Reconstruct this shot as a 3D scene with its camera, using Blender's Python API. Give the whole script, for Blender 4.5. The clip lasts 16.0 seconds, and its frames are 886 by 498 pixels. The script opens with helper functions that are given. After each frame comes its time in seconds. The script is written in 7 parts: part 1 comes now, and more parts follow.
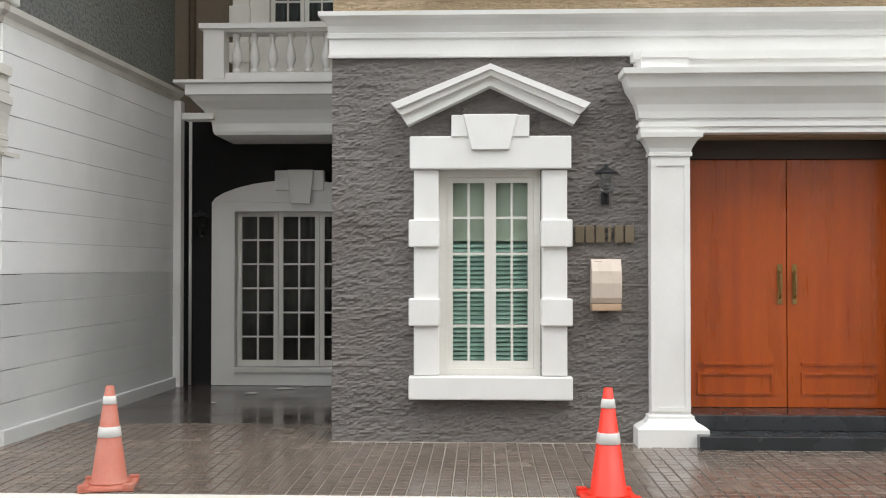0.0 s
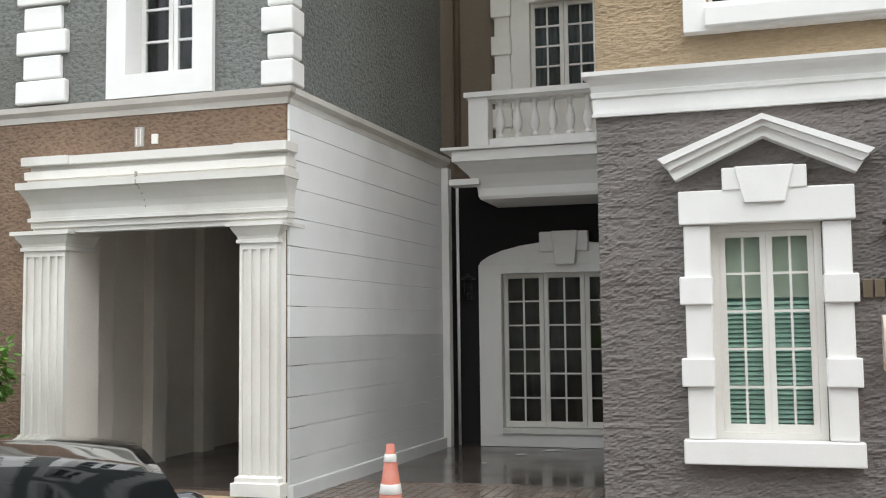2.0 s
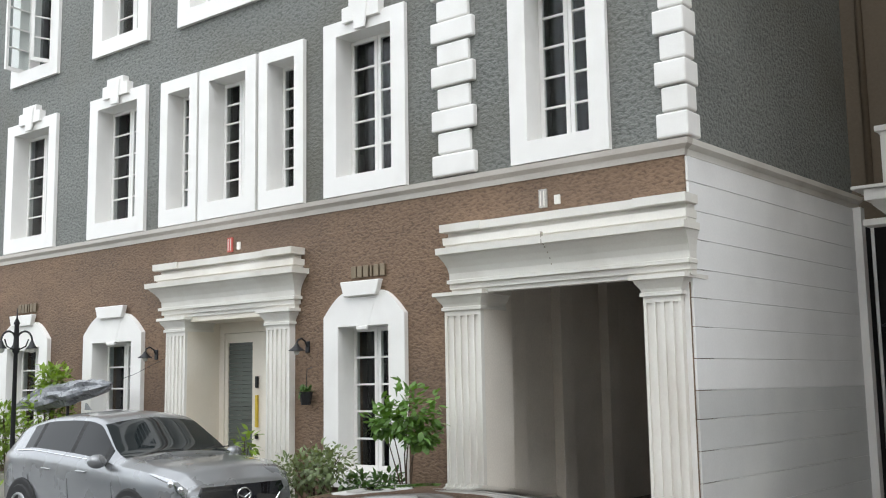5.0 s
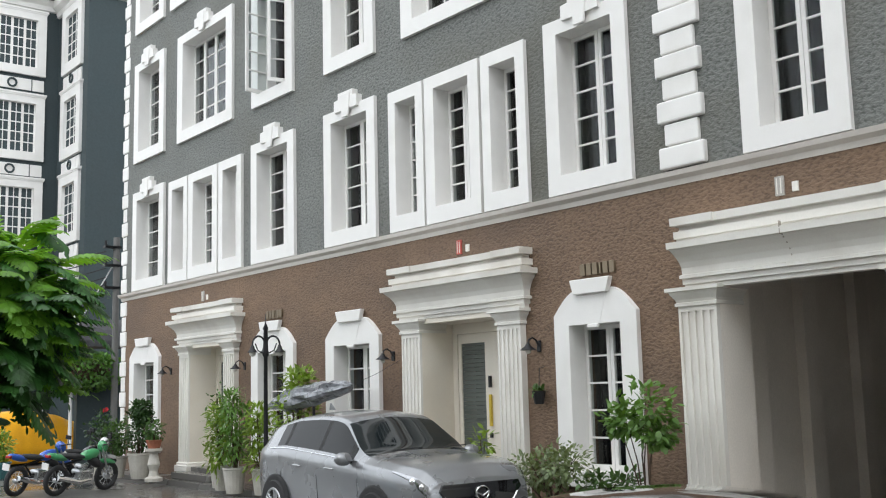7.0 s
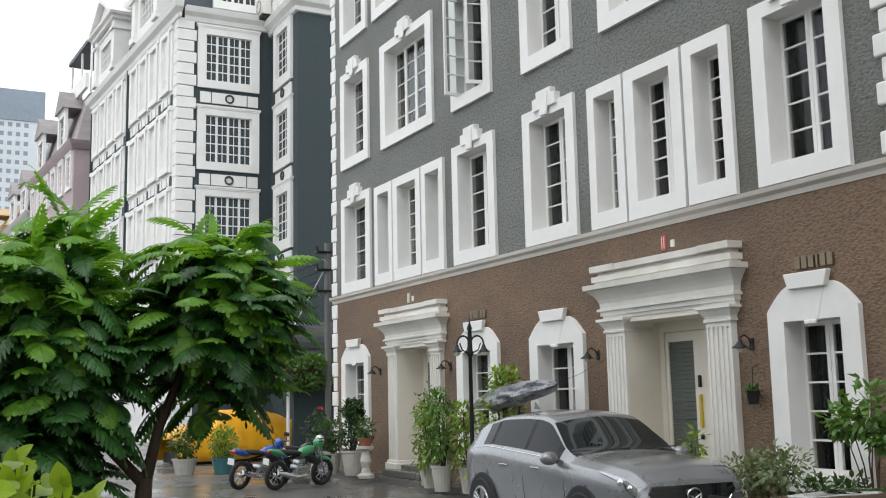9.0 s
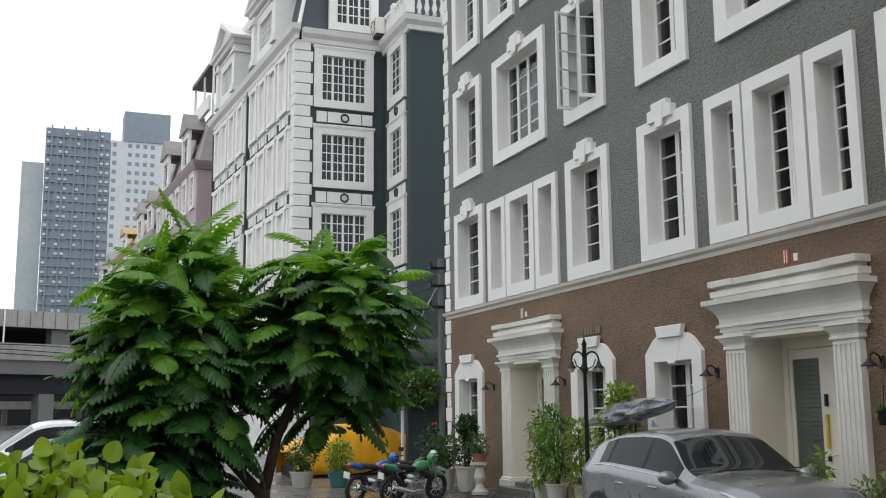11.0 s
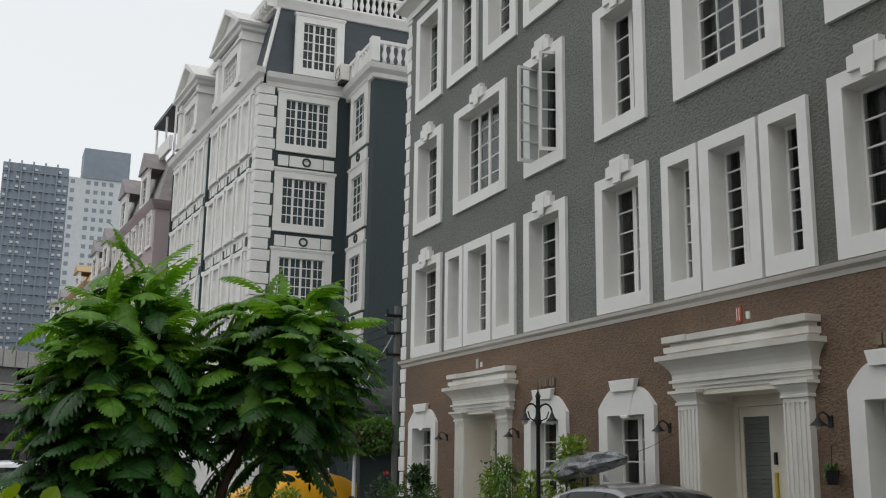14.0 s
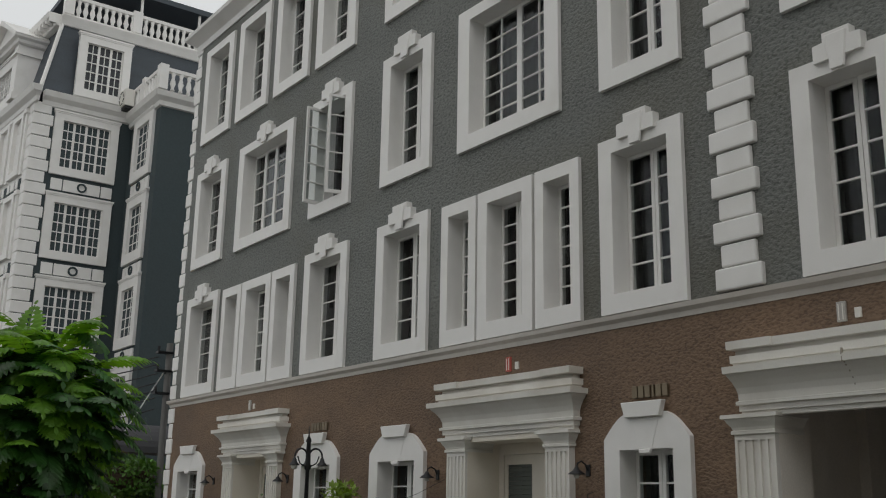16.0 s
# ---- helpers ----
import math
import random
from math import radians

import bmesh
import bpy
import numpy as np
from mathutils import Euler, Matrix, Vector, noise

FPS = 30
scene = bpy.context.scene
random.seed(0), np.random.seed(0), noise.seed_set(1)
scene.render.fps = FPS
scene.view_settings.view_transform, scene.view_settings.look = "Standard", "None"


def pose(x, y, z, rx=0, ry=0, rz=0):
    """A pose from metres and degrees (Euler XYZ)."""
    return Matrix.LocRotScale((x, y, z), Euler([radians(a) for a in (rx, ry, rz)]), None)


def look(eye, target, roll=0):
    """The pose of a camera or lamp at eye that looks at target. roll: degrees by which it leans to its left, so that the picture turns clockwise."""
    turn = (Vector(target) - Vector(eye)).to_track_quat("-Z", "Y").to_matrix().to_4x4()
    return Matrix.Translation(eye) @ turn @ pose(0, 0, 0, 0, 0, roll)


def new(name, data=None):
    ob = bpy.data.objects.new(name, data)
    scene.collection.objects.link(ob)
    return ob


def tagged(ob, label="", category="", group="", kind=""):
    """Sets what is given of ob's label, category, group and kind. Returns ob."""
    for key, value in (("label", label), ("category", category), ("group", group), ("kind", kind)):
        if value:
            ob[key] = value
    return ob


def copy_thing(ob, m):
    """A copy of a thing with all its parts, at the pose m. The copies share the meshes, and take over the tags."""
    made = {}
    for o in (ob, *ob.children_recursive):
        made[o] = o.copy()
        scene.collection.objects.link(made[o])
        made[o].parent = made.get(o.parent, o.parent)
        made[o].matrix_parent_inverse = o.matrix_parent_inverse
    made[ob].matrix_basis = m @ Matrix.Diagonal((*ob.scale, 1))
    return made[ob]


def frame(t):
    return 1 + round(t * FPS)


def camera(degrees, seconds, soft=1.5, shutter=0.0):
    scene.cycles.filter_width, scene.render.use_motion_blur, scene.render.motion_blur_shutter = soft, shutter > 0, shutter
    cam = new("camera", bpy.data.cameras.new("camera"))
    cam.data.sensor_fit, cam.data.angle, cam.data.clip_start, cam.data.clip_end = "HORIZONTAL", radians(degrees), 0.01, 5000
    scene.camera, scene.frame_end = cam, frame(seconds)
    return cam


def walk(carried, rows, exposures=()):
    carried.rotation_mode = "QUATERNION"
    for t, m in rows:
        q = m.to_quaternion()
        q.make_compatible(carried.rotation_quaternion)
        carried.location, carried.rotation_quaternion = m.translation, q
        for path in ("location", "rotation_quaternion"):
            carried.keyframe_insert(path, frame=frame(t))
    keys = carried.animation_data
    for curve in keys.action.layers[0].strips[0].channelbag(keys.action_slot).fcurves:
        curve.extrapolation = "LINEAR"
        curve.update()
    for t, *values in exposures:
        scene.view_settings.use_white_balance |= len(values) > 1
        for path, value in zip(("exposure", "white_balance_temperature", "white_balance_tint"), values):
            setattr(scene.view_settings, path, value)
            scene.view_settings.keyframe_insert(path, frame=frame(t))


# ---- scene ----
cam = camera(46.73, 16.0, soft=1.1)
PATH = [
    (0.0, pose(0.160, 0.039, 1.803, 90.93, -0.01, 2.14)),
    (0.5, pose(0.135, 0.078, 1.784, 91.99, 0.11, 5.36)),
    (1.0, pose(0.108, 0.085, 1.775, 92.84, 0.31, 8.85)),
    (1.5, pose(0.079, 0.079, 1.779, 93.70, 0.50, 12.96)),
    (2.0, pose(0.061, 0.050, 1.787, 94.45, 0.66, 16.54)),
    (2.5, pose(0.050, 0.030, 1.798, 95.22, 0.84, 20.56)),
    (3.0, pose(0.055, -0.018, 1.797, 95.85, 0.88, 24.06)),
    (3.5, pose(0.059, -0.059, 1.802, 96.45, 0.99, 27.90)),
    (4.0, pose(0.074, -0.078, 1.811, 96.87, 1.06, 31.28)),
    (4.5, pose(0.069, -0.073, 1.818, 97.26, 0.97, 35.02)),
    (7.0, pose(0.009, -0.076, 1.822, 97.72, 1.45, 51.29)),
    (7.5, pose(-0.027, -0.076, 1.820, 97.75, 1.56, 54.42)),
    (8.0, pose(-0.053, -0.052, 1.805, 97.84, 1.52, 57.14)),
    (8.5, pose(-0.054, -0.029, 1.791, 97.97, 1.37, 60.11)),
    (9.0, pose(-0.068, -0.007, 1.785, 98.08, 1.23, 62.64)),
    (9.5, pose(-0.096, 0.013, 1.781, 98.24, 1.04, 65.20)),
    (10.0, pose(-0.128, 0.013, 1.783, 98.38, 0.98, 67.01)),
    (12.5, pose(-0.097, 0.010, 1.755, 99.78, -0.02, 69.92)),
    (13.0, pose(-0.108, 0.012, 1.759, 100.37, -0.26, 69.13)),
    (13.5, pose(-0.112, 0.012, 1.773, 101.03, -0.44, 67.95)),
    (14.0, pose(-0.097, 0.028, 1.786, 101.75, -0.75, 66.34)),
    (14.5, pose(-0.099, 0.037, 1.803, 102.56, -0.93, 64.11)),
    (15.0, pose(-0.117, 0.064, 1.813, 103.26, -1.13, 61.41)),
    (15.5, pose(-0.125, 0.099, 1.819, 103.89, -1.16, 57.73)),
    (16.0, pose(-0.104, 0.129, 1.825, 104.26, -0.99, 54.02)),
]
PLAN = 1.12      # true metres to one unit of the plan below
EXPO = [(t, e, k, 9) for t, e, k in ((0.0, 0.98, 6550), (1.5, 1.05, 6430), (4.5, 0.91, 6380), (7.0, 0.66, 6380), (9.0, 0.39, 6420), (10.0, 0.13, 6420), (12.5, -0.18, 6480), (14.0, -0.46, 6580), (16.0, -0.74, 6700))]
walk(cam, PATH, EXPO)

# ---- world and light: a bright overcast sky ----
world = bpy.data.worlds.new("overcast")
scene.world = world
world.use_nodes = True
wn = world.node_tree.nodes
wl = world.node_tree.links
sky = wn.new("ShaderNodeTexSky")
sky.sky_type, sky.sun_disc = "NISHITA", False
sky.sun_elevation, sky.sun_rotation = radians(62), radians(200)
cloud = wn.new("ShaderNodeMix")
cloud.data_type = "RGBA"
cloud.inputs[0].default_value = 0.85
cloud.inputs[7].default_value = (8.6, 8.8, 8.9, 1)
wl.new(sky.outputs[0], cloud.inputs[6])
wl.new(cloud.outputs[2], wn["Background"].inputs[0])
wn["Background"].inputs[1].default_value = 0.15
sun = new("sun", bpy.data.lights.new("sun", "SUN"))
sun.data.energy, sun.data.angle, sun.data.color = 0.5, radians(40), (1, 0.97, 0.93)
sun.matrix_world = look((0, 0, 0), (-0.5, 0.5, -1.0))


# ---- materials ----
def material(name, colour, rough=0.7, metal=0.0, vary=0.12, scale=3.0, grain=40.0, bump=0.15, stretch=(1, 1, 1), dist=0.01,
             stain=None, stain_scale=0.8, stain_amount=0.0, spread=0.0, coat=0.0, rough_vary=0.1, pit=0.0):
    """A surface with large blotches, fine grain, optional stains and a per-piece shift."""
    m = bpy.data.materials.new(name)
    m.use_nodes = True
    n, l = m.node_tree.nodes, m.node_tree.links
    b = n["Principled BSDF"]
    b.inputs["Metallic"].default_value = metal
    b.inputs["Coat Weight"].default_value = coat
    co = n.new("ShaderNodeTexCoord")
    mp = n.new("ShaderNodeMapping")
    mp.inputs["Scale"].default_value = stretch
    l.new(co.outputs["Object"], mp.inputs[0])

    def noise_tex(sc, detail):
        t = n.new("ShaderNodeTexNoise")
        t.inputs["Scale"].default_value, t.inputs["Detail"].default_value = sc, detail
        l.new(mp.outputs[0], t.inputs["Vector"])
        return t
    big, small = noise_tex(scale, 4), noise_tex(grain, 3)

    def ramp(src, lo, hi, a, c):
        r = n.new("ShaderNodeMapRange")
        r.inputs[1].default_value, r.inputs[2].default_value, r.inputs[3].default_value, r.inputs[4].default_value = lo, hi, a, c
        l.new(src, r.inputs[0])
        return r.outputs[0]

    def mult(a, c):
        r = n.new("ShaderNodeMath")
        r.operation = "MULTIPLY"
        l.new(a, r.inputs[0])
        l.new(c, r.inputs[1])
        return r.outputs[0]
    v = mult(ramp(big.outputs[0], 0.25, 0.75, 1 - vary, 1 + vary), ramp(small.outputs[0], 0.25, 0.75, 1 - vary * 0.7, 1 + vary * 0.7))
    if pit:
        v = mult(v, ramp(small.outputs[0], 0.34, 0.50, 1 - pit, 1.04))
    if spread:
        oi = n.new("ShaderNodeObjectInfo")
        ge = n.new("ShaderNodeNewGeometry")
        ad = n.new("ShaderNodeMath")
        ad.operation = "ADD"
        l.new(oi.outputs["Random"], ad.inputs[0])
        l.new(ge.outputs["Random Per Island"], ad.inputs[1])
        fr = n.new("ShaderNodeMath")
        fr.operation = "FRACT"
        l.new(ad.outputs[0], fr.inputs[0])
        v = mult(v, ramp(fr.outputs[0], 0, 1, 1 - spread, 1 + spread))
    col = n.new("ShaderNodeVectorMath")
    col.operation = "SCALE"
    col.inputs[0].default_value = colour
    l.new(v, col.inputs["Scale"])
    out = col.outputs[0]
    if stain:
        st = noise_tex(stain_scale, 6)
        mx = n.new("ShaderNodeMix")
        mx.data_type = "RGBA"
        mx.inputs[7].default_value = (*stain, 1)
        l.new(ramp(st.outputs[0], 0.48, 0.72, 0, stain_amount), mx.inputs[0])
        l.new(out, mx.inputs[6])
        out = mx.outputs[2]
    l.new(out, b.inputs["Base Color"])
    l.new(ramp(big.outputs[0], 0.3, 0.7, max(0.02, rough - rough_vary), min(1, rough + rough_vary)), b.inputs["Roughness"])
    if bump:
        bp = n.new("ShaderNodeBump")
        bp.inputs["Strength"].default_value, bp.inputs["Distance"].default_value = bump, dist
        l.new(small.outputs[0], bp.inputs["Height"])
        l.new(bp.outputs[0], b.inputs["Normal"])
    return m


def glass_material(name, tint, rough=0.02):
    m = bpy.data.materials.new(name)
    m.use_nodes = True
    b = m.node_tree.nodes["Principled BSDF"]
    b.inputs["Base Color"].default_value = (*tint, 1)
    b.inputs["Roughness"].default_value = rough
    b.inputs["Transmission Weight"].default_value = 1.0
    b.inputs["IOR"].default_value = 1.25
    return m


WHITE = material("white_paint", (0.80, 0.788, 0.765), 0.55, vary=0.03, scale=1.5, grain=60, bump=0.08, dist=0.003,
                 stain=(0.55, 0.53, 0.48), stain_scale=1.3, stain_amount=0.25)
CREAMWHITE = material("old_white_paint", (0.74, 0.72, 0.67), 0.6, vary=0.04, scale=1.2, grain=50, bump=0.1, dist=0.004,
                      stain=(0.44, 0.39, 0.32), stain_scale=1.1, stain_amount=0.42, stretch=(1, 1, 0.6))
GREY_STUCCO = material("grey_stucco", (0.172, 0.180, 0.168), 0.85, pit=0.28, vary=0.17, scale=0.7, grain=17, bump=0.65, dist=0.045,
                       stretch=(1, 1, 1.35), stain=(0.112, 0.106, 0.084), stain_scale=0.35, stain_amount=0.75)
BROWN_STUCCO = material("brown_stucco", (0.180, 0.119, 0.079), 0.85, pit=0.22, vary=0.22, scale=0.8, grain=22, bump=0.65, dist=0.035,
                        stretch=(0.8, 0.8, 1.4), stain=(0.105, 0.070, 0.050), stain_scale=0.55, stain_amount=0.75)
GREY_STONE = material("grey_split_stone", (0.168, 0.152, 0.142), 0.8, vary=0.16, scale=1.1, grain=30, bump=0.6, dist=0.02,
                      stretch=(0.45, 0.45, 2.2), stain=(0.125, 0.102, 0.092), stain_scale=0.6, stain_amount=0.6)
TAN_STONE = material("tan_split_stone", (0.36, 0.27, 0.17), 0.85, vary=0.16, scale=1.1, grain=26, bump=0.8, dist=0.03,
                     stretch=(0.5, 0.5, 2.2), stain=(0.30, 0.22, 0.13), stain_scale=0.9, stain_amount=0.5)
GREY_PANEL = material("white_wall_paint", (0.82, 0.82, 0.81), 0.5, vary=0.04, scale=1.0, grain=50, bump=0.06, dist=0.003,
                      stain=(0.5, 0.5, 0.49), stain_scale=0.7, stain_amount=0.3)
GREY_DADO = material("grey_dado_paint", (0.60, 0.605, 0.595), 0.45, vary=0.06, scale=1.0, grain=50, bump=0.06, dist=0.003,
                     stain=(0.7, 0.7, 0.67), stain_scale=1.1, stain_amount=0.5)
BAND_PAINT = material("stained_band_paint", (0.58, 0.545, 0.50), 0.65, vary=0.08, scale=1.0, grain=40, bump=0.12, dist=0.004, stain=(0.36, 0.32, 0.28), stain_scale=0.8, stain_amount=0.6, stretch=(0.6, 0.6, 1.5))
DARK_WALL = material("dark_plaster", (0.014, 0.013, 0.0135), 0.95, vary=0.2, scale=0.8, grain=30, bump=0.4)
GLASS = glass_material("window_glass", (0.82, 0.86, 0.86))
# near-black so that the hung sheet reads as an unlit room
DARK_ROOM = material("dark_room_sheet", (0.006, 0.0065, 0.009), 0.9, vary=0.2, grain=80, bump=0.1)
GREY_CLOTH = material("grey_curtain", (0.045, 0.048, 0.052), 0.9, vary=0.25, grain=80, bump=0.1)
PALE_CLOTH = material("pale_curtain", (0.5, 0.5, 0.47), 0.9, vary=0.1, grain=80, bump=0.1)
GREEN_BLIND = material("green_blind", (0.50, 0.74, 0.62), 0.6, vary=0.08, grain=30, bump=0.05)
ORANGE_WOOD = material("varnished_orange_wood", (0.45, 0.082, 0.007), 0.32, vary=0.16, scale=1.2, grain=14, bump=0.05,
                       stretch=(5, 5, 0.5), dist=0.003, stain=(0.33, 0.05, 0.008), stain_scale=1.0, stain_amount=0.6, coat=0.3)
BLACK_STONE = material("black_granite", (0.03, 0.033, 0.036), 0.25, vary=0.2, grain=120, bump=0.03)
BLACK_IRON = material("black_iron", (0.02, 0.02, 0.022), 0.45, metal=0.4, vary=0.2, grain=60, bump=0.1)
PAVER = material("wet_brown_paver", (0.145, 0.112, 0.09), 0.22, vary=0.18, scale=1.5, grain=50, bump=0.2, dist=0.004, spread=0.18, rough_vary=0.12)
GROUT = material("pale_paver_grout", (0.42, 0.38, 0.33), 0.6, vary=0.15, grain=60)
WET_FLOOR = material("wet_stone_floor", (0.075, 0.062, 0.055), 0.16, vary=0.2, scale=1.2, grain=50, bump=0.06, dist=0.004, rough_vary=0.1)
ROAD = material("road_concrete", (0.112, 0.107, 0.099), 0.28, vary=0.15, scale=0.5, grain=30, bump=0.3, dist=0.006,
                stain=(0.11, 0.105, 0.10), stain_scale=0.4, stain_amount=0.7, rough_vary=0.18)
BRASS = material("aged_brass", (0.35, 0.24, 0.10), 0.35, metal=1.0, vary=0.2, grain=60, bump=0.1)


# ---- mesh helpers ----
def part(name, bm, mat, parent=None, label="", smooth=False):
    me = bpy.data.meshes.new(name)
    bmesh.ops.recalc_face_normals(bm, faces=bm.faces[:])
    bm.to_mesh(me)
    bm.free()
    me.materials.append(mat)
    if smooth:
        for p in me.polygons:
            p.use_smooth = True
    ob = new(name, me)
    ob.parent = parent
    if label:
        ob["label"] = label
    return ob


def share(name, me, parent, m):
    """An object on a mesh that others use too."""
    ob = new(name, me)
    ob.parent = parent
    ob.matrix_local = m
    return ob


def bx(bm, x0, x1, y0, y1, z0, z1):
    v = [bm.verts.new((x, y, z)) for x in (x0, x1) for y in (y0, y1) for z in (z0, z1)]
    for f in ((0, 1, 3, 2), (4, 6, 7, 5), (0, 4, 5, 1), (2, 3, 7, 6), (0, 2, 6, 4), (1, 5, 7, 3)):
        bm.faces.new([v[i] for i in f])
    return v


def box(x0, x1, y0, y1, z0, z1, bev=0.0):
    bm = bmesh.new()
    bx(bm, x0, x1, y0, y1, z0, z1)
    if bev:
        bmesh.ops.bevel(bm, geom=bm.edges[:], offset=bev, segments=2, affect="EDGES", profile=0.5)
    return bm


def extrude_xz(bm, pts, y0, y1):
    """A polygon in x and z, given thickness along y."""
    a = [bm.verts.new((x, y0, z)) for x, z in pts]
    c = [bm.verts.new((x, y1, z)) for x, z in pts]
    bm.faces.new(a)
    bm.faces.new(c[::-1])
    for i in range(len(pts)):
        j = (i + 1) % len(pts)
        bm.faces.new((a[i], c[i], c[j], a[j]))


def loft(bm, x0, x1, yw, prof, left=1, right=1, back=0.0):
    """A moulding against a wall at yw: rows of height and overhang, with returns at its ends."""
    rings = []
    for z, o in prof:
        rings.append([bm.verts.new(p) for p in ((x0 - o * left, yw + back, z), (x0 - o * left, yw - o, z), (x1 + o * right, yw - o, z), (x1 + o * right, yw + back, z))])
    for a, c in zip(rings, rings[1:]):
        for i in range(4):
            j = (i + 1) % 4
            bm.faces.new((a[i], a[j], c[j], c[i]))
    bm.faces.new(rings[0][::-1])
    bm.faces.new(rings[-1])


def spin(prof, seg=16):
    """A turned solid about z: rows of radius and height."""
    bm = bmesh.new()
    rings = [[bm.verts.new((r * math.cos(2 * math.pi * k / seg), r * math.sin(2 * math.pi * k / seg), z)) for k in range(seg)] for r, z in prof]
    for a, c in zip(rings, rings[1:]):
        for i in range(seg):
            j = (i + 1) % seg
            bm.faces.new((a[i], a[j], c[j], c[i]))
    bm.faces.new(rings[0][::-1])
    bm.faces.new(rings[-1])
    return bm


def tube(bm, pts, r, seg=8, r_end=None):
    """A round bar along points."""
    r_end = r if r_end is None else r_end
    pts = [Vector(p) for p in pts]
    rings = []
    for i, p in enumerate(pts):
        d = (pts[min(i + 1, len(pts) - 1)] - pts[max(i - 1, 0)]).normalized()
        a = d.orthogonal().normalized()
        if rings:
            a = (last - d * last.dot(d)).normalized()
        last = a
        c = d.cross(a)
        rr = r + (r_end - r) * i / max(1, len(pts) - 1)
        rings.append([bm.verts.new(p + (a * math.cos(2 * math.pi * k / seg) + c * math.sin(2 * math.pi * k / seg)) * rr) for k in range(seg)])
    for a, c in zip(rings, rings[1:]):
        for k in range(seg):
            j = (k + 1) % seg
            bm.faces.new((a[k], a[j], c[j], c[k]))
    bm.faces.new(rings[0][::-1])
    bm.faces.new(rings[-1])


def wall_mesh(x0, x1, z0, z1, y0, y1, holes):
    """A wall along x with openings through it, each given as x0, x1, z0, z1."""
    xs = sorted({x0, x1, *[h[0] for h in holes], *[h[1] for h in holes]})
    zs = sorted({z0, z1, *[h[2] for h in holes], *[h[3] for h in holes]})
    xs, zs = [x for x in xs if x0 <= x <= x1], [z for z in zs if z0 <= z <= z1]
    solid = lambda i, k: 0 <= i < len(xs) - 1 and 0 <= k < len(zs) - 1 and not any(
        h[0] < (xs[i] + xs[i + 1]) / 2 < h[1] and h[2] < (zs[k] + zs[k + 1]) / 2 < h[3] for h in holes)
    bm = bmesh.new()
    made = {}

    def v(x, y, z):
        if (x, y, z) not in made:
            made[x, y, z] = bm.verts.new((x, y, z))
        return made[x, y, z]
    for i in range(len(xs) - 1):
        for k in range(len(zs) - 1):
            if not solid(i, k):
                continue
            a, c, d, e = xs[i], xs[i + 1], zs[k], zs[k + 1]
            for y in (y0, y1):
                bm.faces.new((v(a, y, d), v(c, y, d), v(c, y, e), v(a, y, e)))
            for ok, p, q in ((solid(i - 1, k), (a, d), (a, e)), (solid(i + 1, k), (c, d), (c, e)), (solid(i, k - 1), (a, d), (c, d)), (solid(i, k + 1), (a, e), (c, e))):
                if not ok:
                    bm.faces.new((v(p[0], y0, p[1]), v(q[0], y0, q[1]), v(q[0], y1, q[1]), v(p[0], y1, p[1])))
    return bm


def thing(name, m=None, label="", category="", group="", kind=""):
    """An Empty that carries the parts of a thing."""
    ob = new(name)
    ob.empty_display_size = 0.1
    if m is not None:
        ob.matrix_world = m
    return tagged(ob, label, category, group, kind)


# ---- windows ----
GLAZED = {}


def sash(parent, x0, x1, z0, z1, y, cols, rows, mat=WHITE, stile=0.05, bar=0.022, curtain=None, name="casement"):
    """One glazed leaf: stiles, rails and glazing bars in one frame, each pane its own piece."""
    bm = bmesh.new()
    bx(bm, x0, x0 + stile, y, y + 0.045, z0, z1)
    bx(bm, x1 - stile, x1, y, y + 0.045, z0, z1)
    bx(bm, x0 + stile, x1 - stile, y, y + 0.045, z0, z0 + stile * 1.3)
    bx(bm, x0 + stile, x1 - stile, y, y + 0.045, z1 - stile, z1)
    gx0, gx1, gz0, gz1 = x0 + stile, x1 - stile, z0 + stile * 1.3, z1 - stile
    pw, ph = (gx1 - gx0 - bar * (cols - 1)) / cols, (gz1 - gz0 - bar * (rows - 1)) / rows
    for i in range(1, cols):
        c = gx0 + i * (pw + bar) - bar
        bx(bm, c, c + bar, y + 0.006, y + 0.039, gz0, gz1)
    for k in range(1, rows):
        c = gz0 + k * (ph + bar) - bar
        for i in range(cols):
            a = gx0 + i * (pw + bar)
            bx(bm, a, a + pw, y + 0.006, y + 0.039, c, c + bar)
    leaf = part(name, bm, mat, parent)
    key = (round(pw, 4), round(ph, 4))
    if key not in GLAZED:
        pb = box(-0.004, pw + 0.004, 0, 0.005, -0.004, ph + 0.004)
        GLAZED[key] = part("pane", pb, GLASS, leaf)
        GLAZED[key].matrix_local = pose(gx0, y + 0.02, gz0)
        GLAZED[key].visible_shadow = False
        start = 1
    else:
        start = 0
    for i in range(cols):
        for k in range(rows):
            if start and i == 0 and k == 0:
                continue
            pane = share("pane", GLAZED[key].data, leaf, pose(gx0 + i * (pw + bar), y + 0.02, gz0 + k * (ph + bar)))
            pane.visible_shadow = False
    return leaf


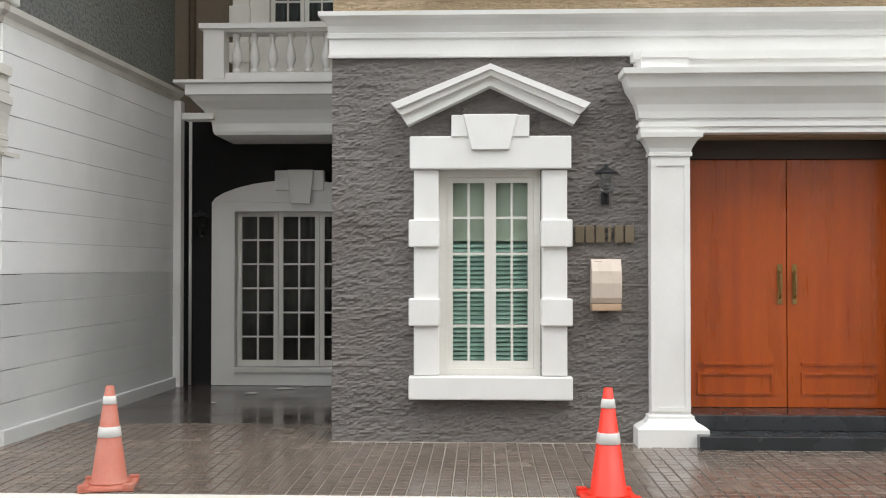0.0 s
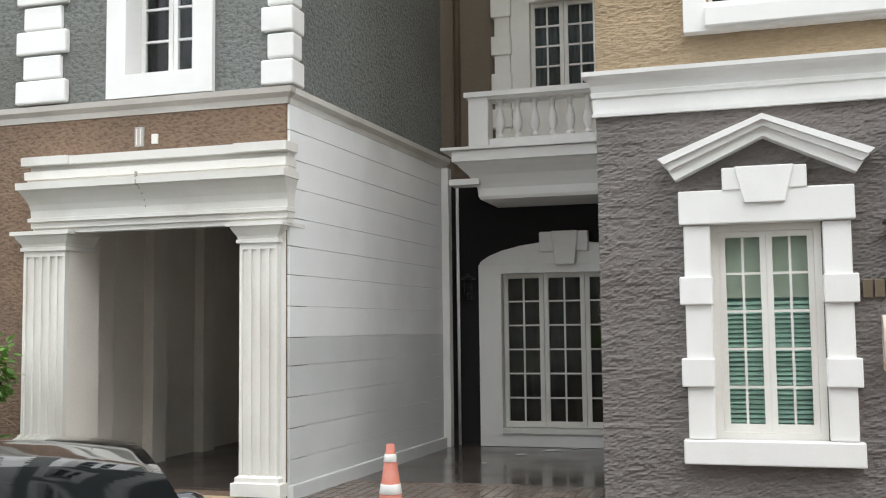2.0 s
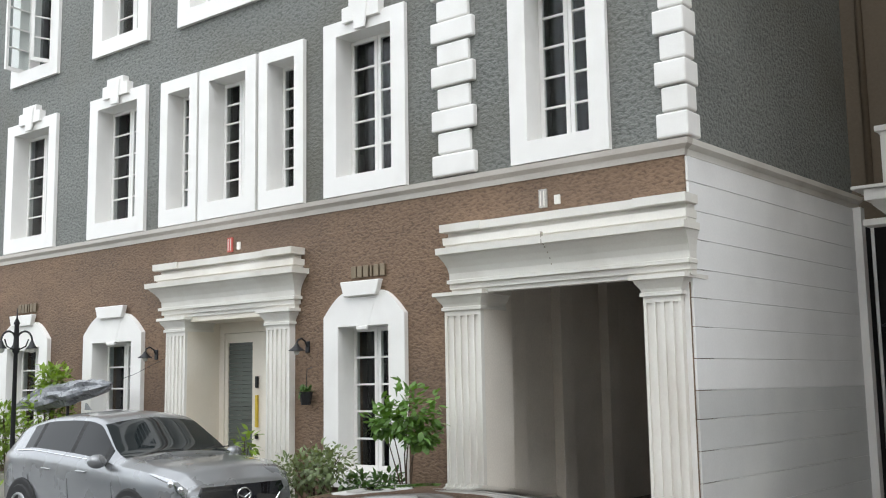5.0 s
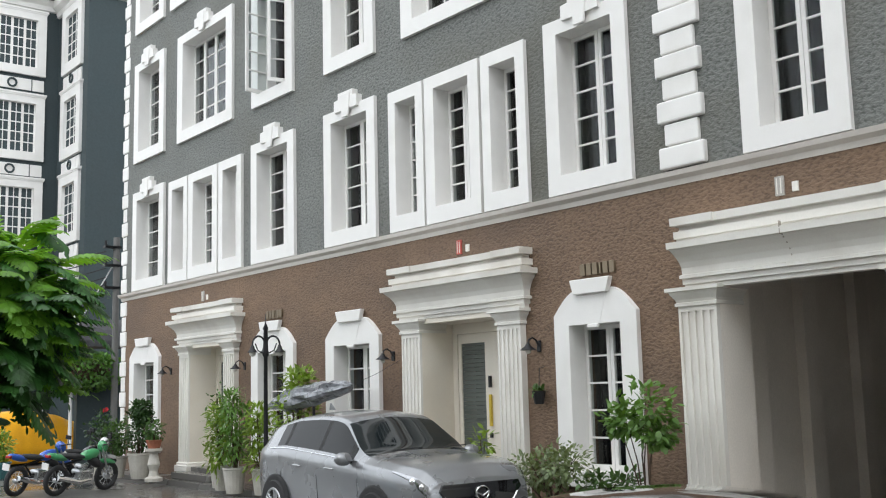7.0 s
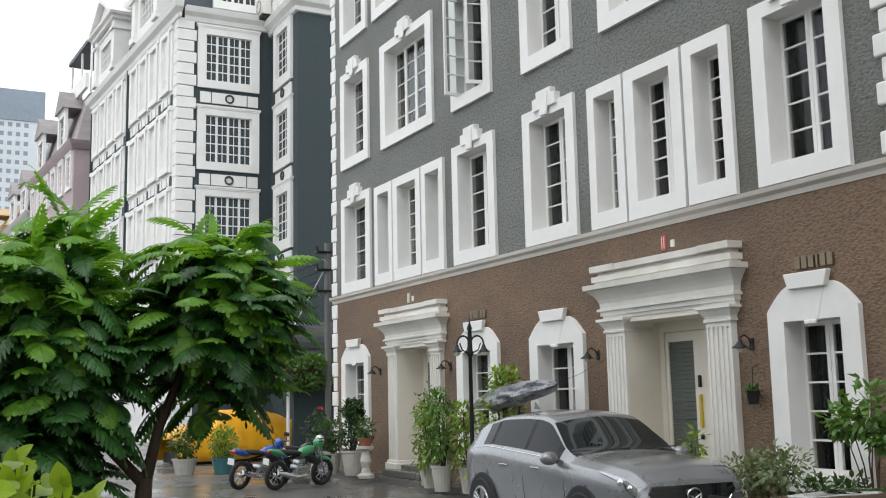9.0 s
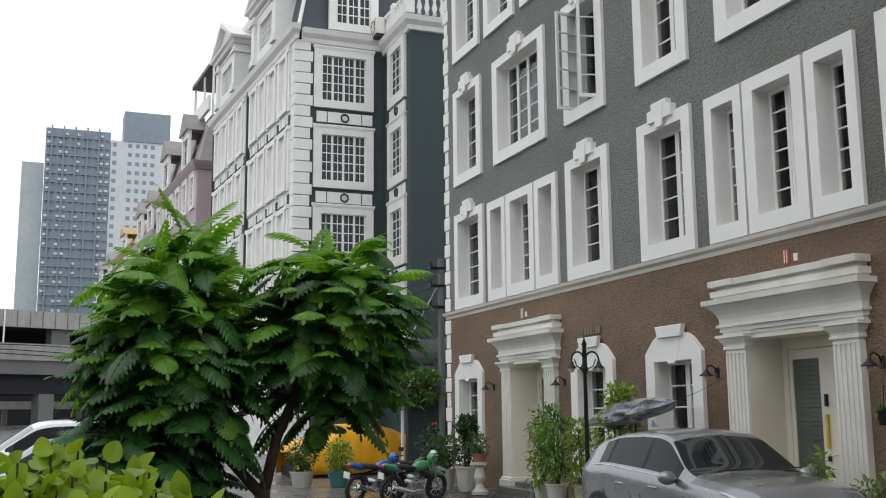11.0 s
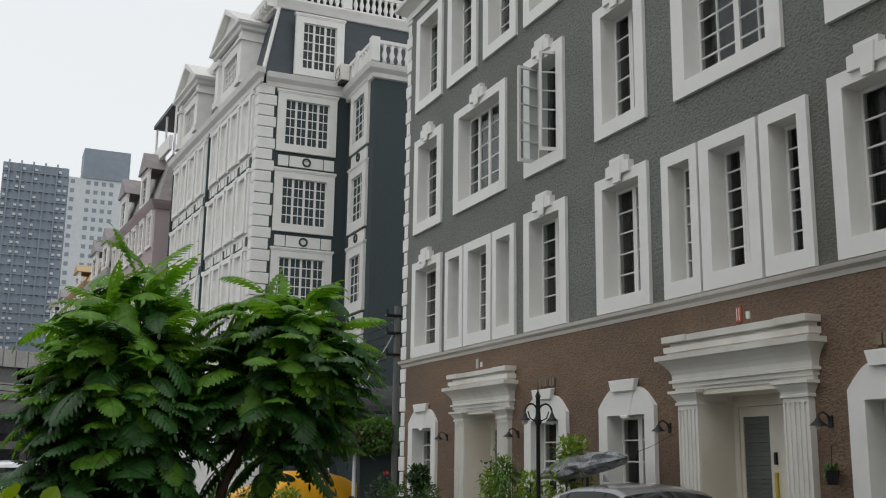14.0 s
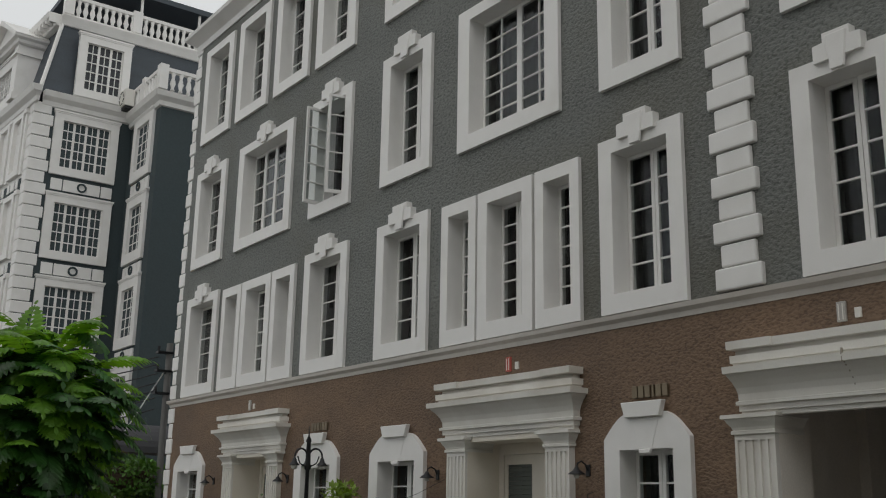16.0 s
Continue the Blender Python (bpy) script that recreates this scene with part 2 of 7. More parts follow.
def curtain(parent, x0, x1, z0, z1, y, mat, folds=9, name="curtain"):
    bm = bmesh.new()
    n = folds * 6
    low, high = [], []
    for i in range(n + 1):
        x = x0 + (x1 - x0) * i / n
        yy = y + 0.02 * math.sin(i / 6 * 2 * math.pi) + 0.006 * math.sin(i * 1.7)
        low.append(bm.verts.new((x, yy, z0)))
        high.append(bm.verts.new((x, yy, z1)))
    for i in range(n):
        bm.faces.new((low[i], low[i + 1], high[i + 1], high[i]))
    ob = part(name, bm, mat, parent, smooth=True)
    ob.modifiers.new("cloth", "SOLIDIFY").thickness = 0.004
    return ob


def keystone(parent, cx, z0, z1, y, w0, w1, proud=0.07, mat=WHITE):
    """A tapered keystone with a flanking block on either side."""
    bm = bmesh.new()
    extrude_xz(bm, [(cx - w0 / 2, z0), (cx + w0 / 2, z0), (cx + w1 / 2, z1), (cx - w1 / 2, z1)], y - proud, y + 0.02)
    bmesh.ops.bevel(bm, geom=bm.edges[:], offset=0.008, segments=1, affect="EDGES")
    return part("keystone", bm, mat, parent)


def surround_mesh(w, h, b_side, b_top, b_bot, y0, y1):
    bm = wall_mesh(-w / 2, w / 2, 0, h, y0, y1, [(-w / 2 + b_side, w / 2 - b_side, b_bot, h - b_top)])
    return bm


WIN_NO = [0]


def square_window(x0, x1, z0, z1, wall_y, leaves=2, cols=1, rows=5, side=0.25, top=0.19, bot=0.24, depth=0.28, key=True, cloth=DARK_ROOM,
                  label="white-framed casement window in a deep moulded surround", opened=False):
    """A window in a raised square surround; front of the surround stands 0.11 m before the wall."""
    WIN_NO[0] += 1
    w, h = x1 - x0, z1 - z0
    root = thing("window_%d" % WIN_NO[0], pose((x0 + x1) / 2, wall_y - 0.11, z0), label, "window", kind="structure")
    bm = surround_mesh(w, h, side, top, bot, 0, depth + 0.12)
    part("surround", bm, WHITE, root)
    if key:
        kw = min(0.62, w * 0.42)
        bm = bmesh.new()
        t = h + 0.24
        pts = [(-kw / 2 - 0.02, h - 0.06), (kw / 2 + 0.02, h - 0.06), (kw / 2 + 0.02, h + 0.13), (kw / 2 - 0.10, h + 0.14), (kw / 2 - 0.10, t), (-kw / 2 + 0.10, t), (-kw / 2 + 0.10, h + 0.14), (-kw / 2 - 0.02, h + 0.13)]
        extrude_xz(bm, pts, -0.05, 0.108)
        part("keystone_block", bm, WHITE, root)
        keystone(root, 0, h - 0.19, h + 0.2, -0.05, kw * 0.30, kw * 0.48, 0.018)
    ix0, ix1, iz0, iz1 = -w / 2 + side, w / 2 - side, bot, h - top
    if opened:
        lw = (ix1 - ix0) / 2
        for sgn, hinge, ang in ((1, ix0, -86), (-1, ix1, 74)):
            leaf = sash(root, 0 if sgn > 0 else -lw, lw if sgn > 0 else 0, iz0, iz1, 0, cols, rows, name="open_casement")
            leaf.matrix_local = pose(hinge, 0.22, 0, 0, 0, ang)
    else:
        lw = (ix1 - ix0) / leaves
        for i in range(leaves):
            sash(root, ix0 + i * lw + 0.004, ix0 + (i + 1) * lw - 0.004, iz0 + 0.004, iz1 - 0.004, depth, cols, rows)
    # by default a near-black sheet in place of the dark room behind
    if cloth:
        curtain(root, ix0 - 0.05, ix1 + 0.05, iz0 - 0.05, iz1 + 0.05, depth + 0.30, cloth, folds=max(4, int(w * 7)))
    return root, (x0 + side - 0.02, x1 - side + 0.02, z0 + bot - 0.02, z1 - top + 0.02)


def arched_window(x0, x1, z0, z1, wall_y, cloth=DARK_ROOM, label="ground-floor casement window with a white shouldered arch surround"):
    """A ground-floor window: flat shoulders that curve up to a keystone."""
    WIN_NO[0] += 1
    w, h = x1 - x0, z1 - z0
    side, top, bot, depth = 0.25, 0.42, 0.18, 0.27
    root = thing("window_%d" % WIN_NO[0], pose((x0 + x1) / 2, wall_y - 0.11, z0), label, "window", kind="structure")
    bm = wall_mesh(-w / 2, w / 2, 0, h - 0.30, 0, depth + 0.12, [(-w / 2 + side, w / 2 - side, bot, h - top + 0.0001)])
    part("surround", bm, WHITE, root)
    bm = bmesh.new()
    pts = [(-w / 2, h - 0.30)] + [(w / 2, h - 0.30)]
    for k in range(0, 9):
        a = k / 8
        pts.append((w / 2 - a * w / 2 * 0.62, h - 0.295 + 0.295 * math.sin(a * math.pi / 2)))
    for k in range(8, -1, -1):
        a = k / 8
        pts.append((-w / 2 + a * w / 2 * 0.62, h - 0.295 + 0.295 * math.sin(a * math.pi / 2)))
    extrude_xz(bm, pts, 0, 0.2)
    part("arch_head", bm, WHITE, root)
    keystone(root, 0, h - 0.06, h + 0.12, 0, w * 0.40, w * 0.49, 0.06)
    keystone(root, 0, h - 0.42, h - 0.065, 0, w * 0.16, w * 0.34, 0.005).name = "keystone_face"
    keystone(root, 0, h - 0.47, h - 0.42, 0, w * 0.12, w * 0.14, 0.025).name = "keystone_drop"
    ix0, ix1, iz0, iz1 = -w / 2 + side, w / 2 - side, bot, h - top
    lw = (ix1 - ix0) / 2
    for i in range(2):
        sash(root, ix0 + i * lw + 0.004, ix0 + (i + 1) * lw - 0.004, iz0 + 0.004, iz1 - 0.004, depth, 1, 5)
    # the default sheet is blackened to stand for the room's darkness
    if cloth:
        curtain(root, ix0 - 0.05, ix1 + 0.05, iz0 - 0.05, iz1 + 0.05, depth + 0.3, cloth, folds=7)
    return root, (x0 + side - 0.02, x1 - side + 0.02, z0 + bot - 0.02, z1 - top + 0.02)


# ---- the terrace of houses ----
WY = 9.08            # face of the terrace wall
END_L, END_R = -23.15, -4.18
TOP = 12.95
holes = []


def win(*a, **k):
    root, hole = square_window(*a, wall_y=WY, **k)
    holes.append(hole)
    return root


# first upper storey
F2 = (3.97, 6.22)
for x0, x1 in ((-22.5, -20.8), (-16.86, -15.30), (-14.32, -12.83), (-9.04, -7.67), (-6.165, -4.95)):
    win(x0, x1, *F2, side=0.225)
for x0 in (-20.54, -12.46):
    s = 1 if x0 > -15 else 1.08
    for a, c, lv, sd in ((0, 0.86, 1, 0.175), (0.91, 2.12, 2, 0.215), (2.18, 3.05, 1, 0.175)):
        win(x0 + a * s, x0 + c * s, 3.97, 6.15, leaves=lv, cols=1, rows=6, side=sd, key=False)
# second upper storey
F3 = (6.92, 9.26)
win(-22.5, -20.85, *F3)
win(-20.15, -17.63, *F3, leaves=4, rows=5, cols=1, cloth=GREY_CLOTH, side=0.26)
win(-16.84, -15.34, *F3, opened=True, label="white casement window standing wide open in its surround")
win(-14.30, -12.83, *F3)
win(-12.09, -9.77, *F3, leaves=2, cols=2, rows=6, cloth=GREY_CLOTH, side=0.29)
win(-9.0, -7.65, *F3)
win(-6.22, -4.98, *F3)
# third upper storey
F4 = (10.0, 12.45)
for x0, x1 in ((-22.5, -20.85), (-20.57, -18.95), (-18.67, -17.1), (-16.84, -15.28), (-14.31, -12.77), (-12.1, -10.9), (-10.7, -9.6), (-8.97, -7.56), (-6.19, -4.90)):
    win(x0, x1 - 0.06, *F4, key=False)
# ground storey
for x0, x1 in ((-22.55, -20.96), (-16.85, -15.35), (-14.32, -12.81), (-9.04, -7.72)):
    root, hole = arched_window(x0, x1, 0.42, 2.76, WY)
    holes.append(hole)
PORTICO = ((-19.85, -17.45), (-12.18, -9.62))       # outer edges of the pilasters
for a, c in PORTICO:
    holes.append((a + 0.42, c - 0.42, 0.0, 2.62))
GARAGE = (-7.11, -4.235)
holes.append((GARAGE[0] + 0.5, GARAGE[1] - 0.36, 0.0, 2.68))

wall_low = part("wall_ground_storey", wall_mesh(END_L, END_R, -0.2, 3.86, WY - 0.04, WY + 0.35, [h for h in holes if h[3] < 3.8]), BROWN_STUCCO)
tagged(wall_low, "rough brown stucco wall of the terrace's ground storey", "wall", kind="structure")
wall_up = part("wall_upper_storeys", wall_mesh(END_L, END_R, 3.862, TOP, WY - 0.05, WY + 0.35, [h for h in holes if h[3] > 3.8]), GREY_STUCCO)
tagged(wall_up, "rough grey-green stucco wall of the upper storeys", "wall", kind="structure")

# band over the ground storey, along the front and round the corner
bm = bmesh.new()
loft(bm, END_L - 0.03, END_R - 0.03, WY, [(3.80, 0.0), (3.80, 0.05), (3.86, 0.06), (3.90, 0.11), (3.955, 0.12), (3.96, 0.0)], left=1, right=1)
tagged(part("trim_band_front", bm, BAND_PAINT), "weathered white band moulding over the ground storey", "moulding", kind="structure")

bm = bmesh.new()
rings = []
for z, o in ((3.80, 0.0), (3.80, 0.05), (3.86, 0.06), (3.90, 0.11), (3.955, 0.12), (3.96, 0.0)):
    rings.append([bm.verts.new((-0.03 + o, y, z)) for y in (0.002, 4.62)])
for a, c in zip(rings, rings[1:]):
    bm.faces.new((a[0], a[1], c[1], c[0]))
bm.faces.new([r[1] for r in rings])
bm.faces.new([r[0] for r in rings][::-1])
band = part("trim_band_side", bm, CREAMWHITE)
SKEW = pose(END_R, WY, 0, 0, 0, -2.9)
band.matrix_local = SKEW
tagged(band, "white band moulding along the side wall", "moulding", kind="structure")


def quoins(name, x0, x1, z0, z1, y, step=0.31, proud=0.07, alt=0.06, wrap=0.0):
    """A column of rounded corner blocks, wide and narrow in turn, and a plain foot block."""
    root = thing(name, pose(0, 0, 0), "white rusticated quoin blocks on the stucco wall", "quoins", kind="structure")
    n = int((z1 - z0) / step + 0.01)
    step = (z1 - z0) / n
    for k in range(n):
        a = alt if k % 2 else 0.0
        b = box(x0 + a, x1 - (0 if wrap else a), y - proud + (a * 0.3 if k % 2 else 0), y + 0.03 + wrap - (a if wrap else 0), z0 + k * step + 0.008, z0 + (k + 1) * step - 0.008, 0.02)
        part("block", b, WHITE, root)
    return root


quoins("quoin_middle", -7.265, -6.65, 3.98, 3.98 + 33 * 0.264, WY, 0.264, proud=0.12, alt=0.075)
quoins("quoin_corner", -4.42, END_R + 0.10, 3.97, 3.97 + 33 * 0.264, WY, 0.264, proud=0.12, alt=0.06, wrap=0.15)
quoins("quoin_far_end", END_L - 0.1, END_L + 0.24, 3.98, TOP - 0.02, WY, 0.33, alt=0.05)
quoins("quoin_far_foot", END_L - 0.1, END_L + 0.24, 0.0, 3.78, WY, 0.33, alt=0.05)

# top cornice, mansard roof and the closed body behind the front
bm = bmesh.new()
loft(bm, END_L, END_R, WY, [(TOP - 0.25, 0.0), (TOP - 0.25, 0.08), (TOP - 0.1, 0.10), (TOP - 0.02, 0.2), (TOP + 0.08, 0.34), (TOP + 0.16, 0.36), (TOP + 0.17, 0.0)])
tagged(part("trim_eaves", bm, WHITE), "white moulded eaves cornice of the terrace", "cornice", kind="structure")
SLATE = material("dark_slate", (0.045, 0.05, 0.058), 0.6, vary=0.25, scale=2, grain=20, bump=0.5, stretch=(1, 1, 3))
bm = bmesh.new()
loft(bm, END_L + 0.2, END_R - 0.2, WY + 0.15, [(TOP + 0.16, 0.1), (TOP + 2.6, -0.75), (TOP + 2.75, -0.75)], back=8)
tagged(part("roof_mansard", bm, SLATE), "steep dark slate mansard roof", "roof", kind="structure")
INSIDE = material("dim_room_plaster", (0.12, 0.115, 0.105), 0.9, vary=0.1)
bm = bmesh.new()
bx(bm, END_L, END_L + 0.2, WY + 0.352, 17.0, -0.2, TOP)
bx(bm, END_L + 0.2, END_R - 0.25, 16.8, 17.0, -0.2, TOP)
tagged(part("wall_back", bm, GREY_STUCCO), "plain grey rear and end walls of the terrace", "wall", kind="structure")
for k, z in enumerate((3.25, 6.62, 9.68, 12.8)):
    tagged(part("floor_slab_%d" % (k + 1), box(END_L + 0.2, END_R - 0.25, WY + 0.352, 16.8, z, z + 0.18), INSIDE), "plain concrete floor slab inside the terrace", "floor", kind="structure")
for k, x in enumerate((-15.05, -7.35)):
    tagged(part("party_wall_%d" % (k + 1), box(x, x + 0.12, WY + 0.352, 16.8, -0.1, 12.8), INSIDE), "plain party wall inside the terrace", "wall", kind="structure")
# the side of the terrace over the court
ob = part("wall_side_upper", box(-0.3, -0.10, 0.36, 6.2, 3.962, TOP), GREY_STUCCO)
ob.matrix_local = SKEW
tagged(ob, "stained grey-green stucco side wall", "wall", kind="structure")
ob = part("wall_side_core", box(-0.3, 0.021, 0.36, 6.2, -0.2, 3.79), GREY_PANEL)
ob.matrix_local = SKEW
tagged(ob, "masonry core of the white side wall", "wall", kind="structure")
side_wall = thing("wall_side_panelled", SKEW, "white painted side wall with horizontal shadow grooves and a grey dado", "wall", kind="structure")
z_edges = [0.14, 0.37, 0.664, 0.96, 1.257, 1.529, 1.83, 2.132, 2.41, 2.687, 2.978, 3.26, 3.543, 3.795]
for k, (a, c) in enumerate(zip(z_edges, z_edges[1:])):
    b = box(0.002, 0.03, -0.02, 4.38, a + 0.0035, c - 0.0035, 0.003)
    part("panel", b, GREY_DADO if c < 1.6 else GREY_PANEL, side_wall)
bm = box(0.002, 0.07, -0.03, 4.4, -0.05, 0.138, 0.01)
part("plinth", bm, GREY_DADO, side_wall, "stained pale plinth")
bm = bmesh.new()
bx(bm, -3.96, -3.835, 13.47, 13.62, 0, 3.8)
tagged(part("trim_corner_post", bm, WHITE), "white corner post at the end of the side wall", "post", kind="structure")

# ---- pilasters, porticoes ----
ENTAB = [(2.62, 0.12), (2.67, 0.12), (2.67, 0.15), (2.73, 0.15), (2.735, 0.19), (2.77, 0.19), (2.78, 0.15), (2.85, 0.155), (2.91, 0.18), (2.97, 0.225),
         (3.02, 0.28), (3.045, 0.30), (3.05, 0.34), (3.12, 0.345), (3.125, 0.20), (3.16, 0.20), (3.165, 0.235), (3.245, 0.24), (3.25, 0.16), (3.30, 0.16),
         (3.305, 0.24), (3.39, 0.245), (3.395, 0.0)]


def pilaster(parent, x0, x1, y_back, y_front, z0, z1, mat, flutes=5, base=True):
    """A fluted pilaster: shaft, capital and base."""
    bm = bmesh.new()
    bx(bm, x0, x1, y_front + 0.02, y_back, z0, z1 - 0.2)
    if flutes:
        w = (x1 - x0) / (flutes * 1.45 + 0.45)
        for k in range(flutes + 1):
            a = x0 + k * w * 1.45
            a = min(a, x1 - w * 0.5)
            bx(bm, a, a + w * 0.5, y_front, y_front + 0.02, z0, z1 - 0.26)
        bx(bm, x0, x1, y_front, y_front + 0.02, z1 - 0.26, z1 - 0.2)
    part("shaft", bm, mat, parent)
    bm = bmesh.new()
    loft(bm, x0, x1, y_front, [(z1 - 0.2, 0.0), (z1 - 0.2, 0.025), (z1 - 0.165, 0.025), (z1 - 0.16, 0.01), (z1 - 0.13, 0.02), (z1 - 0.08, 0.055), (z1 - 0.045, 0.07), (z1 - 0.04, 0.10), (z1, 0.10)], back=y_back - y_front)
    part("capital", bm, mat, parent)
    if base:
        bm = bmesh.new()
        loft(bm, x0, x1, y_front, [(z0 - 0.02, 0.06), (z0 + 0.10, 0.06), (z0 + 0.11, 0.03), (z0 + 0.15, 0.03), (z0 + 0.17, 0.0)], back=y_back - y_front)
        part("base", bm, mat, parent)


def entablature(parent, x0, x1, wall_y, mat, prof=ENTAB, ends=0.8):
    bm = bmesh.new()
    loft(bm, x0, x1, wall_y, prof, left=ends, right=ends)
    part("entablature", bm, mat, parent)
    for a in (x0 - 0.2 * ends, x1 - 0.5 + 0.2 * ends):
        bm = bmesh.new()
        loft(bm, a, a + 0.5, wall_y, [(3.307, 0.27), (3.393, 0.275)], left=0.1, right=0.1)
        part("cornice_end", bm, mat, parent)


DOORGLASS = material("ribbed_grey_blind", (0.10, 0.115, 0.105), 0.35, vary=0.15, scale=2, grain=30, stretch=(0.2, 0.2, 3), bump=0.15)
LINING = material("yellowed_cream_paint", (0.77, 0.72, 0.63), 0.6, vary=0.05, scale=1.0, grain=50, bump=0.08, stain=(0.6, 0.52, 0.4), stain_scale=0.8, stain_amount=0.4)
TASSEL = material("yellow_tassel", (0.62, 0.45, 0.05), 0.6, vary=0.25, grain=60, bump=0.3)
for n, (a, c) in enumerate(PORTICO):
    root = thing("portico_%d" % (n + 1), pose(0, 0, 0), "white classical portico with fluted pilasters and a heavy stained cornice", "portico", kind="structure")
    pilaster(root, a, a + 0.44, WY + 0.34, WY - 0.14, 0.12, 2.62, CREAMWHITE)
    pilaster(root, c - 0.44, c, WY + 0.34, WY - 0.14, 0.12, 2.62, CREAMWHITE)
    entablature(root, a + 0.02, c - 0.02, WY, CREAMWHITE)
    bm = bmesh.new()
    i0, i1 = a + 0.442, c - 0.442
    bx(bm, i0 - 0.06, i0, WY - 0.1, 9.98, 0.0, 2.64)
    bx(bm, i1, i1 + 0.06, WY - 0.1, 9.98, 0.0, 2.64)
    bx(bm, i0, i1, WY - 0.1, 9.98, 2.55, 2.64)
    part("recess_lining", bm, LINING, root)
    part("step", box(i0 - 0.1, i1 + 0.1, WY - 0.45, WY - 0.102, 0.0, 0.12, 0.01), ROAD, root, "stained concrete step")
    part("threshold", box(i0, i1, WY - 0.1, 9.98, 0.0, 0.2, 0.01), ROAD, root, "concrete threshold")
    door = thing("door_%d" % (n + 1), pose(i0, 9.55, 0.2), "cream front door with a tall grey blinded glass panel", "door", kind="structure")
    dw = i1 - i0
    bm = wall_mesh(0.0, dw, 0.0, 2.35, 0.0, 0.10, [(0.10, dw - 0.10, 0.0, 2.20)])
    part("door_frame", bm, LINING, door)
    leaf_w = dw - 0.21
    bm = wall_mesh(0.105, dw - 0.105, 0.006, 2.195, 0.02, 0.065, [(0.105 + leaf_w * 0.045, 0.105 + leaf_w * 0.40, 0.25, 2.06)])
    leaf = part("door_leaf", bm, LINING, door)
    bm = bmesh.new()
    for k in range(30):
        z = 0.25 + k * 0.061
        bx(bm, 0.105 + leaf_w * 0.045, 0.105 + leaf_w * 0.40, 0.036 + 0.004 * (k % 2), 0.055, z, z + 0.058)
    part("blinded_panel", bm, DOORGLASS, leaf)
    x = 0.105 + leaf_w * 0.48
    for k, (z, h, m, lab) in enumerate(((1.42, 0.16, BLACK_IRON, "black lock plate"), (0.88, 0.44, TASSEL, "long yellow door hanging"), (0.72, 0.07, BLACK_IRON, "black knob"))):
        part("lock_plate" if k == 0 else "door_hanging" if k == 1 else "knob", box(x - 0.02, x + 0.02, -0.02, 0.019, z, z + h, 0.006), m, leaf, lab)

root = thing("garage_portico", pose(0, 0, 0), "white fluted pilasters and cracked cornice round an open garage", "portico", kind="structure")
g0, g1 = GARAGE
pilaster(root, g0, g0 + 0.50, WY + 0.34, WY - 0.12, 0.10, 2.64, CREAMWHITE, 5)
pilaster(root, g1 - 0.40, g1, WY + 0.34, WY - 0.12, 0.06, 2.64, CREAMWHITE, 4)
entablature(root, g0 + 0.14, -4.15, WY, CREAMWHITE, ends=0.25)
GRIME = material("brown_grime", (0.36, 0.33, 0.28), 0.8, vary=0.2, grain=40, bump=0.1)
for x, w in ((-5.66, 0.012),):
    bm = bmesh.new()
    for z, o in ENTAB[7:14]:
        bx(bm, x, x + w, WY - o - 0.003, WY - o + 0.03, z - 0.012, z + 0.05)
    part("crack", bm, GRIME, root, "thin stained joint")
part("corner_return", box(g1, END_R - 0.003, WY - 0.052, WY + 0.3, 0.0, 2.9, 0.004), WHITE, root)
i0, i1 = g0 + 0.502, g1 - 0.402
GARAGE_PLASTER = material("garage_plaster", (0.76, 0.71, 0.64), 0.75, vary=0.08, scale=0.8, grain=40, bump=0.1, stain=(0.52, 0.47, 0.40), stain_scale=0.7, stain_amount=0.4)
garage = thing("wall_garage_inside", pose(0, 0, 0), "cream garage walls with shallow pilasters", "wall", kind="structure")
part("side_wall", box(-7.2, -7.0, WY + 0.36, 16.7, -0.1, 3.2), GARAGE_PLASTER, garage)
part("rear_wall", box(-7.0, END_R - 0.05, 13.6, 13.7, -0.1, 3.2), GARAGE_PLASTER, garage)
for y in (9.9, 11.0, 12.2):
    part("pilaster", box(-7.0, -6.86, y, y + 0.30, 0.0, 3.1, 0.008), GARAGE_PLASTER, garage)
for x in (-6.55, -5.75, -5.0):
    part("pilaster", box(x, x + 0.22, 13.48, 13.6, 0.0, 2.97, 0.008), GARAGE_PLASTER, garage)
part("rail", box(-7.0, END_R - 0.26, 13.5, 13.6, 2.98, 3.12, 0.008), GARAGE_PLASTER, garage)
part("jamb_lining", box(i0 - 0.12, i0, WY - 0.06, 9.55, 0.0, 2.66, 0.004), GARAGE_PLASTER, garage)
bm = bmesh.new()
for x in (-6.95, -5.9):
    pts = []
    for k in range(13):
        a = math.pi * k / 12
        pts.append((x + 0.5 - 0.42 * math.cos(a), 2.55 + 0.34 * math.sin(a)))
    pts2 = [(p[0], p[1] + 0.06) for p in pts[::-1]]
    extrude_xz(bm, pts + pts2, 13.36, 13.478)
tagged(part("trim_garage_arches", bm, GARAGE_PLASTER), "cream arch mouldings on the garage's rear wall", "moulding", kind="structure")
tagged(part("ceiling_garage", box(-6.99, END_R - 0.26, WY + 0.36, 13.47, 3.14, 3.24), GARAGE_PLASTER), "cream garage ceiling", "ceiling", kind="structure")

# ---- the house with the grey stone ground storey ----
HY = 9.50
HX0, HX1 = -1.24, 7.5


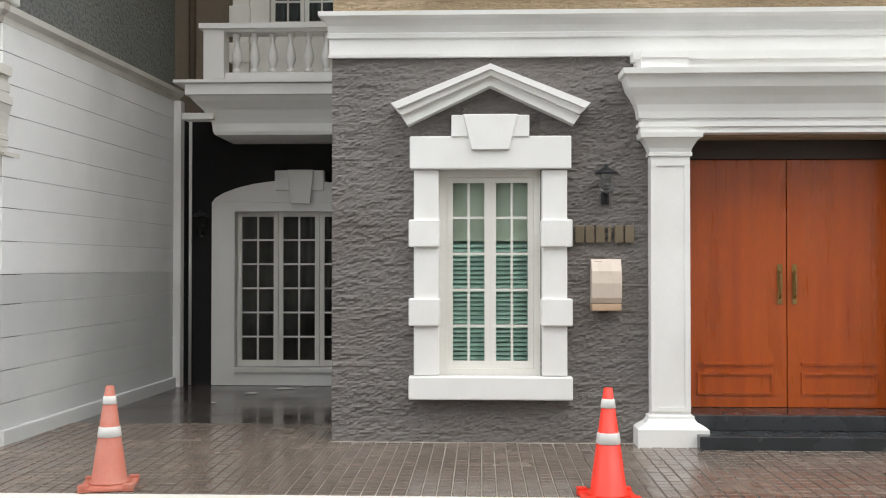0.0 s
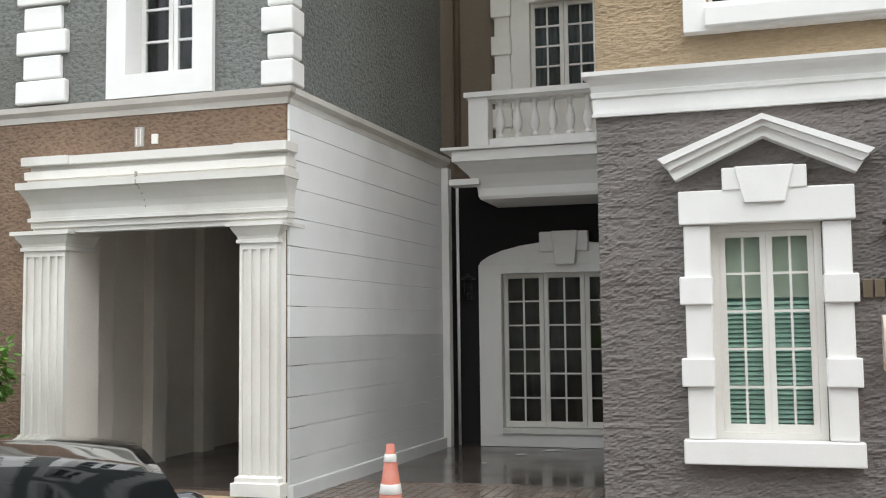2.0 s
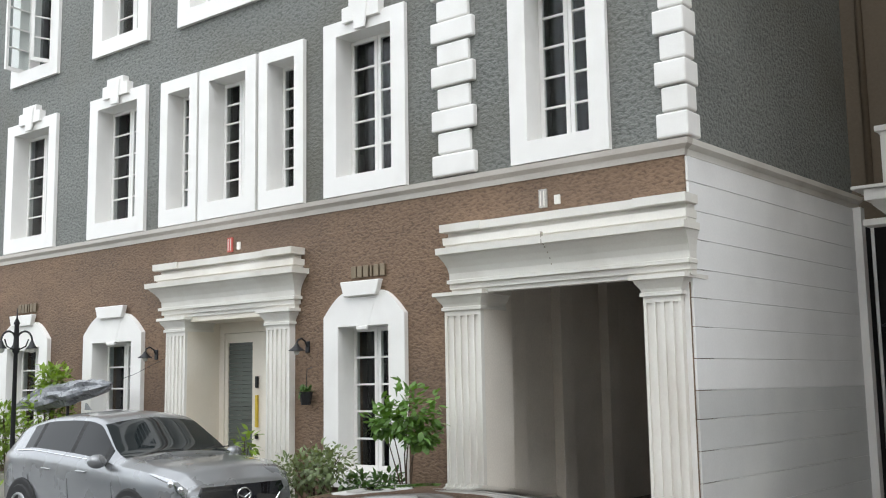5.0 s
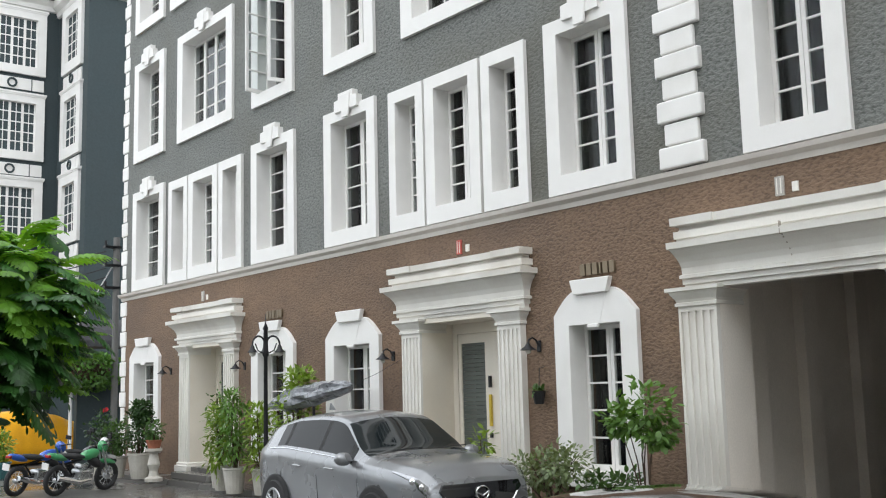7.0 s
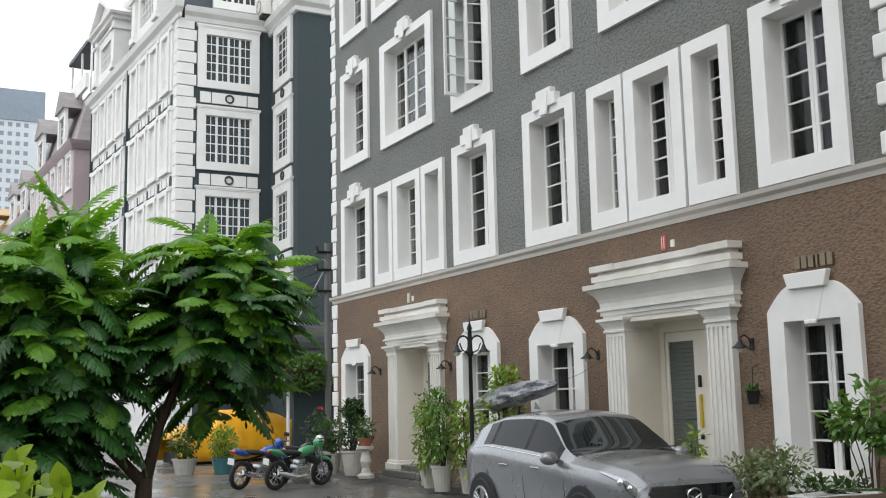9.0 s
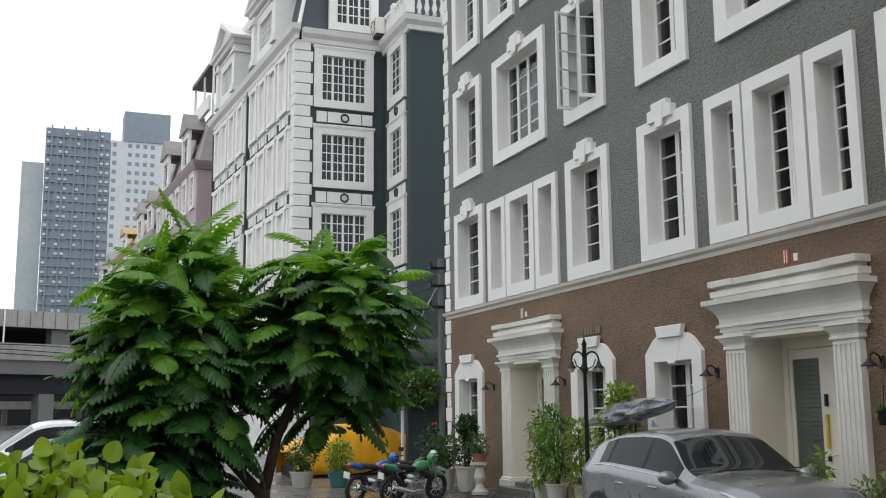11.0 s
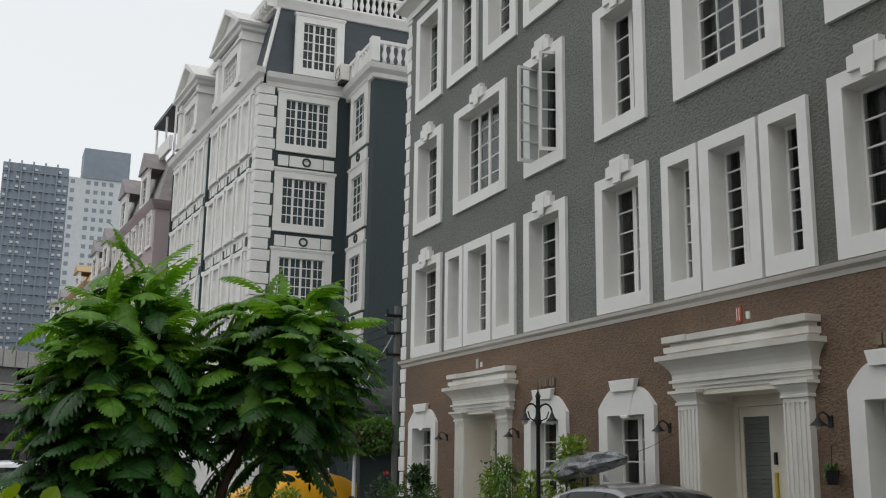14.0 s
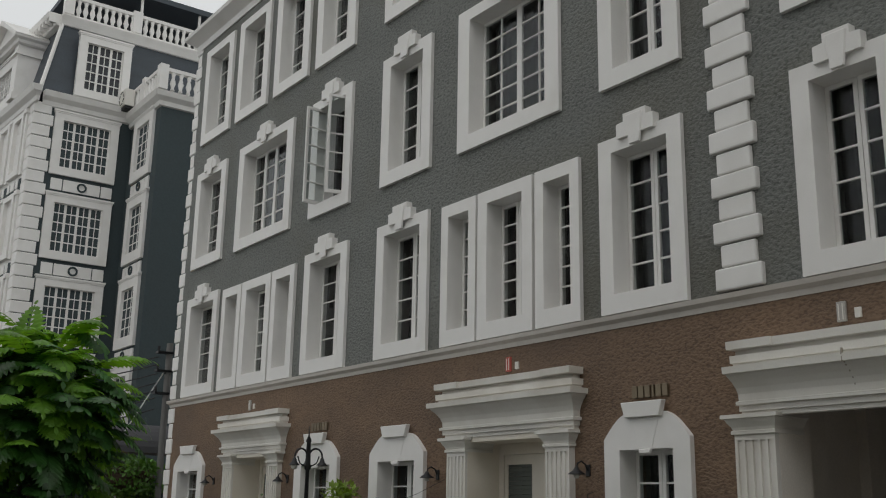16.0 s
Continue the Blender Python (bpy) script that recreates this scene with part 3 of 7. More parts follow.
def stone_wall(name, x0, x1, z0, z1, y, mat, step, amp, holes, label, seed):
    """A split-stone face: thin courses of broken stone as real relief."""
    xs = sorted({round(x0 + step * i, 4) for i in range(int((x1 - x0) / step) + 1)} | {x1} | {h[k] for h in holes for k in (0, 1)})
    zs = sorted({round(z0 + step * i, 4) for i in range(int((z1 - z0) / step) + 1)} | {z1} | {h[k] for h in holes for k in (2, 3)})
    idx, verts, faces = {}, [], []

    def v(i, k):
        if (i, k) not in idx:
            x, z = xs[i], zs[k]
            c = math.floor(z / 0.036)
            u = noise.noise(Vector((x * 8 + c * 3.7, c * 9.1 + seed, 0.5)))
            w = noise.noise(Vector((x * 26, z * 60, seed)))
            d = amp * (0.5 + 0.55 * u + 0.6 * w)
            idx[i, k] = len(verts)
            verts.append((x, y - max(0.0, d), z))
        return idx[i, k]
    for i in range(len(xs) - 1):
        for k in range(len(zs) - 1):
            cx, cz = (xs[i] + xs[i + 1]) / 2, (zs[k] + zs[k + 1]) / 2
            if any(h[0] < cx < h[1] and h[2] < cz < h[3] for h in holes):
                continue
            faces.append((v(i, k), v(i + 1, k), v(i + 1, k + 1), v(i, k + 1)))
    me = bpy.data.meshes.new(name)
    me.from_pydata(verts, [], faces)
    me.materials.append(mat)
    return tagged(new(name, me), label, "wall", kind="structure")


W28 = (-0.245, 0.685, 0.60, 2.50)
DOOR28 = (2.06, 4.04, 0.0, 2.80)
stone_wall("wall_stone_front", HX0, 2.05, -0.05, 3.56, HY, GREY_STONE, 0.018, 0.024, [W28], "grey split-stone front wall of the house", 3)
stone_wall("wall_stone_front_far", 4.6, HX1, -0.05, 3.56, HY, GREY_STONE, 0.06, 0.03, [], "grey split-stone front wall beside the door", 5)
stone_wall("wall_tan_front", HX0 + 0.05, HX1, 3.95, 7.4, HY + 0.03, TAN_STONE, 0.024, 0.019, [(-0.2, 1.4, 4.5, 6.4), (2.35, 3.9, 4.5, 6.4)], "tan split-stone upper wall of the house", 8)
hw = part("wall_house_core", wall_mesh(HX0, HX1, -0.2, 13.0, HY + 0.035, HY + 0.35, [W28, DOOR28, (-0.2, 1.4, 4.5, 6.4), (2.35, 3.9, 4.5, 6.4)]), TAN_STONE)
tagged(hw, "masonry core of the house's front", "wall", kind="structure")
bm = bmesh.new()
bx(bm, HX0, HX0 + 0.25, HY + 0.352, 17.0, 3.952, 13.0)
bx(bm, HX1 - 0.25, HX1, HY + 0.352, 17.0, -0.2, 13.0)
bx(bm, HX0 + 0.25, HX1 - 0.25, 16.8, 17.0, -0.2, 13.0)
bx(bm, HX0, HX1, HY + 0.352, 17.0, 13.0, 13.2)
bx(bm, HX0 + 0.25, HX1 - 0.25, HY + 0.352, 16.8, 3.3, 3.5)
bx(bm, HX0 + 0.25, HX1 - 0.25, HY + 0.352, 16.8, 7.2, 7.4)
tagged(part("wall_house_sides", bm, TAN_STONE), "tan rear and side walls of the house", "wall", kind="structure")
tagged(part("wall_house_side_low", box(HX0, HX0 + 0.25, HY + 0.036, 14.2, -0.2, 3.95), GREY_STONE), "grey side wall of the house along the court", "wall", kind="structure")
bm = bmesh.new()
HOUSE_BAND = [(3.53, 0.0), (3.53, 0.06), (3.56, 0.065), (3.565, 0.04), (3.70, 0.045), (3.71, 0.07), (3.745, 0.075), (3.76, 0.06), (3.82, 0.075), (3.87, 0.12), (3.885, 0.16), (3.89, 0.19), (3.93, 0.195), (3.955, 0.0)]
loft(bm, HX0, HX1, HY, HOUSE_BAND, left=0.55)
tagged(part("trim_house_band", bm, WHITE), "deep white moulded band over the ground storey", "cornice", kind="structure")

# its tall window with block surround
WIN_NO[0] += 1
w28 = thing("window_%d" % WIN_NO[0], pose(0.225, HY - 0.03, 0), "tall casement window with green blinds and white block surround", "window", kind="structure")
H = HY - 0.03
for nm, x0, x1, z0, z1, p in (("sill", -0.745, 0.745, 0.39, 0.60, 0.12), ("lintel", -0.735, 0.735, 2.49, 2.79, 0.12), ("jamb", -0.70, -0.47, 0.605, 2.485, 0.075), ("jamb", 0.47, 0.70, 0.605, 2.485, 0.075),
                              ("jamb_block", -0.745, -0.46, 1.78, 2.03, 0.115), ("jamb_block", 0.46, 0.745, 1.78, 2.03, 0.115), ("jamb_block", -0.745, -0.46, 1.06, 1.31, 0.115), ("jamb_block", 0.46, 0.745, 1.06, 1.31, 0.115)):
    part(nm, box(x0, x1, -p, 0.25 if nm == "jamb" else 0.03, z0, z1, 0.012), WHITE, w28)
part("keystone_block", box(-0.355, 0.355, -0.135, 0.02, 2.78, 2.98, 0.01), WHITE, w28)
keystone(w28, 0, 2.66, 2.985, -0.13, 0.34, 0.50, 0.025)
bm = bmesh.new()
for y0, a, c in ((-0.23, 0.0, 0.05), (-0.19, 0.05, 0.10), (-0.14, 0.10, 0.185)):
    out = 0.90 - a * 0.9
    pts = [(-out, 3.075 - a), (0, 3.43 - a), (out, 3.07 - a), (out - 0.055, 3.075 - c + 0.0), (0, 3.43 - c), (-out + 0.055, 3.075 - c)]
    extrude_xz(bm, pts, y0, 0.02)
part("pediment", bm, WHITE, w28)
bm = wall_mesh(-0.474, 0.474, 0.596, 2.494, 0.05, 0.17, [(-0.40, 0.40, 0.66, 2.43)])
part("window_frame", bm, CREAMWHITE, w28)
for x0 in (-0.40, 0.0):
    sash(w28, x0 + 0.001, x0 + 0.399, 0.661, 2.429, 0.075, 2, 5, CREAMWHITE, stile=0.052, bar=0.022)
for k in range(28):
    z = 0.66 + k * 0.042
    bm = box(-0.41, 0.41, -0.017, 0.017, -0.0015, 0.0015)
    part("blind_slat", bm, GREEN_BLIND, w28).matrix_local = pose(0, 0.205, z, 52, 0, 0)
# added backing whose green stands in for the shaded room between the slats
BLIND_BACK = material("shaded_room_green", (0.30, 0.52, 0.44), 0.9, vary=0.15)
part("room_screen", box(-0.46, 0.46, 0.30, 0.31, 0.6, 2.48), BLIND_BACK, w28, "green backing sheet for the shaded room behind the blind")
PALE_BLIND = material("pale_mint_blind", (0.62, 0.70, 0.56), 0.8, vary=0.08, grain=60, bump=0.05)
part("raised_blind", box(-0.42, 0.42, 0.19, 0.21, 1.84, 2.44), PALE_BLIND, w28, "pale mint raised blind")

# portico and double door of the house
root = thing("house_portico", pose(0, 0, 0), "white panelled pilaster and deep moulded entablature over double doors", "portico", kind="structure")
for x0 in (1.67, 4.16):
    bm = bmesh.new()
    bx(bm, x0, x0 + 0.35, HY - 0.16, HY + 0.34, 0.22, 2.62)
    bx(bm, x0 + 0.0, x0 + 0.05, HY - 0.172, HY - 0.16, 0.30, 2.56)
    bx(bm, x0 + 0.30, x0 + 0.35, HY - 0.172, HY - 0.16, 0.30, 2.56)
    bx(bm, x0 + 0.05, x0 + 0.30, HY - 0.172, HY - 0.16, 2.51, 2.56)
    bx(bm, x0 + 0.05, x0 + 0.30, HY - 0.172, HY - 0.16, 0.30, 0.34)
    part("shaft", bm, WHITE, root)
    bm = bmesh.new()
    loft(bm, x0, x0 + 0.35, HY - 0.16, [(2.60, 0.0), (2.60, 0.02), (2.63, 0.02), (2.635, 0.01), (2.67, 0.02), (2.72, 0.05), (2.755, 0.075), (2.76, 0.10), (2.805, 0.105)], back=0.5)
    part("capital", bm, WHITE, root)
    bm = bmesh.new()
    loft(bm, x0, x0 + 0.35, HY - 0.16, [(-0.05, 0.14), (0.155, 0.14), (0.17, 0.12), (0.2, 0.06), (0.235, 0.03), (0.26, 0.03), (0.27, 0.0)], back=0.5)
    part("plinth", bm, WHITE, root)
bm = bmesh.new()
loft(bm, 1.69, 4.49, HY, [(2.81, 0.15), (2.86, 0.15), (2.865, 0.17), (2.90, 0.17), (2.905, 0.14), (2.94, 0.14), (2.945, 0.17), (3.0, 0.18), (3.06, 0.20), (3.13, 0.25), (3.20, 0.31), (3.28, 0.34), (3.30, 0.35),
                      (3.31, 0.385), (3.36, 0.39), (3.365, 0.20), (3.46, 0.20), (3.465, 0.24), (3.535, 0.245), (3.54, 0.06)], left=0.75, right=0.75)
part("entablature", bm, WHITE, root)
bm = bmesh.new()
loft(bm, 1.60, 1.97, HY, [(3.366, 0.25), (3.47, 0.25), (3.475, 0.27), (3.528, 0.27)], left=0.1, right=0.1)
part("cornice_end", bm, WHITE, root)
part("step", box(2.05, 4.14, HY - 0.42, HY + 0.5, -0.05, 0.12, 0.008), BLACK_STONE, root, "polished black granite step")
part("step", box(2.05, 4.14, HY - 0.10, HY + 0.5, 0.12, 0.26, 0.008), BLACK_STONE, root, "polished black granite step")
bm = bmesh.new()
bx(bm, 1.98, 2.06, HY + 0.342, HY + 0.52, 0.2, 2.8)
bx(bm, 4.04, 4.12, HY + 0.342, HY + 0.52, 0.2, 2.8)
part("door_lining", bm, ORANGE_WOOD, root)
# the lintel's shadow is put into the transom's dark colour
LINTEL_SHADE = material("lintel_shade_wood", (0.035, 0.016, 0.010), 0.45, vary=0.2, grain=20, bump=0.05)
part("transom", box(2.061, 4.039, HY + 0.352, HY + 0.6, 2.622, 2.815), LINTEL_SHADE, root, "transom darkened for the shadow under the lintel")
d28 = thing("door_3", pose(3.05, HY + 0.42, 0.262), "varnished orange wooden double door with brass handles", "door", kind="structure")
for s in (-1, 1):
    b = box(min(s * 0.004, s * 0.985), max(s * 0.004, s * 0.985), 0, 0.05, 0, 2.36, 0.004)
    leaf = part("door_leaf", b, ORANGE_WOOD, d28)
    for z0, z1 in ((0.12, 0.33),):
        bm = wall_mesh(-0.36, 0.36, z0, z1, -0.016, 0.0, [(-0.335, 0.335, z0 + 0.022, z1 - 0.022)])
        ob = part("panel_moulding", bm, ORANGE_WOOD, leaf)
        ob.location.x = s * 0.49
    part("rail_moulding", box(s * 0.49 - 0.36, s * 0.49 + 0.36, -0.016, 0, 0.40, 0.43), ORANGE_WOOD, leaf)
    bm = bmesh.new()
    x = s * 0.07
    bx(bm, x - 0.022, x + 0.022, -0.012, -0.001, 0.98, 1.36)
    tube(bm, [(x, -0.01, 1.04), (x, -0.055, 1.07), (x, -0.06, 1.17), (x, -0.055, 1.27), (x, -0.01, 1.30)], 0.011, 8)
    part("pull_handle", bm, BRASS, leaf, "aged brass pull handle")

# upper windows of the house, of which the sills show
for x0 in (-0.42, 2.13):
    root, hole = square_window(x0, x0 + 1.98, 4.24, 6.6, HY, side=0.2, bot=0.26, top=0.2, cols=2, rows=5, label="upper casement window with a white moulded sill")
    part("sill_step", box(-0.8, 0.8, -0.06, -0.001, 0.03, 0.2, 0.01), WHITE, root)

# ---- the court between the houses ----
CY = 13.85
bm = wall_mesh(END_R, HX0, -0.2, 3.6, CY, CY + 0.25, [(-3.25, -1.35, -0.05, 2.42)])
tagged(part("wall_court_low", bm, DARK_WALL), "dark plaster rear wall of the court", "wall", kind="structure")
BROWN_COURT = material("brown_court_plaster", (0.15, 0.118, 0.085), 0.85, vary=0.1, scale=0.8, grain=24, bump=0.5)
bm = wall_mesh(END_R, HX0, 3.602, 13.0, CY, CY + 0.25, [(-2.74, -1.78, 4.84, 6.13)])
tagged(part("wall_court_high", bm, BROWN_COURT), "brown stucco wall over the balcony", "wall", kind="structure")
tagged(part("floor_court_room", box(END_R, HX0, CY + 0.26, 15.0, 3.3, 3.45), INSIDE), "plain floor slab behind the court", "floor", kind="structure")
fd = thing("door_4", pose(-2.33, CY - 0.10, 0.0), "white glazed french doors under a shouldered arch surround", "door", kind="structure")
bm = wall_mesh(-1.165, 1.14, 0, 2.46, 0, 0.35, [(-0.853, 0.853, 0.24, 2.34)])
part("surround", bm, WHITE, fd)
pts = [(-1.165, 2.462), (1.14, 2.462)]
for k in range(13):
    a = math.pi * k / 12
    pts.append((1.15 * math.cos(a) - 0.012, 2.464 + 0.30 * math.sin(a) ** 1.25))
bm = bmesh.new()
extrude_xz(bm, pts, 0.0, 0.098)
part("arch_head", bm, WHITE, fd)
part("keystone_block", box(-0.30, 0.36, -0.05, 0.09, 2.62, 2.89, 0.01), WHITE, fd)
keystone(fd, 0.05, 2.44, 2.895, -0.05, 0.26, 0.36, 0.04)
for i in range(3):
    lw = 1.69 / 3
    sash(fd, -0.845 + i * lw + 0.004, -0.845 + (i + 1) * lw - 0.004, 0.25, 2.335, 0.12, 2, 6, CREAMWHITE, stile=0.06, bar=0.022, name="door_leaf")
BROWN_CLOTH = material("brown_curtain", (0.085, 0.075, 0.06), 0.9, vary=0.35, scale=2.5, grain=60, bump=0.1)
curtain(fd, -0.95, 0.95, 0.2, 2.4, 0.4, BROWN_CLOTH, 12)
part("door_sill", box(-0.85, 0.85, -0.03, 0.1, 0.17, 0.239, 0.006), CREAMWHITE, fd)
WIN_NO[0] += 1
bw = thing("window_%d" % WIN_NO[0], pose(-2.26, CY - 0.08, 0), "balcony window with a white block surround", "window", kind="structure")
bm = wall_mesh(-0.73, 0.98, 3.87, 6.285, 0.0, 0.3, [(-0.465, 0.465, 4.86, 6.11)])
part("surround", bm, CREAMWHITE, bw)
for x in (-0.955, 0.735):
    part("pilaster", box(x, x + 0.222, -0.045, 0.06, 3.87, 6.285, 0.008), CREAMWHITE, bw)
    for z in (4.35, 4.85, 5.38, 5.92):
        part("jamb_block", box(x - 0.045, x + 0.24, -0.07, 0.05, z, z + 0.27, 0.012), CREAMWHITE, bw)
bm = bmesh.new()
loft(bm, -0.96, 0.98, 0.0, [(6.29, 0.05), (6.36, 0.06), (6.37, 0.10), (6.45, 0.115), (6.46, 0.02)], left=0.3, right=0.3, back=0.05)
part("lintel", bm, CREAMWHITE, bw)
part("window_sill", box(-0.52, 0.52, -0.06, 0.05, 4.80, 4.855, 0.008), CREAMWHITE, bw)
for x0 in (-0.465, 0.0):
    sash(bw, x0 + 0.004, x0 + 0.461, 4.865, 6.105, 0.1, 2, 4, CREAMWHITE, stile=0.055)
SHEER = material("grey_green_sheer", (0.11, 0.13, 0.13), 0.9, vary=0.2, grain=60, bump=0.1)
curtain(bw, -0.5, 0.5, 4.8, 6.15, 0.3, SHEER, 10)

# balcony
BY = 12.6
balcony = thing("balcony", pose(0, 0, 0), "white balcony slab with a turned baluster rail", "balcony", kind="structure")
bm = bmesh.new()
loft(bm, -3.22, HX0 + 0.2, BY + 0.25, [(3.26, 0.0), (3.30, 0.02), (3.40, 0.03), (3.46, 0.06), (3.56, 0.12), (3.66, 0.22), (3.72, 0.26), (3.725, 0.3), (3.86, 0.3), (3.865, 0.0)], right=0, back=0.98)
part("slab", bm, WHITE, balcony)
part("slab_cap", box(-3.66, HX0 - 0.4, BY - 0.09, CY - 0.12, 3.866, 3.905, 0.005), WHITE, balcony)
part("side_beam", box(-3.6, -3.2, BY + 0.1, BY + 0.35, 3.44, 3.52, 0.006), WHITE, balcony)
part("rail_post", box(-3.29, -3.03, BY - 0.06, BY + 0.21, 3.91, 4.53, 0.01), WHITE, balcony)
part("bottom_rail", box(-3.025, HX0 + 0.1, BY - 0.02, BY + 0.17, 3.91, 4.0, 0.01), WHITE, balcony)
bm = bmesh.new()
loft(bm, -3.27, HX0 + 0.1, BY - 0.02, [(4.50, 0.02), (4.53, 0.04), (4.535, 0.07), (4.60, 0.07)], back=0.27)
part("hand_rail", bm, WHITE, balcony)
BALUSTER = [(0.055, 0), (0.055, 0.05), (0.03, 0.06), (0.035, 0.09), (0.062, 0.16), (0.066, 0.21), (0.05, 0.29), (0.03, 0.37), (0.028, 0.41), (0.04, 0.43), (0.03, 0.45), (0.05, 0.465), (0.05, 0.505)]
first = None
for k in range(8):
    m = pose(-2.90 + 0.225 * k, BY + 0.075, 4.0)
    if first is None:
        first = part("baluster", spin(BALUSTER, 12), WHITE, balcony, smooth=True)
        first.matrix_local = m
    else:
        share("baluster", first.data, balcony, m)
bm = bmesh.new()
tube(bm, [(-3.78, CY - 0.06, 3.95), (-3.78, CY - 0.06, 12.9)], 0.045, 10)
tagged(part("downpipe", bm, BROWN_COURT, smooth=True), "brown-painted rainwater downpipe in the court's corner", "pipe", kind="structure")
bm = bmesh.new()
tube(bm, [(-3.79, CY - 0.09, 0.0), (-3.79, CY - 0.09, 3.6)], 0.022, 10)
tagged(part("downpipe_low", bm, WHITE, smooth=True), "thin white downpipe beside the corner post", "pipe", kind="structure")

# ---- ground ----
tagged(part("ground", box(-900, 80, -120, 140, -0.5, -0.10), ROAD), "wet grey-brown road and yard surface", "road", kind="structure")
tagged(part("pavement", box(-4.30, 12, 7.24, 10.45, -0.3, -0.012), GROUT), "pale mortar bed under the small pavers", "pavement", kind="structure")
tagged(part("kerb", box(-4.30, 12, 7.10, 7.238, -0.3, -0.004, 0.012), CREAMWHITE), "pale concrete edge of the forecourt", "kerb", kind="structure")
tagged(part("floor_court", box(END_R - 0.02, HX0, 10.452, CY, -0.3, -0.006), WET_FLOOR), "wet dark stone floor of the court", "floor", kind="structure")
tagged(part("floor_garage", box(-7.0, END_R - 0.26, WY + 0.34, 13.6, -0.3, 0.02), WET_FLOOR), "dark smooth garage floor", "floor", kind="structure")
tagged(part("pavement_terrace", box(END_L - 3, -4.302, 8.42, WY + 0.33, -0.3, -0.002), ROAD), "stained concrete strip along the terrace", "pavement", kind="structure")
YELLOW_TILE = material("yellow_ramp_tile", (0.50, 0.40, 0.25), 0.5, vary=0.12, grain=50, bump=0.1, spread=0.2)
ramp = thing("garage_ramp", pose(0, 0, 0), "small yellow tiles of the sloping garage ramp", "ramp", kind="structure")
bm = bmesh.new()
for i in range(26):
    for k in range(7):
        x, y, z = -7.0 + i * 0.105, 8.36 + k * 0.105, -0.09 + 0.10 * k / 7
        bx(bm, x, x + 0.097, y, y + 0.097, z - 0.03, z + 0.014)
tagged(part("tiles", bm, YELLOW_TILE, ramp), kind="stuff")
part("ramp_bed", box(-7.02, -4.26, 8.34, 9.07, -0.2, -0.092), GROUT, ramp)


# ---- far houses ----
# navy raised slightly, with some haze mixed into the colour
NAVY = material("dark_navy_render", (0.038, 0.055, 0.060), 0.75, vary=0.15, scale=0.5, grain=12, bump=0.3)
FARGLASS = material("far_window_glass", (0.022, 0.025, 0.03), 0.12, vary=0.3, scale=0.6, grain=4, bump=0.0)
PINK = material("faded_pink_render", (0.43, 0.345, 0.355), 0.8, vary=0.08, scale=0.4, grain=10, bump=0.2)
PALE = material("pale_grey_render", (0.55, 0.54, 0.50), 0.8, vary=0.08, scale=0.4, grain=10, bump=0.2)
OCHRE = material("ochre_render", (0.50, 0.36, 0.20), 0.8, vary=0.1, scale=0.4, grain=10, bump=0.2)


def far_window(parent, m, w, h, cols, rows, border=0.3, pale=False, hood=True, proud=0.12):
    """A window of a far house: surround, glazing bars, panes behind."""
    bm = wall_mesh(-w / 2, w / 2, 0, h, -proud, 0.05, [(-w / 2 + border, w / 2 - border, border, h - border)])
    if hood:
        bx(bm, -w / 2 - 0.06, w / 2 + 0.06, -0.16, 0.05, h + 0.002, h + 0.08)
        bx(bm, -w / 2 - 0.03, w / 2 + 0.03, -0.14, 0.05, h - 0.06, h + 0.001)
    win = part("window", bm, WHITE, parent)
    win.matrix_local = m
    iw, ih = w - 2 * border, h - 2 * border
    bm = bmesh.new()
    for i in range(cols + 1):
        x = -iw / 2 + iw * i / cols
        t = 0.05 if cols <= 4 else 0.10 if i % 2 == 0 else 0.03
        bx(bm, x - t / 2, x + t / 2, -0.02, 0.03, border, border + ih)
    for k in range(rows + 1):
        z = border + ih * k / rows
        bx(bm, -iw / 2, iw / 2, -0.012, 0.026, z - 0.022, z + 0.022)
    part("glazing_grid", bm, WHITE, win)
    part("pane", box(-iw / 2, iw / 2, 0.032, 0.04, border, border + ih), PALE_CLOTH if pale else FARGLASS, win)
    return win


def ring_panel(parent, m, w, h, ring=True):
    """A white panel between storeys, split by dark studs, with a dark ring in its middle."""
    bm = bmesh.new()
    for a, c in ((-0.5, -0.32), (-0.30, 0.30), (0.32, 0.5)) if ring else ((-0.5, -0.3), (-0.2, 0.2), (0.3, 0.5)):
        bx(bm, a * w, c * w, -0.06, 0.04, 0.0, h)
    p = part("stud_panel", bm, WHITE, parent)
    p.matrix_local = m
    if not ring:
        return
    bm = bmesh.new()
    tube(bm, [(0.16 * math.cos(2 * math.pi * k / 18), -0.09, h / 2 + 0.16 * math.sin(2 * math.pi * k / 18)) for k in range(19)], 0.04, 6)
    part("ring", bm, NAVY, p, "dark round ring")


BX, BFY = -41.0, 9.28
navy = thing("townhouse", pose(0, 0, 0), "tall dark navy townhouse with white half-timber frames and mansard roof", "house")
SIDE = pose(BX, 0, 0, 0, 0, 90)
FRONT = pose(BX, BFY, 0, 0, 0, 3.8)
part("side_wall", box(BX - 0.3, BX, BFY, 13.2, -0.1, 17.2), NAVY, navy)
bm = box(-15.4, -0.02, 0.0, 0.3, -0.1, 17.2)
part("front_wall", bm, WHITE, navy).matrix_local = FRONT
for z in (13.58, 10.12, 6.72):
    part("dark_band", box(-15.3, -0.7, -0.03, -0.001, z, z + 0.6), NAVY, navy).matrix_local = FRONT
part("wing", box(BX - 6, -37.6, 13.2, 22, -0.1, 17.1), NAVY, navy)
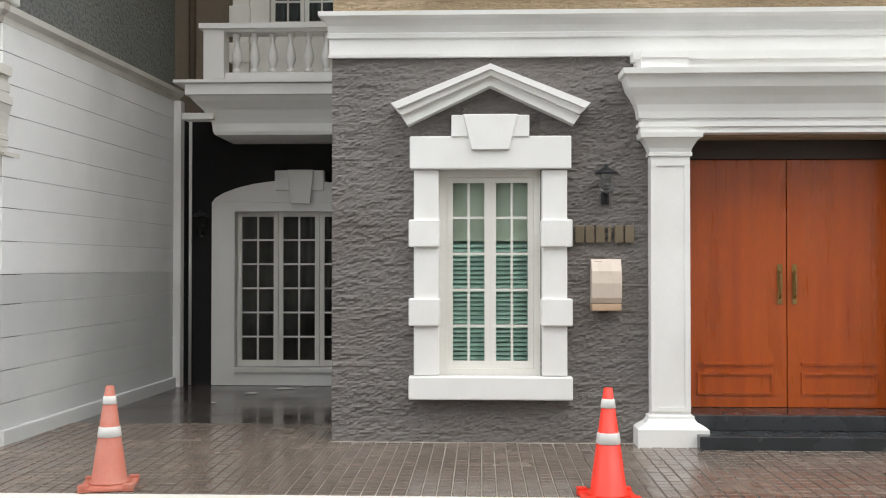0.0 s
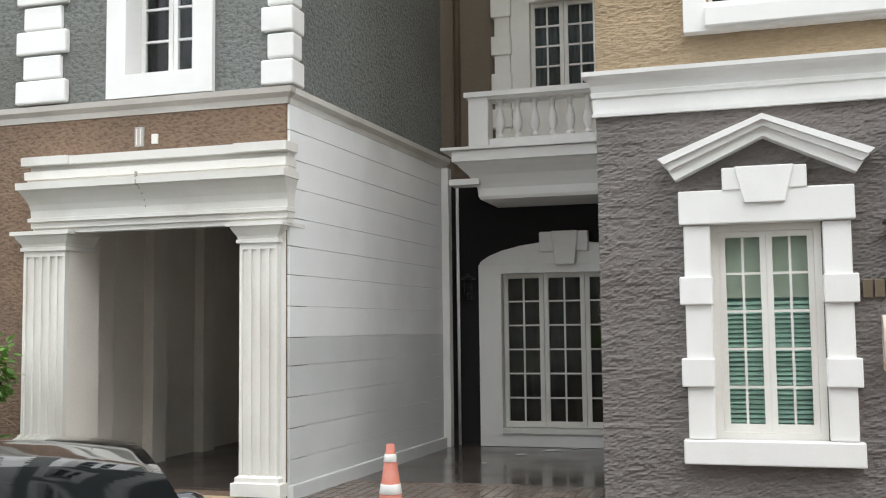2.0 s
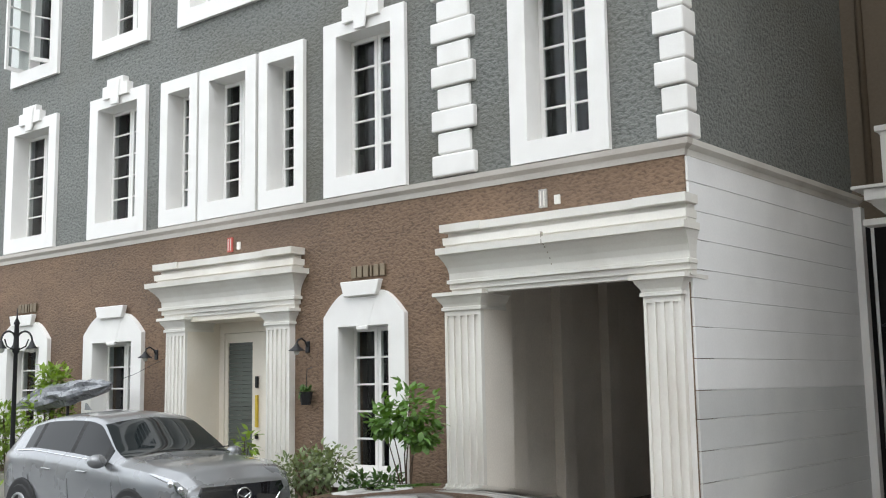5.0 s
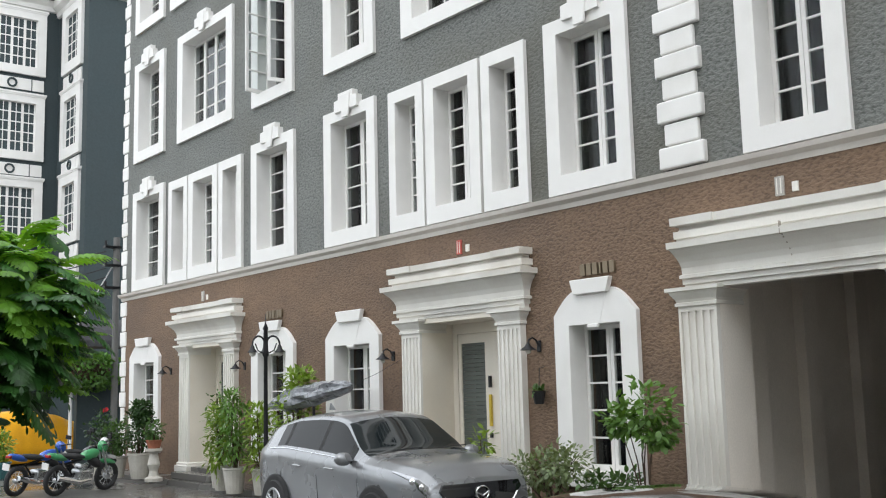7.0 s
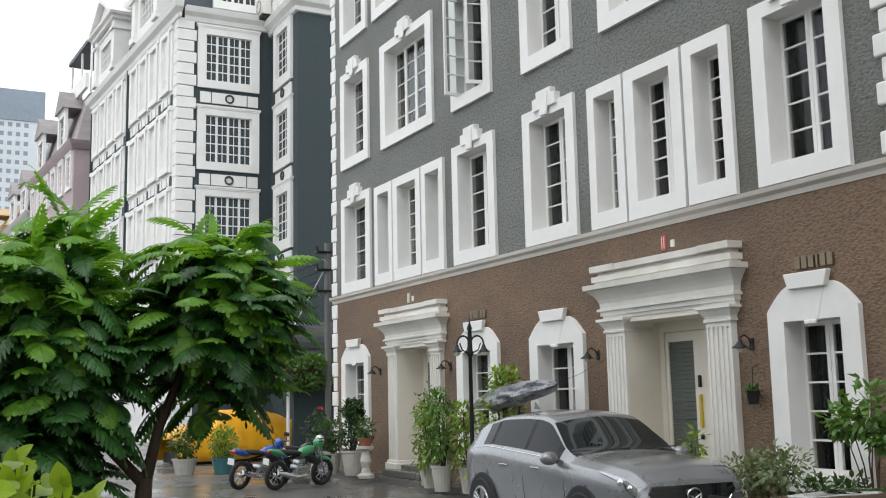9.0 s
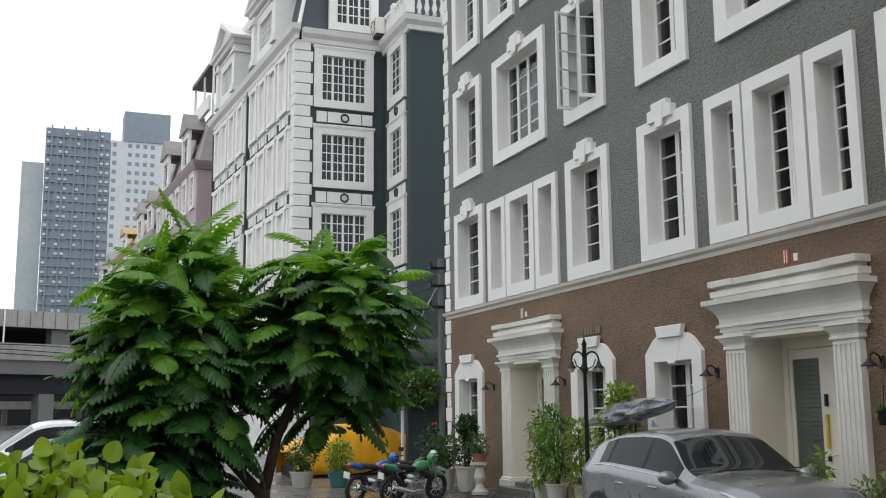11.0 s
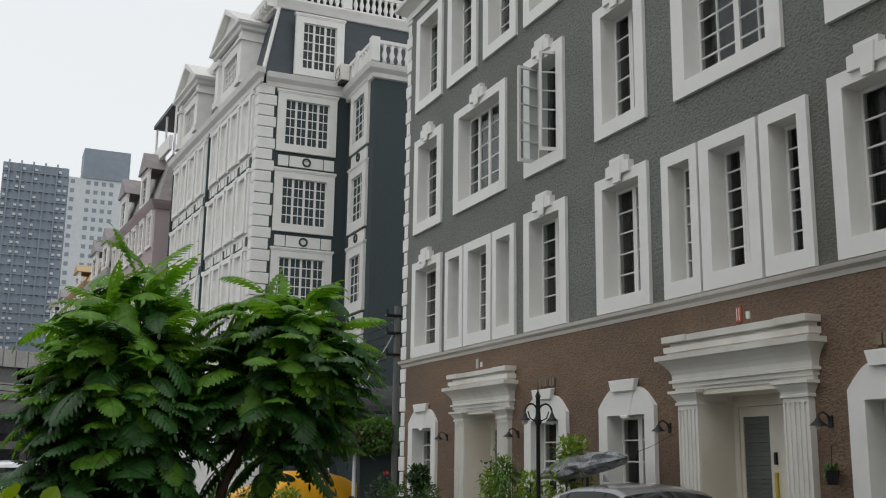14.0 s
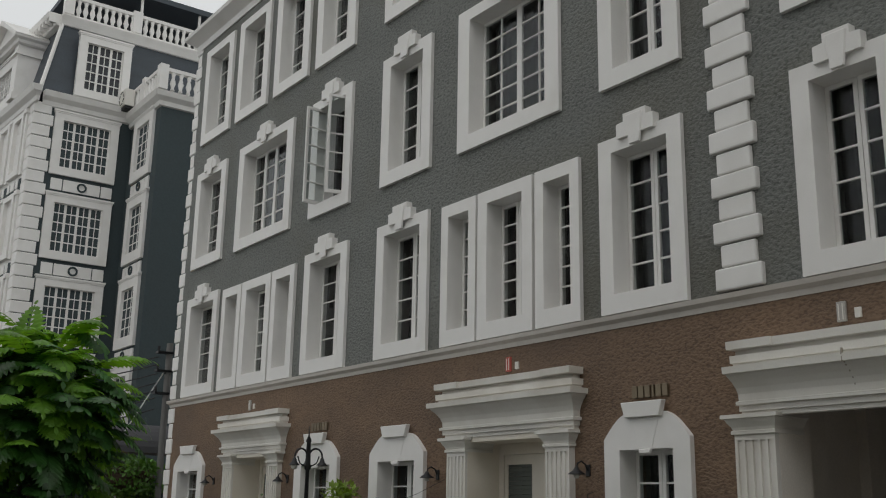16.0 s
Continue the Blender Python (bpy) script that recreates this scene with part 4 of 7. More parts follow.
part("body", box(BX - 15, BX - 0.31, 10.3, 22, -0.1, 17.1), NAVY, navy)
STOREY = (14.32, 10.86, 7.46, 4.0)
for k, z in enumerate(STOREY):
    far_window(navy, SIDE @ pose(11.36, 0, z + 0.06), 2.62, 2.64, 8, 5, 0.34, pale=k >= 2)
    if k < 3:
        ring_panel(navy, SIDE @ pose(11.40, 0, z - 0.56), 2.45, 0.46)
    far_window(navy, pose(-39.2, 13.2, z), 2.2, 2.75, 3, 5, 0.42, pale=k == 2)
    if k < 3:
        ring_panel(navy, pose(-39.2, 13.2, z - 0.56), 2.0, 0.46)
    far_window(navy, pose(-37.6, 16.6, z, 0, 0, 90), 2.4, 2.75, 3, 5, 0.35)
    for bay in (0.0, -7.7):
        for x in (-1.62, -3.38, -5.05, -6.65):
            far_window(navy, FRONT @ pose(bay + x, 0, z + 0.05), 1.34, 2.7, 2, 5, 0.22, hood=False, proud=0.15)
        if k < 3:
            for x in (-1.62, -3.38, -5.05, -6.65):
                ring_panel(navy, FRONT @ pose(bay + x, 0, z - 0.50), 1.3, 0.36, ring=False)
for bay in (0.0, -7.7):
    for x in (-0.78, -2.5, -4.21, -5.85, -7.45):
        for z in STOREY:
            bm = bmesh.new()
            loft(bm, bay + x - 0.10, bay + x + 0.10, -0.10, [(z, 0.0), (z + 2.6, 0.0), (z + 2.62, 0.06), (z + 2.8, 0.06)], back=0.1)
            part("front_pilaster", bm, WHITE, navy).matrix_local = FRONT
bm = bmesh.new()
for x in (-7.75, -15.3):
    bx(bm, x - 0.05, x + 0.05, -0.16, 0, 0, 17.2)
part("downpipe", bm, NAVY, navy).matrix_local = FRONT
for k in range(36):
    a = 0.10 if k % 2 else 0.0
    z = 0.0 + k * 0.48
    if z < 17.0:
        part("quoin_block", box(BX - 0.62 + a * 0.5, BX + 0.08, BFY - 0.08, BFY + 0.72 - a, z + 0.015, z + 0.465, 0.02), WHITE, navy)
bm = bmesh.new()
loft(bm, -15.4, 0.35, -0.02, [(17.15, 0.0), (17.18, 0.1), (17.35, 0.14), (17.5, 0.32), (17.72, 0.4), (17.75, 0.0)])
part("cornice", bm, WHITE, navy).matrix_local = FRONT
bm = bmesh.new()
loft(bm, 9.5, 13.18, 0.0, [(17.15, 0.0), (17.18, 0.1), (17.35, 0.14), (17.5, 0.32), (17.72, 0.4), (17.75, 0.0)], left=0, right=0)
part("side_cornice", bm, WHITE, navy).matrix_local = SIDE
bm = bmesh.new()
loft(bm, -41.2, -37.6, 13.2, [(16.95, 0.0), (16.98, 0.1), (17.15, 0.14), (17.3, 0.32), (17.5, 0.4), (17.55, 0.0)], left=0, back=4)
part("wing_cornice", bm, WHITE, navy)
SLATE_NAVY = material("navy_slate", (0.05, 0.062, 0.075), 0.55, vary=0.2, scale=1, grain=14, bump=0.4, stretch=(1, 1, 3))
bm = bmesh.new()
v = [bm.verts.new(p) for p in ((BX + 0.02, BFY + 0.1, 17.75), (BX - 15.3, BFY - 0.92, 17.75), (BX - 15.3, 22, 17.75), (BX + 0.02, 22, 17.75),
                               (BX - 0.35, BFY + 0.75, 21.0), (BX - 15.3, BFY - 0.25, 21.0), (BX - 15.3, 22, 21.0), (BX - 0.35, 22, 21.0))]
for f in ((0, 1, 5, 4), (1, 2, 6, 5), (2, 3, 7, 6), (3, 0, 4, 7), (4, 5, 6, 7), (0, 3, 2, 1)):
    bm.faces.new([v[i] for i in f])
part("mansard_roof", bm, SLATE_NAVY, navy)
bm = bmesh.new()
tube(bm, [(BX + 0.05, BFY + 0.06, 17.75), (BX - 0.33, BFY + 0.72, 21.0)], 0.09, 6)
part("hip_roll", bm, WHITE, navy)
far_window(navy, SIDE @ pose(11.75, -0.1, 17.85), 2.2, 2.75, 6, 5, 0.34)
for x in (-3.9, -11.5):
    d = far_window(navy, FRONT @ pose(x, -0.22, 17.8), 3.1, 2.3, 8, 4, 0.5, proud=0.1)
    for a in (-1, 1):
        bm = bmesh.new()
        loft(bm, min(a * 1.56, a * 2.1), max(a * 1.56, a * 2.1), -0.22, [(0.0, 0.08), (0.3, 0.08), (0.31, 0.0), (2.0, 0.0), (2.01, 0.1), (2.14, 0.1), (2.15, 0.0), (2.45, 0.0)], back=1.4)
        part("dormer_pilaster", bm, WHITE, d)
    bm = bmesh.new()
    loft(bm, -2.15, 2.15, -0.2, [(2.46, 0.0), (2.5, 0.12), (2.62, 0.16), (2.7, 0.3), (2.8, 0.32)], back=1.4)
    part("dormer_cornice", bm, WHITE, d)
    bm = bmesh.new()
    extrude_xz(bm, [(-2.1, 2.8), (2.1, 2.8), (0, 3.95)], -0.2, 1.2)
    part("dormer_gable", bm, WHITE, d)
    bm = bmesh.new()
    for a in (-1, 1):
        extrude_xz(bm, [(a * 2.5, 2.8), (a * 2.2, 2.8), (0, 4.0), (0, 4.25)], -0.5, 1.2)
    part("raking_cornice", bm, WHITE, d)
bm = bmesh.new()
loft(bm, -15.3, -0.3, 0.62, [(20.9, 0.0), (20.92, 0.1), (21.05, 0.14), (21.2, 0.42), (21.4, 0.48), (21.42, 0.0)], right=0, back=0.4)
part("upper_cornice", bm, WHITE, navy).matrix_local = FRONT
bracket = part("cornice_bracket", box(0, 0.12, 0.2, 0.6, 20.98, 21.18), WHITE, navy)
bracket.matrix_local = FRONT @ pose(-15.2, 0, 0)
for k in range(1, 38):
    share("cornice_bracket", bracket.data, navy, FRONT @ pose(-15.2 + k * 0.4, 0, 0))
bm = bmesh.new()
loft(bm, 9.9, 22, 0.38, [(20.95, 0.0), (20.97, 0.12), (21.15, 0.2), (21.35, 0.3), (21.4, 0.0)], left=0, right=0, back=0.5)
part("upper_cornice", bm, WHITE, navy).matrix_local = SIDE
bm = bmesh.new()
bx(bm, 10.0, 22, 0.25, 0.45, 22.25, 22.4)
bx(bm, 10.0, 22, 0.25, 0.45, 21.41, 21.5)
for k in range(5):
    bx(bm, 10.0 + 2.9 * k, 10.4 + 2.9 * k, 0.2, 0.5, 21.5, 22.5)
part("roof_rail", bm, WHITE, navy).matrix_local = SIDE
FARBAL = None
for k in range(40):
    x = 10.6 + 0.29 * k
    m = SIDE @ pose(x, 0.35, 21.5)
    if FARBAL is None:
        FARBAL = part("baluster", spin([(0.1, 0), (0.06, 0.1), (0.12, 0.3), (0.06, 0.55), (0.1, 0.74)], 8), WHITE, navy, smooth=True)
        FARBAL.matrix_local = m
    else:
        share("baluster", FARBAL.data, navy, m)
part("roof_canopy", box(BX - 9, BX - 0.9, 10.6, 21, 23.6, 23.85), SLATE_NAVY, navy, "dark flat roof-terrace canopy")
for y in (10.8, 13.5, 16.2):
    bm = bmesh.new()
    tube(bm, [(BX - 1.1, y, 21.0), (BX - 1.1, y, 23.6)], 0.07, 6)
    part("canopy_post", bm, WHITE, navy)
# balustrade on the wing
bm = bmesh.new()
bx(bm, -40.4, -37.3, 12.95, 13.15, 18.35, 18.5)
bx(bm, -37.45, -37.25, 13.15, 20, 18.35, 18.5)
bx(bm, -37.55, -37.2, 12.9, 13.25, 17.56, 18.6)
bx(bm, -39.3, -38.95, 12.9, 13.2, 17.56, 18.6)
part("wing_rail", bm, WHITE, navy)
for k in range(9):
    share("baluster", FARBAL.data, navy, pose(-40.3 + 0.33 * k, 13.05, 17.6))
for k in range(10):
    share("baluster", FARBAL.data, navy, pose(-37.35, 13.5 + 0.33 * k, 17.6))
# ground storey of the navy house: pale boarding under a band
bm = bmesh.new()
for k in range(9):
    bx(bm, 9.7, 13.1, -0.08 - 0.02 * (k % 2), -0.005, 2.2 + 0.2 * k, 2.39 + 0.2 * k)
part("boarding", bm, WHITE, navy, "white horizontal boarding").matrix_local = SIDE
AC = thing("air_conditioner", pose(-40.55, 12.72, 17.55), "pale outdoor air-conditioner unit on a bracket", "air conditioner")
part("casing", box(-0.45, 0.45, -0.2, 0.2, 0.12, 0.85, 0.02), CREAMWHITE, AC)
bm = bmesh.new()
for k in range(8):
    tube(bm, [(0.04 + 0.28 * math.cos(a), -0.215, 0.48 + 0.28 * math.sin(a)) for a in (k * math.pi / 4, k * math.pi / 4 + 0.6)], 0.015, 5)
part("fan_grille", bm, BLACK_IRON, AC)
part("bracket", box(-0.4, 0.4, -0.15, 0.3, 0.0, 0.12, 0.01), BLACK_IRON, AC)


def far_house(name, label, x0, x1, y_at, depth, top, wall, floors, per_bay, roof_h, roof, seed, dormers=1, side_win=2):
    """A townhouse further down the street: walls, storeys of windows, cornice, mansard, dormers."""
    root = thing(name, pose(x1, y_at, 0, 0, 0, 3.8), label, "house")
    w = x1 - x0
    part("wall", box(-w, 0, 0, depth, -0.1, top), wall, root)
    fh = top / floors
    for f in range(floors):
        for k in range(per_bay):
            far_window(root, pose(-w * (k + 0.5) / per_bay, 0, f * fh + fh * 0.22), min(1.5, w / per_bay * 0.66), fh * 0.66, 2, 4, 0.2)
        for k in range(side_win):
            far_window(root, pose(0, depth * 0.12 + 3.2 * k + 0.9, f * fh + fh * 0.22, 0, 0, 90), 1.6, fh * 0.66, 2, 4, 0.25)
    bm = bmesh.new()
    loft(bm, -w, 0, 0, [(top - 0.3, 0.0), (top - 0.25, 0.12), (top, 0.3), (top + 0.2, 0.4), (top + 0.22, 0)], back=depth)
    part("cornice", bm, wall, root)
    bm = bmesh.new()
    loft(bm, -w + 0.2, -0.2, 0.2, [(top + 0.2, 0.1), (top + roof_h, -0.8), (top + roof_h + 0.1, -0.8)], back=depth - 0.5)
    part("mansard_roof", bm, roof, root)
    for k in range(dormers):
        d = far_window(root, pose(-w * (k + 0.5) / dormers, 0.0, top + 0.3), 2.2, roof_h * 0.7, 2, 3, 0.35)
        bm = bmesh.new()
        extrude_xz(bm, [(-1.3, roof_h * 0.72), (1.3, roof_h * 0.72), (0, roof_h * 1.1)], -0.3, 1.0)
        part("dormer_gable", bm, roof, d)
    return root


LILAC_SLATE = material("faded_lilac_slate", (0.30, 0.27, 0.27), 0.7, vary=0.2, scale=1, grain=10, bump=0.3, stretch=(1, 1, 3))
pinkh = far_house("townhouse", "faded pink townhouse with a grey mansard and roof canopy", -75.0, -61.1, 7.94, 12, 16.4, PINK, 5, 6, 3.4, LILAC_SLATE, 1, 2)
part("roof_canopy", box(-6.5, -0.6, 0.8, 6, 23.0, 23.25), SLATE_NAVY, pinkh, "dark roof-terrace canopy")
bm = bmesh.new()
for x in (-6.3, -3.4, -0.8):
    tube(bm, [(x, 1.0, 19.8), (x, 1.0, 23.0)], 0.08, 6)
bx(bm, -6.8, -0.4, 0.6, 0.8, 20.0, 20.9)
part("roof_rail", bm, WHITE, pinkh)
far_house("townhouse", "pale grey townhouse with a mansard roof further down the street", -85.0, -75.4, 7.0, 12, 14.6, PALE, 5, 4, 3.0, LILAC_SLATE, 2, 2)
far_house("townhouse", "ochre townhouse far down the street", -97.0, -86.0, 6.3, 12, 15.2, OCHRE, 5, 4, 2.0, OCHRE, 3, 1)
far_house("townhouse", "pale townhouse at the far end of the street", -112.0, -98.0, 5.6, 12, 14.0, PALE, 5, 4, 2.5, LILAC_SLATE, 4, 2)

# towers far behind
# the dark cladding is lightened and blued to carry the distance haze
TOWER_HAZED = material("hazed_dark_cladding", (0.22, 0.26, 0.31), 0.6, vary=0.1, scale=0.05, grain=0.8, bump=0.0)
TOWER_PALE = material("pale_tower_cladding", (0.55, 0.58, 0.60), 0.6, vary=0.08, scale=0.05, grain=0.8, bump=0.0)
TOWER_GLASS = material("tower_glass", (0.40, 0.44, 0.46), 0.15, vary=0.1, scale=0.05, grain=0.5, bump=0.0)


def tower(label, y0, y1, x, top, wall, cols, floors, glass, boxes):
    root = thing("tower_block", pose(x, y0, 0), label, "tower block")
    w = y1 - y0
    part("wall", box(-18, 0, 0, w, 0, top), wall, root)
    fh, cw = top / floors, w / cols
    bm = bmesh.new()
    for f in range(floors):
        for c in range(cols):
            if (c * 7 + 3) % 5 == 0 or boxes and (c in (4, 7, 8) or (f * 13 + c * 29 + f * c) % 11 < 3):
                continue
            bx(bm, -0.1, 0.5 if boxes else 0.05, c * cw + cw * 0.25, c * cw + cw * 0.78, f * fh + fh * 0.3, f * fh + fh * (0.55 if boxes else 0.75))
    tagged(part("window_grid", bm, glass, root), kind="stuff")
    if boxes:
        bm = bmesh.new()
        for f in range(floors):
            for c in range(cols):
                bx(bm, 0, 0.9, c * cw + cw * 0.2, c * cw + cw * 0.8, f * fh, f * fh + 0.3)
        tagged(part("balcony_grid", bm, wall, root), kind="stuff")
        for c in range(1, cols, 2):
            part("fin", box(0, 0.7, c * cw - 0.25, c * cw + 0.25, 0, top + 0.8), wall, root)
    return root


tower("dark grey apartment tower with rows of pale balconies", -3.2, 16.4, -340, 92.5, TOWER_HAZED, 11, 31, TOWER_PALE, True)
t2 = tower("pale apartment tower behind the street", 16.5, 38, -340, 90, TOWER_PALE, 9, 30, TOWER_HAZED, False)
part("roof_plant", box(-10, 0.4, 4.0, 18.5, 90, 100), TOWER_HAZED, t2, "dark rooftop plant room")
tower("slim pale glass tower", -10.0, -3.5, -345, 82, TOWER_GLASS, 6, 27, TOWER_GLASS, False)

# elevated road
CONC = material("viaduct_concrete", (0.16, 0.157, 0.152), 0.85, vary=0.15, scale=0.15, grain=3, bump=0.2, stain=(0.16, 0.155, 0.15), stain_scale=0.3, stain_amount=0.6)
PALE_CONC = material("pale_parapet_concrete", (0.36, 0.35, 0.335), 0.85, vary=0.18, scale=0.3, grain=3, bump=0.2, stain=(0.2, 0.19, 0.18), stain_scale=0.6, stain_amount=0.6, stretch=(1, 1, 0.4))
# near-black: colours the slung cables and the shade below the decks
DECK_SHADE_CABLE = material("deck_shade_and_cable", (0.009, 0.010, 0.016), 0.7, vary=0.2, scale=0.2, grain=3)
via = thing("viaduct", pose(-184, 4, 0, 0, 0, 25), "two-level concrete viaduct crossing behind the street", "viaduct", kind="structure")
# the two near-black boxes stand in for shade under and between the decks
for nm, x0, x1, z0, z1, mt in (("upper_deck", -8, 10, 15.3, 16.4, CONC), ("upper_parapet", 10.02, 10.4, 15.1, 17.7, PALE_CONC), ("lower_deck", -8, 12, 9.7, 10.4, CONC),
                               ("lower_parapet", 12.02, 12.4, 10.0, 12.5, PALE_CONC), ("edge_beam", 11.2, 11.9, 7.9, 9.69, CONC), ("box_girder", -6, 10.0, 5.0, 9.69, DECK_SHADE_CABLE), ("rear_girder", -7.9, -7.2, 10.41, 15.29, DECK_SHADE_CABLE)):
    part(nm, box(x0, x1, -160, 120, z0, z1), mt, via)
for y in range(-90, 60, 16):
    part("pier", box(8, 10.5, y, y + 2.4, -0.1, 4.99), CONC, via)
    part("upper_pier", box(7.5, 9.5, y + 2, y + 5.0, 10.41, 15.29), CONC, via)
for y in range(-60, 40, 2):
    part("parapet_rib", box(10.41, 10.5, y, y + 0.12, 15.2, 17.6), CONC, via)
for y in range(-60, 40, 22):
    bm = bmesh.new()
    tube(bm, [(10.65, y, 17.7), (10.65, y, 12.0)], 0.13, 6)
    part("drain_pipe", bm, WHITE, via)
bm = bmesh.new()
for k, z in enumerate((12.0, 11.3, 10.9)):
    tube(bm, [(13.0, -70 + 5 * i, z + 0.25 * math.sin(i * 0.7 + k)) for i in range(30)], 0.07, 5)
part("slung_cables", bm, DECK_SHADE_CABLE, via)
# added backdrop whose near-black colour stands in for the underpass gloom
GLOOM = material("underpass_gloom", (0.013, 0.013, 0.014), 0.9, vary=0.4, scale=0.2, grain=2)
tagged(part("backdrop_underpass", box(-222, -221, -120, 90, -0.1, 15), GLOOM), "dark backdrop standing in for the gloom under the viaduct", "backdrop", kind="structure")
ramp_wall = thing("wall_far_ramp", pose(-205, 4, 0, 0, 0, 25), "low pale ramp wall beyond the viaduct", "wall", kind="structure")
part("ramp_wall", box(0, 0.6, -120, 90, 2.9, 4.3), PALE_CONC, ramp_wall)
for y in range(-110, 90, 14):
    part("ramp_pier", box(0.1, 0.5, y, y + 1.0, -0.1, 2.89), CONC, ramp_wall)
# plain unseen walls that close the street behind the camera; the tall one's height is set to shade the near facade
tagged(part("wall_opposite", box(-8, 30, -6.6, -6.3, -0.1, 15.0), PALE), "plain pale house wall across the street", "wall", kind="structure")
opposite = thing("house_opposite_windows", pose(0, 0, 0), "white-framed windows of the pale house across the street", "window", kind="structure")
for z in (1.0, 4.4, 7.7, 11.0):
    for k in range(11):
        far_window(opposite, pose(-6.6 + 2.6 * k, -6.3, z, 0, 0, 180), 1.5, 2.3, 2, 5, 0.25)
tagged(part("wall_opposite_low", box(-60, -8.01, -9.6, -9.3, -0.1, 4.0), PALE), "plain pale unseen wall added across the street", "wall", kind="structure")
tagged(part("wall_street_end", box(30.01, 30.3, -9.2, 20, -0.1, 7), PALE), "plain pale unseen wall added to close the street", "wall", kind="structure")

# ---- vehicles ----
def car_paint(name, colour, metal=0.6, rough=0.28):
    return material(name, colour, rough, metal=metal, vary=0.03, scale=2, grain=400, bump=0.02, dist=0.0005, coat=0.8, rough_vary=0.03)


SILVER = car_paint("grey_metallic_paint", (0.25, 0.258, 0.27), 0.5, 0.28)
BLACKPAINT = material("black_car_paint", (0.008, 0.009, 0.012), 0.04, vary=0.03, bump=0.0, coat=1.0, rough_vary=0.01)
WHITEPAINT = car_paint("white_car_paint", (0.75, 0.76, 0.77), 0.0, 0.25)
PALEBLUE = car_paint("pale_blue_paint", (0.36, 0.55, 0.68), 0.1, 0.35)
CARGLASS = material("tinted_car_glass", (0.004, 0.005, 0.006), 0.05, vary=0.05, bump=0.0, rough_vary=0.01)
CARGLASS.node_tree.nodes["Principled BSDF"].inputs["IOR"].default_value = 1.42
CARGLASS.node_tree.nodes["Principled BSDF"].inputs["Specular IOR Level"].default_value = 0.26
SCREENGLASS = material("windscreen_glass", (0.012, 0.016, 0.018), 0.04, vary=0.05, bump=0.0, rough_vary=0.01)
SCREENGLASS.node_tree.nodes["Principled BSDF"].inputs["IOR"].default_value = 1.6
RUBBER = material("black_rubber", (0.022, 0.022, 0.023), 0.75, vary=0.15, grain=60, bump=0.2)
ALLOY = material("grey_alloy", (0.5, 0.51, 0.52), 0.3, metal=0.9, vary=0.05, bump=0.02)
CHROME = material("chrome", (0.75, 0.76, 0.78), 0.08, metal=1.0, vary=0.02, bump=0.0, rough_vary=0.02)
REDLENS = material("red_lamp_lens", (0.35, 0.015, 0.015), 0.12, vary=0.05, bump=0.0, coat=0.6)
CLEARLENS = material("clear_lamp_lens", (0.42, 0.43, 0.45), 0.10, metal=0.8, vary=0.1, scale=8, grain=20, bump=0.0, coat=1.0)
UN = 1 / PLAN


def wheel(parent, u, v, r, side):
    """A tyre with an alloy rim and five double spokes."""
    prof = [(r * 0.66, -0.10), (r * 0.93, -0.105), (r, -0.075), (r, 0.075), (r * 0.93, 0.105), (r * 0.66, 0.10)]
    t = part("wheel", spin([(max(0.02, a), z) for a, z in [(0.05, -0.06)] + prof + [(0.05, 0.06)]], 28), RUBBER, parent, smooth=False)
    t.matrix_local = pose(u, v, r, -90 * side, 0, 0)
    bm = bmesh.new()
    for k in range(5):
        for d in (-0.16, 0.16):
            a = k * 2 * math.pi / 5 + d
            tube(bm, [(0.05 * math.cos(a), 0.05 * math.sin(a), 0.085), (r * 0.62 * math.cos(a), r * 0.62 * math.sin(a), 0.10)], 0.022, 6)
    tube(bm, [(r * 0.64 * math.cos(2 * math.pi * k / 24), r * 0.64 * math.sin(2 * math.pi * k / 24), 0.10) for k in range(25)], 0.018, 6)
    tube(bm, [(0, 0, 0.06), (0, 0, 0.112)], 0.06, 12)
    part("rim", bm, ALLOY, t)


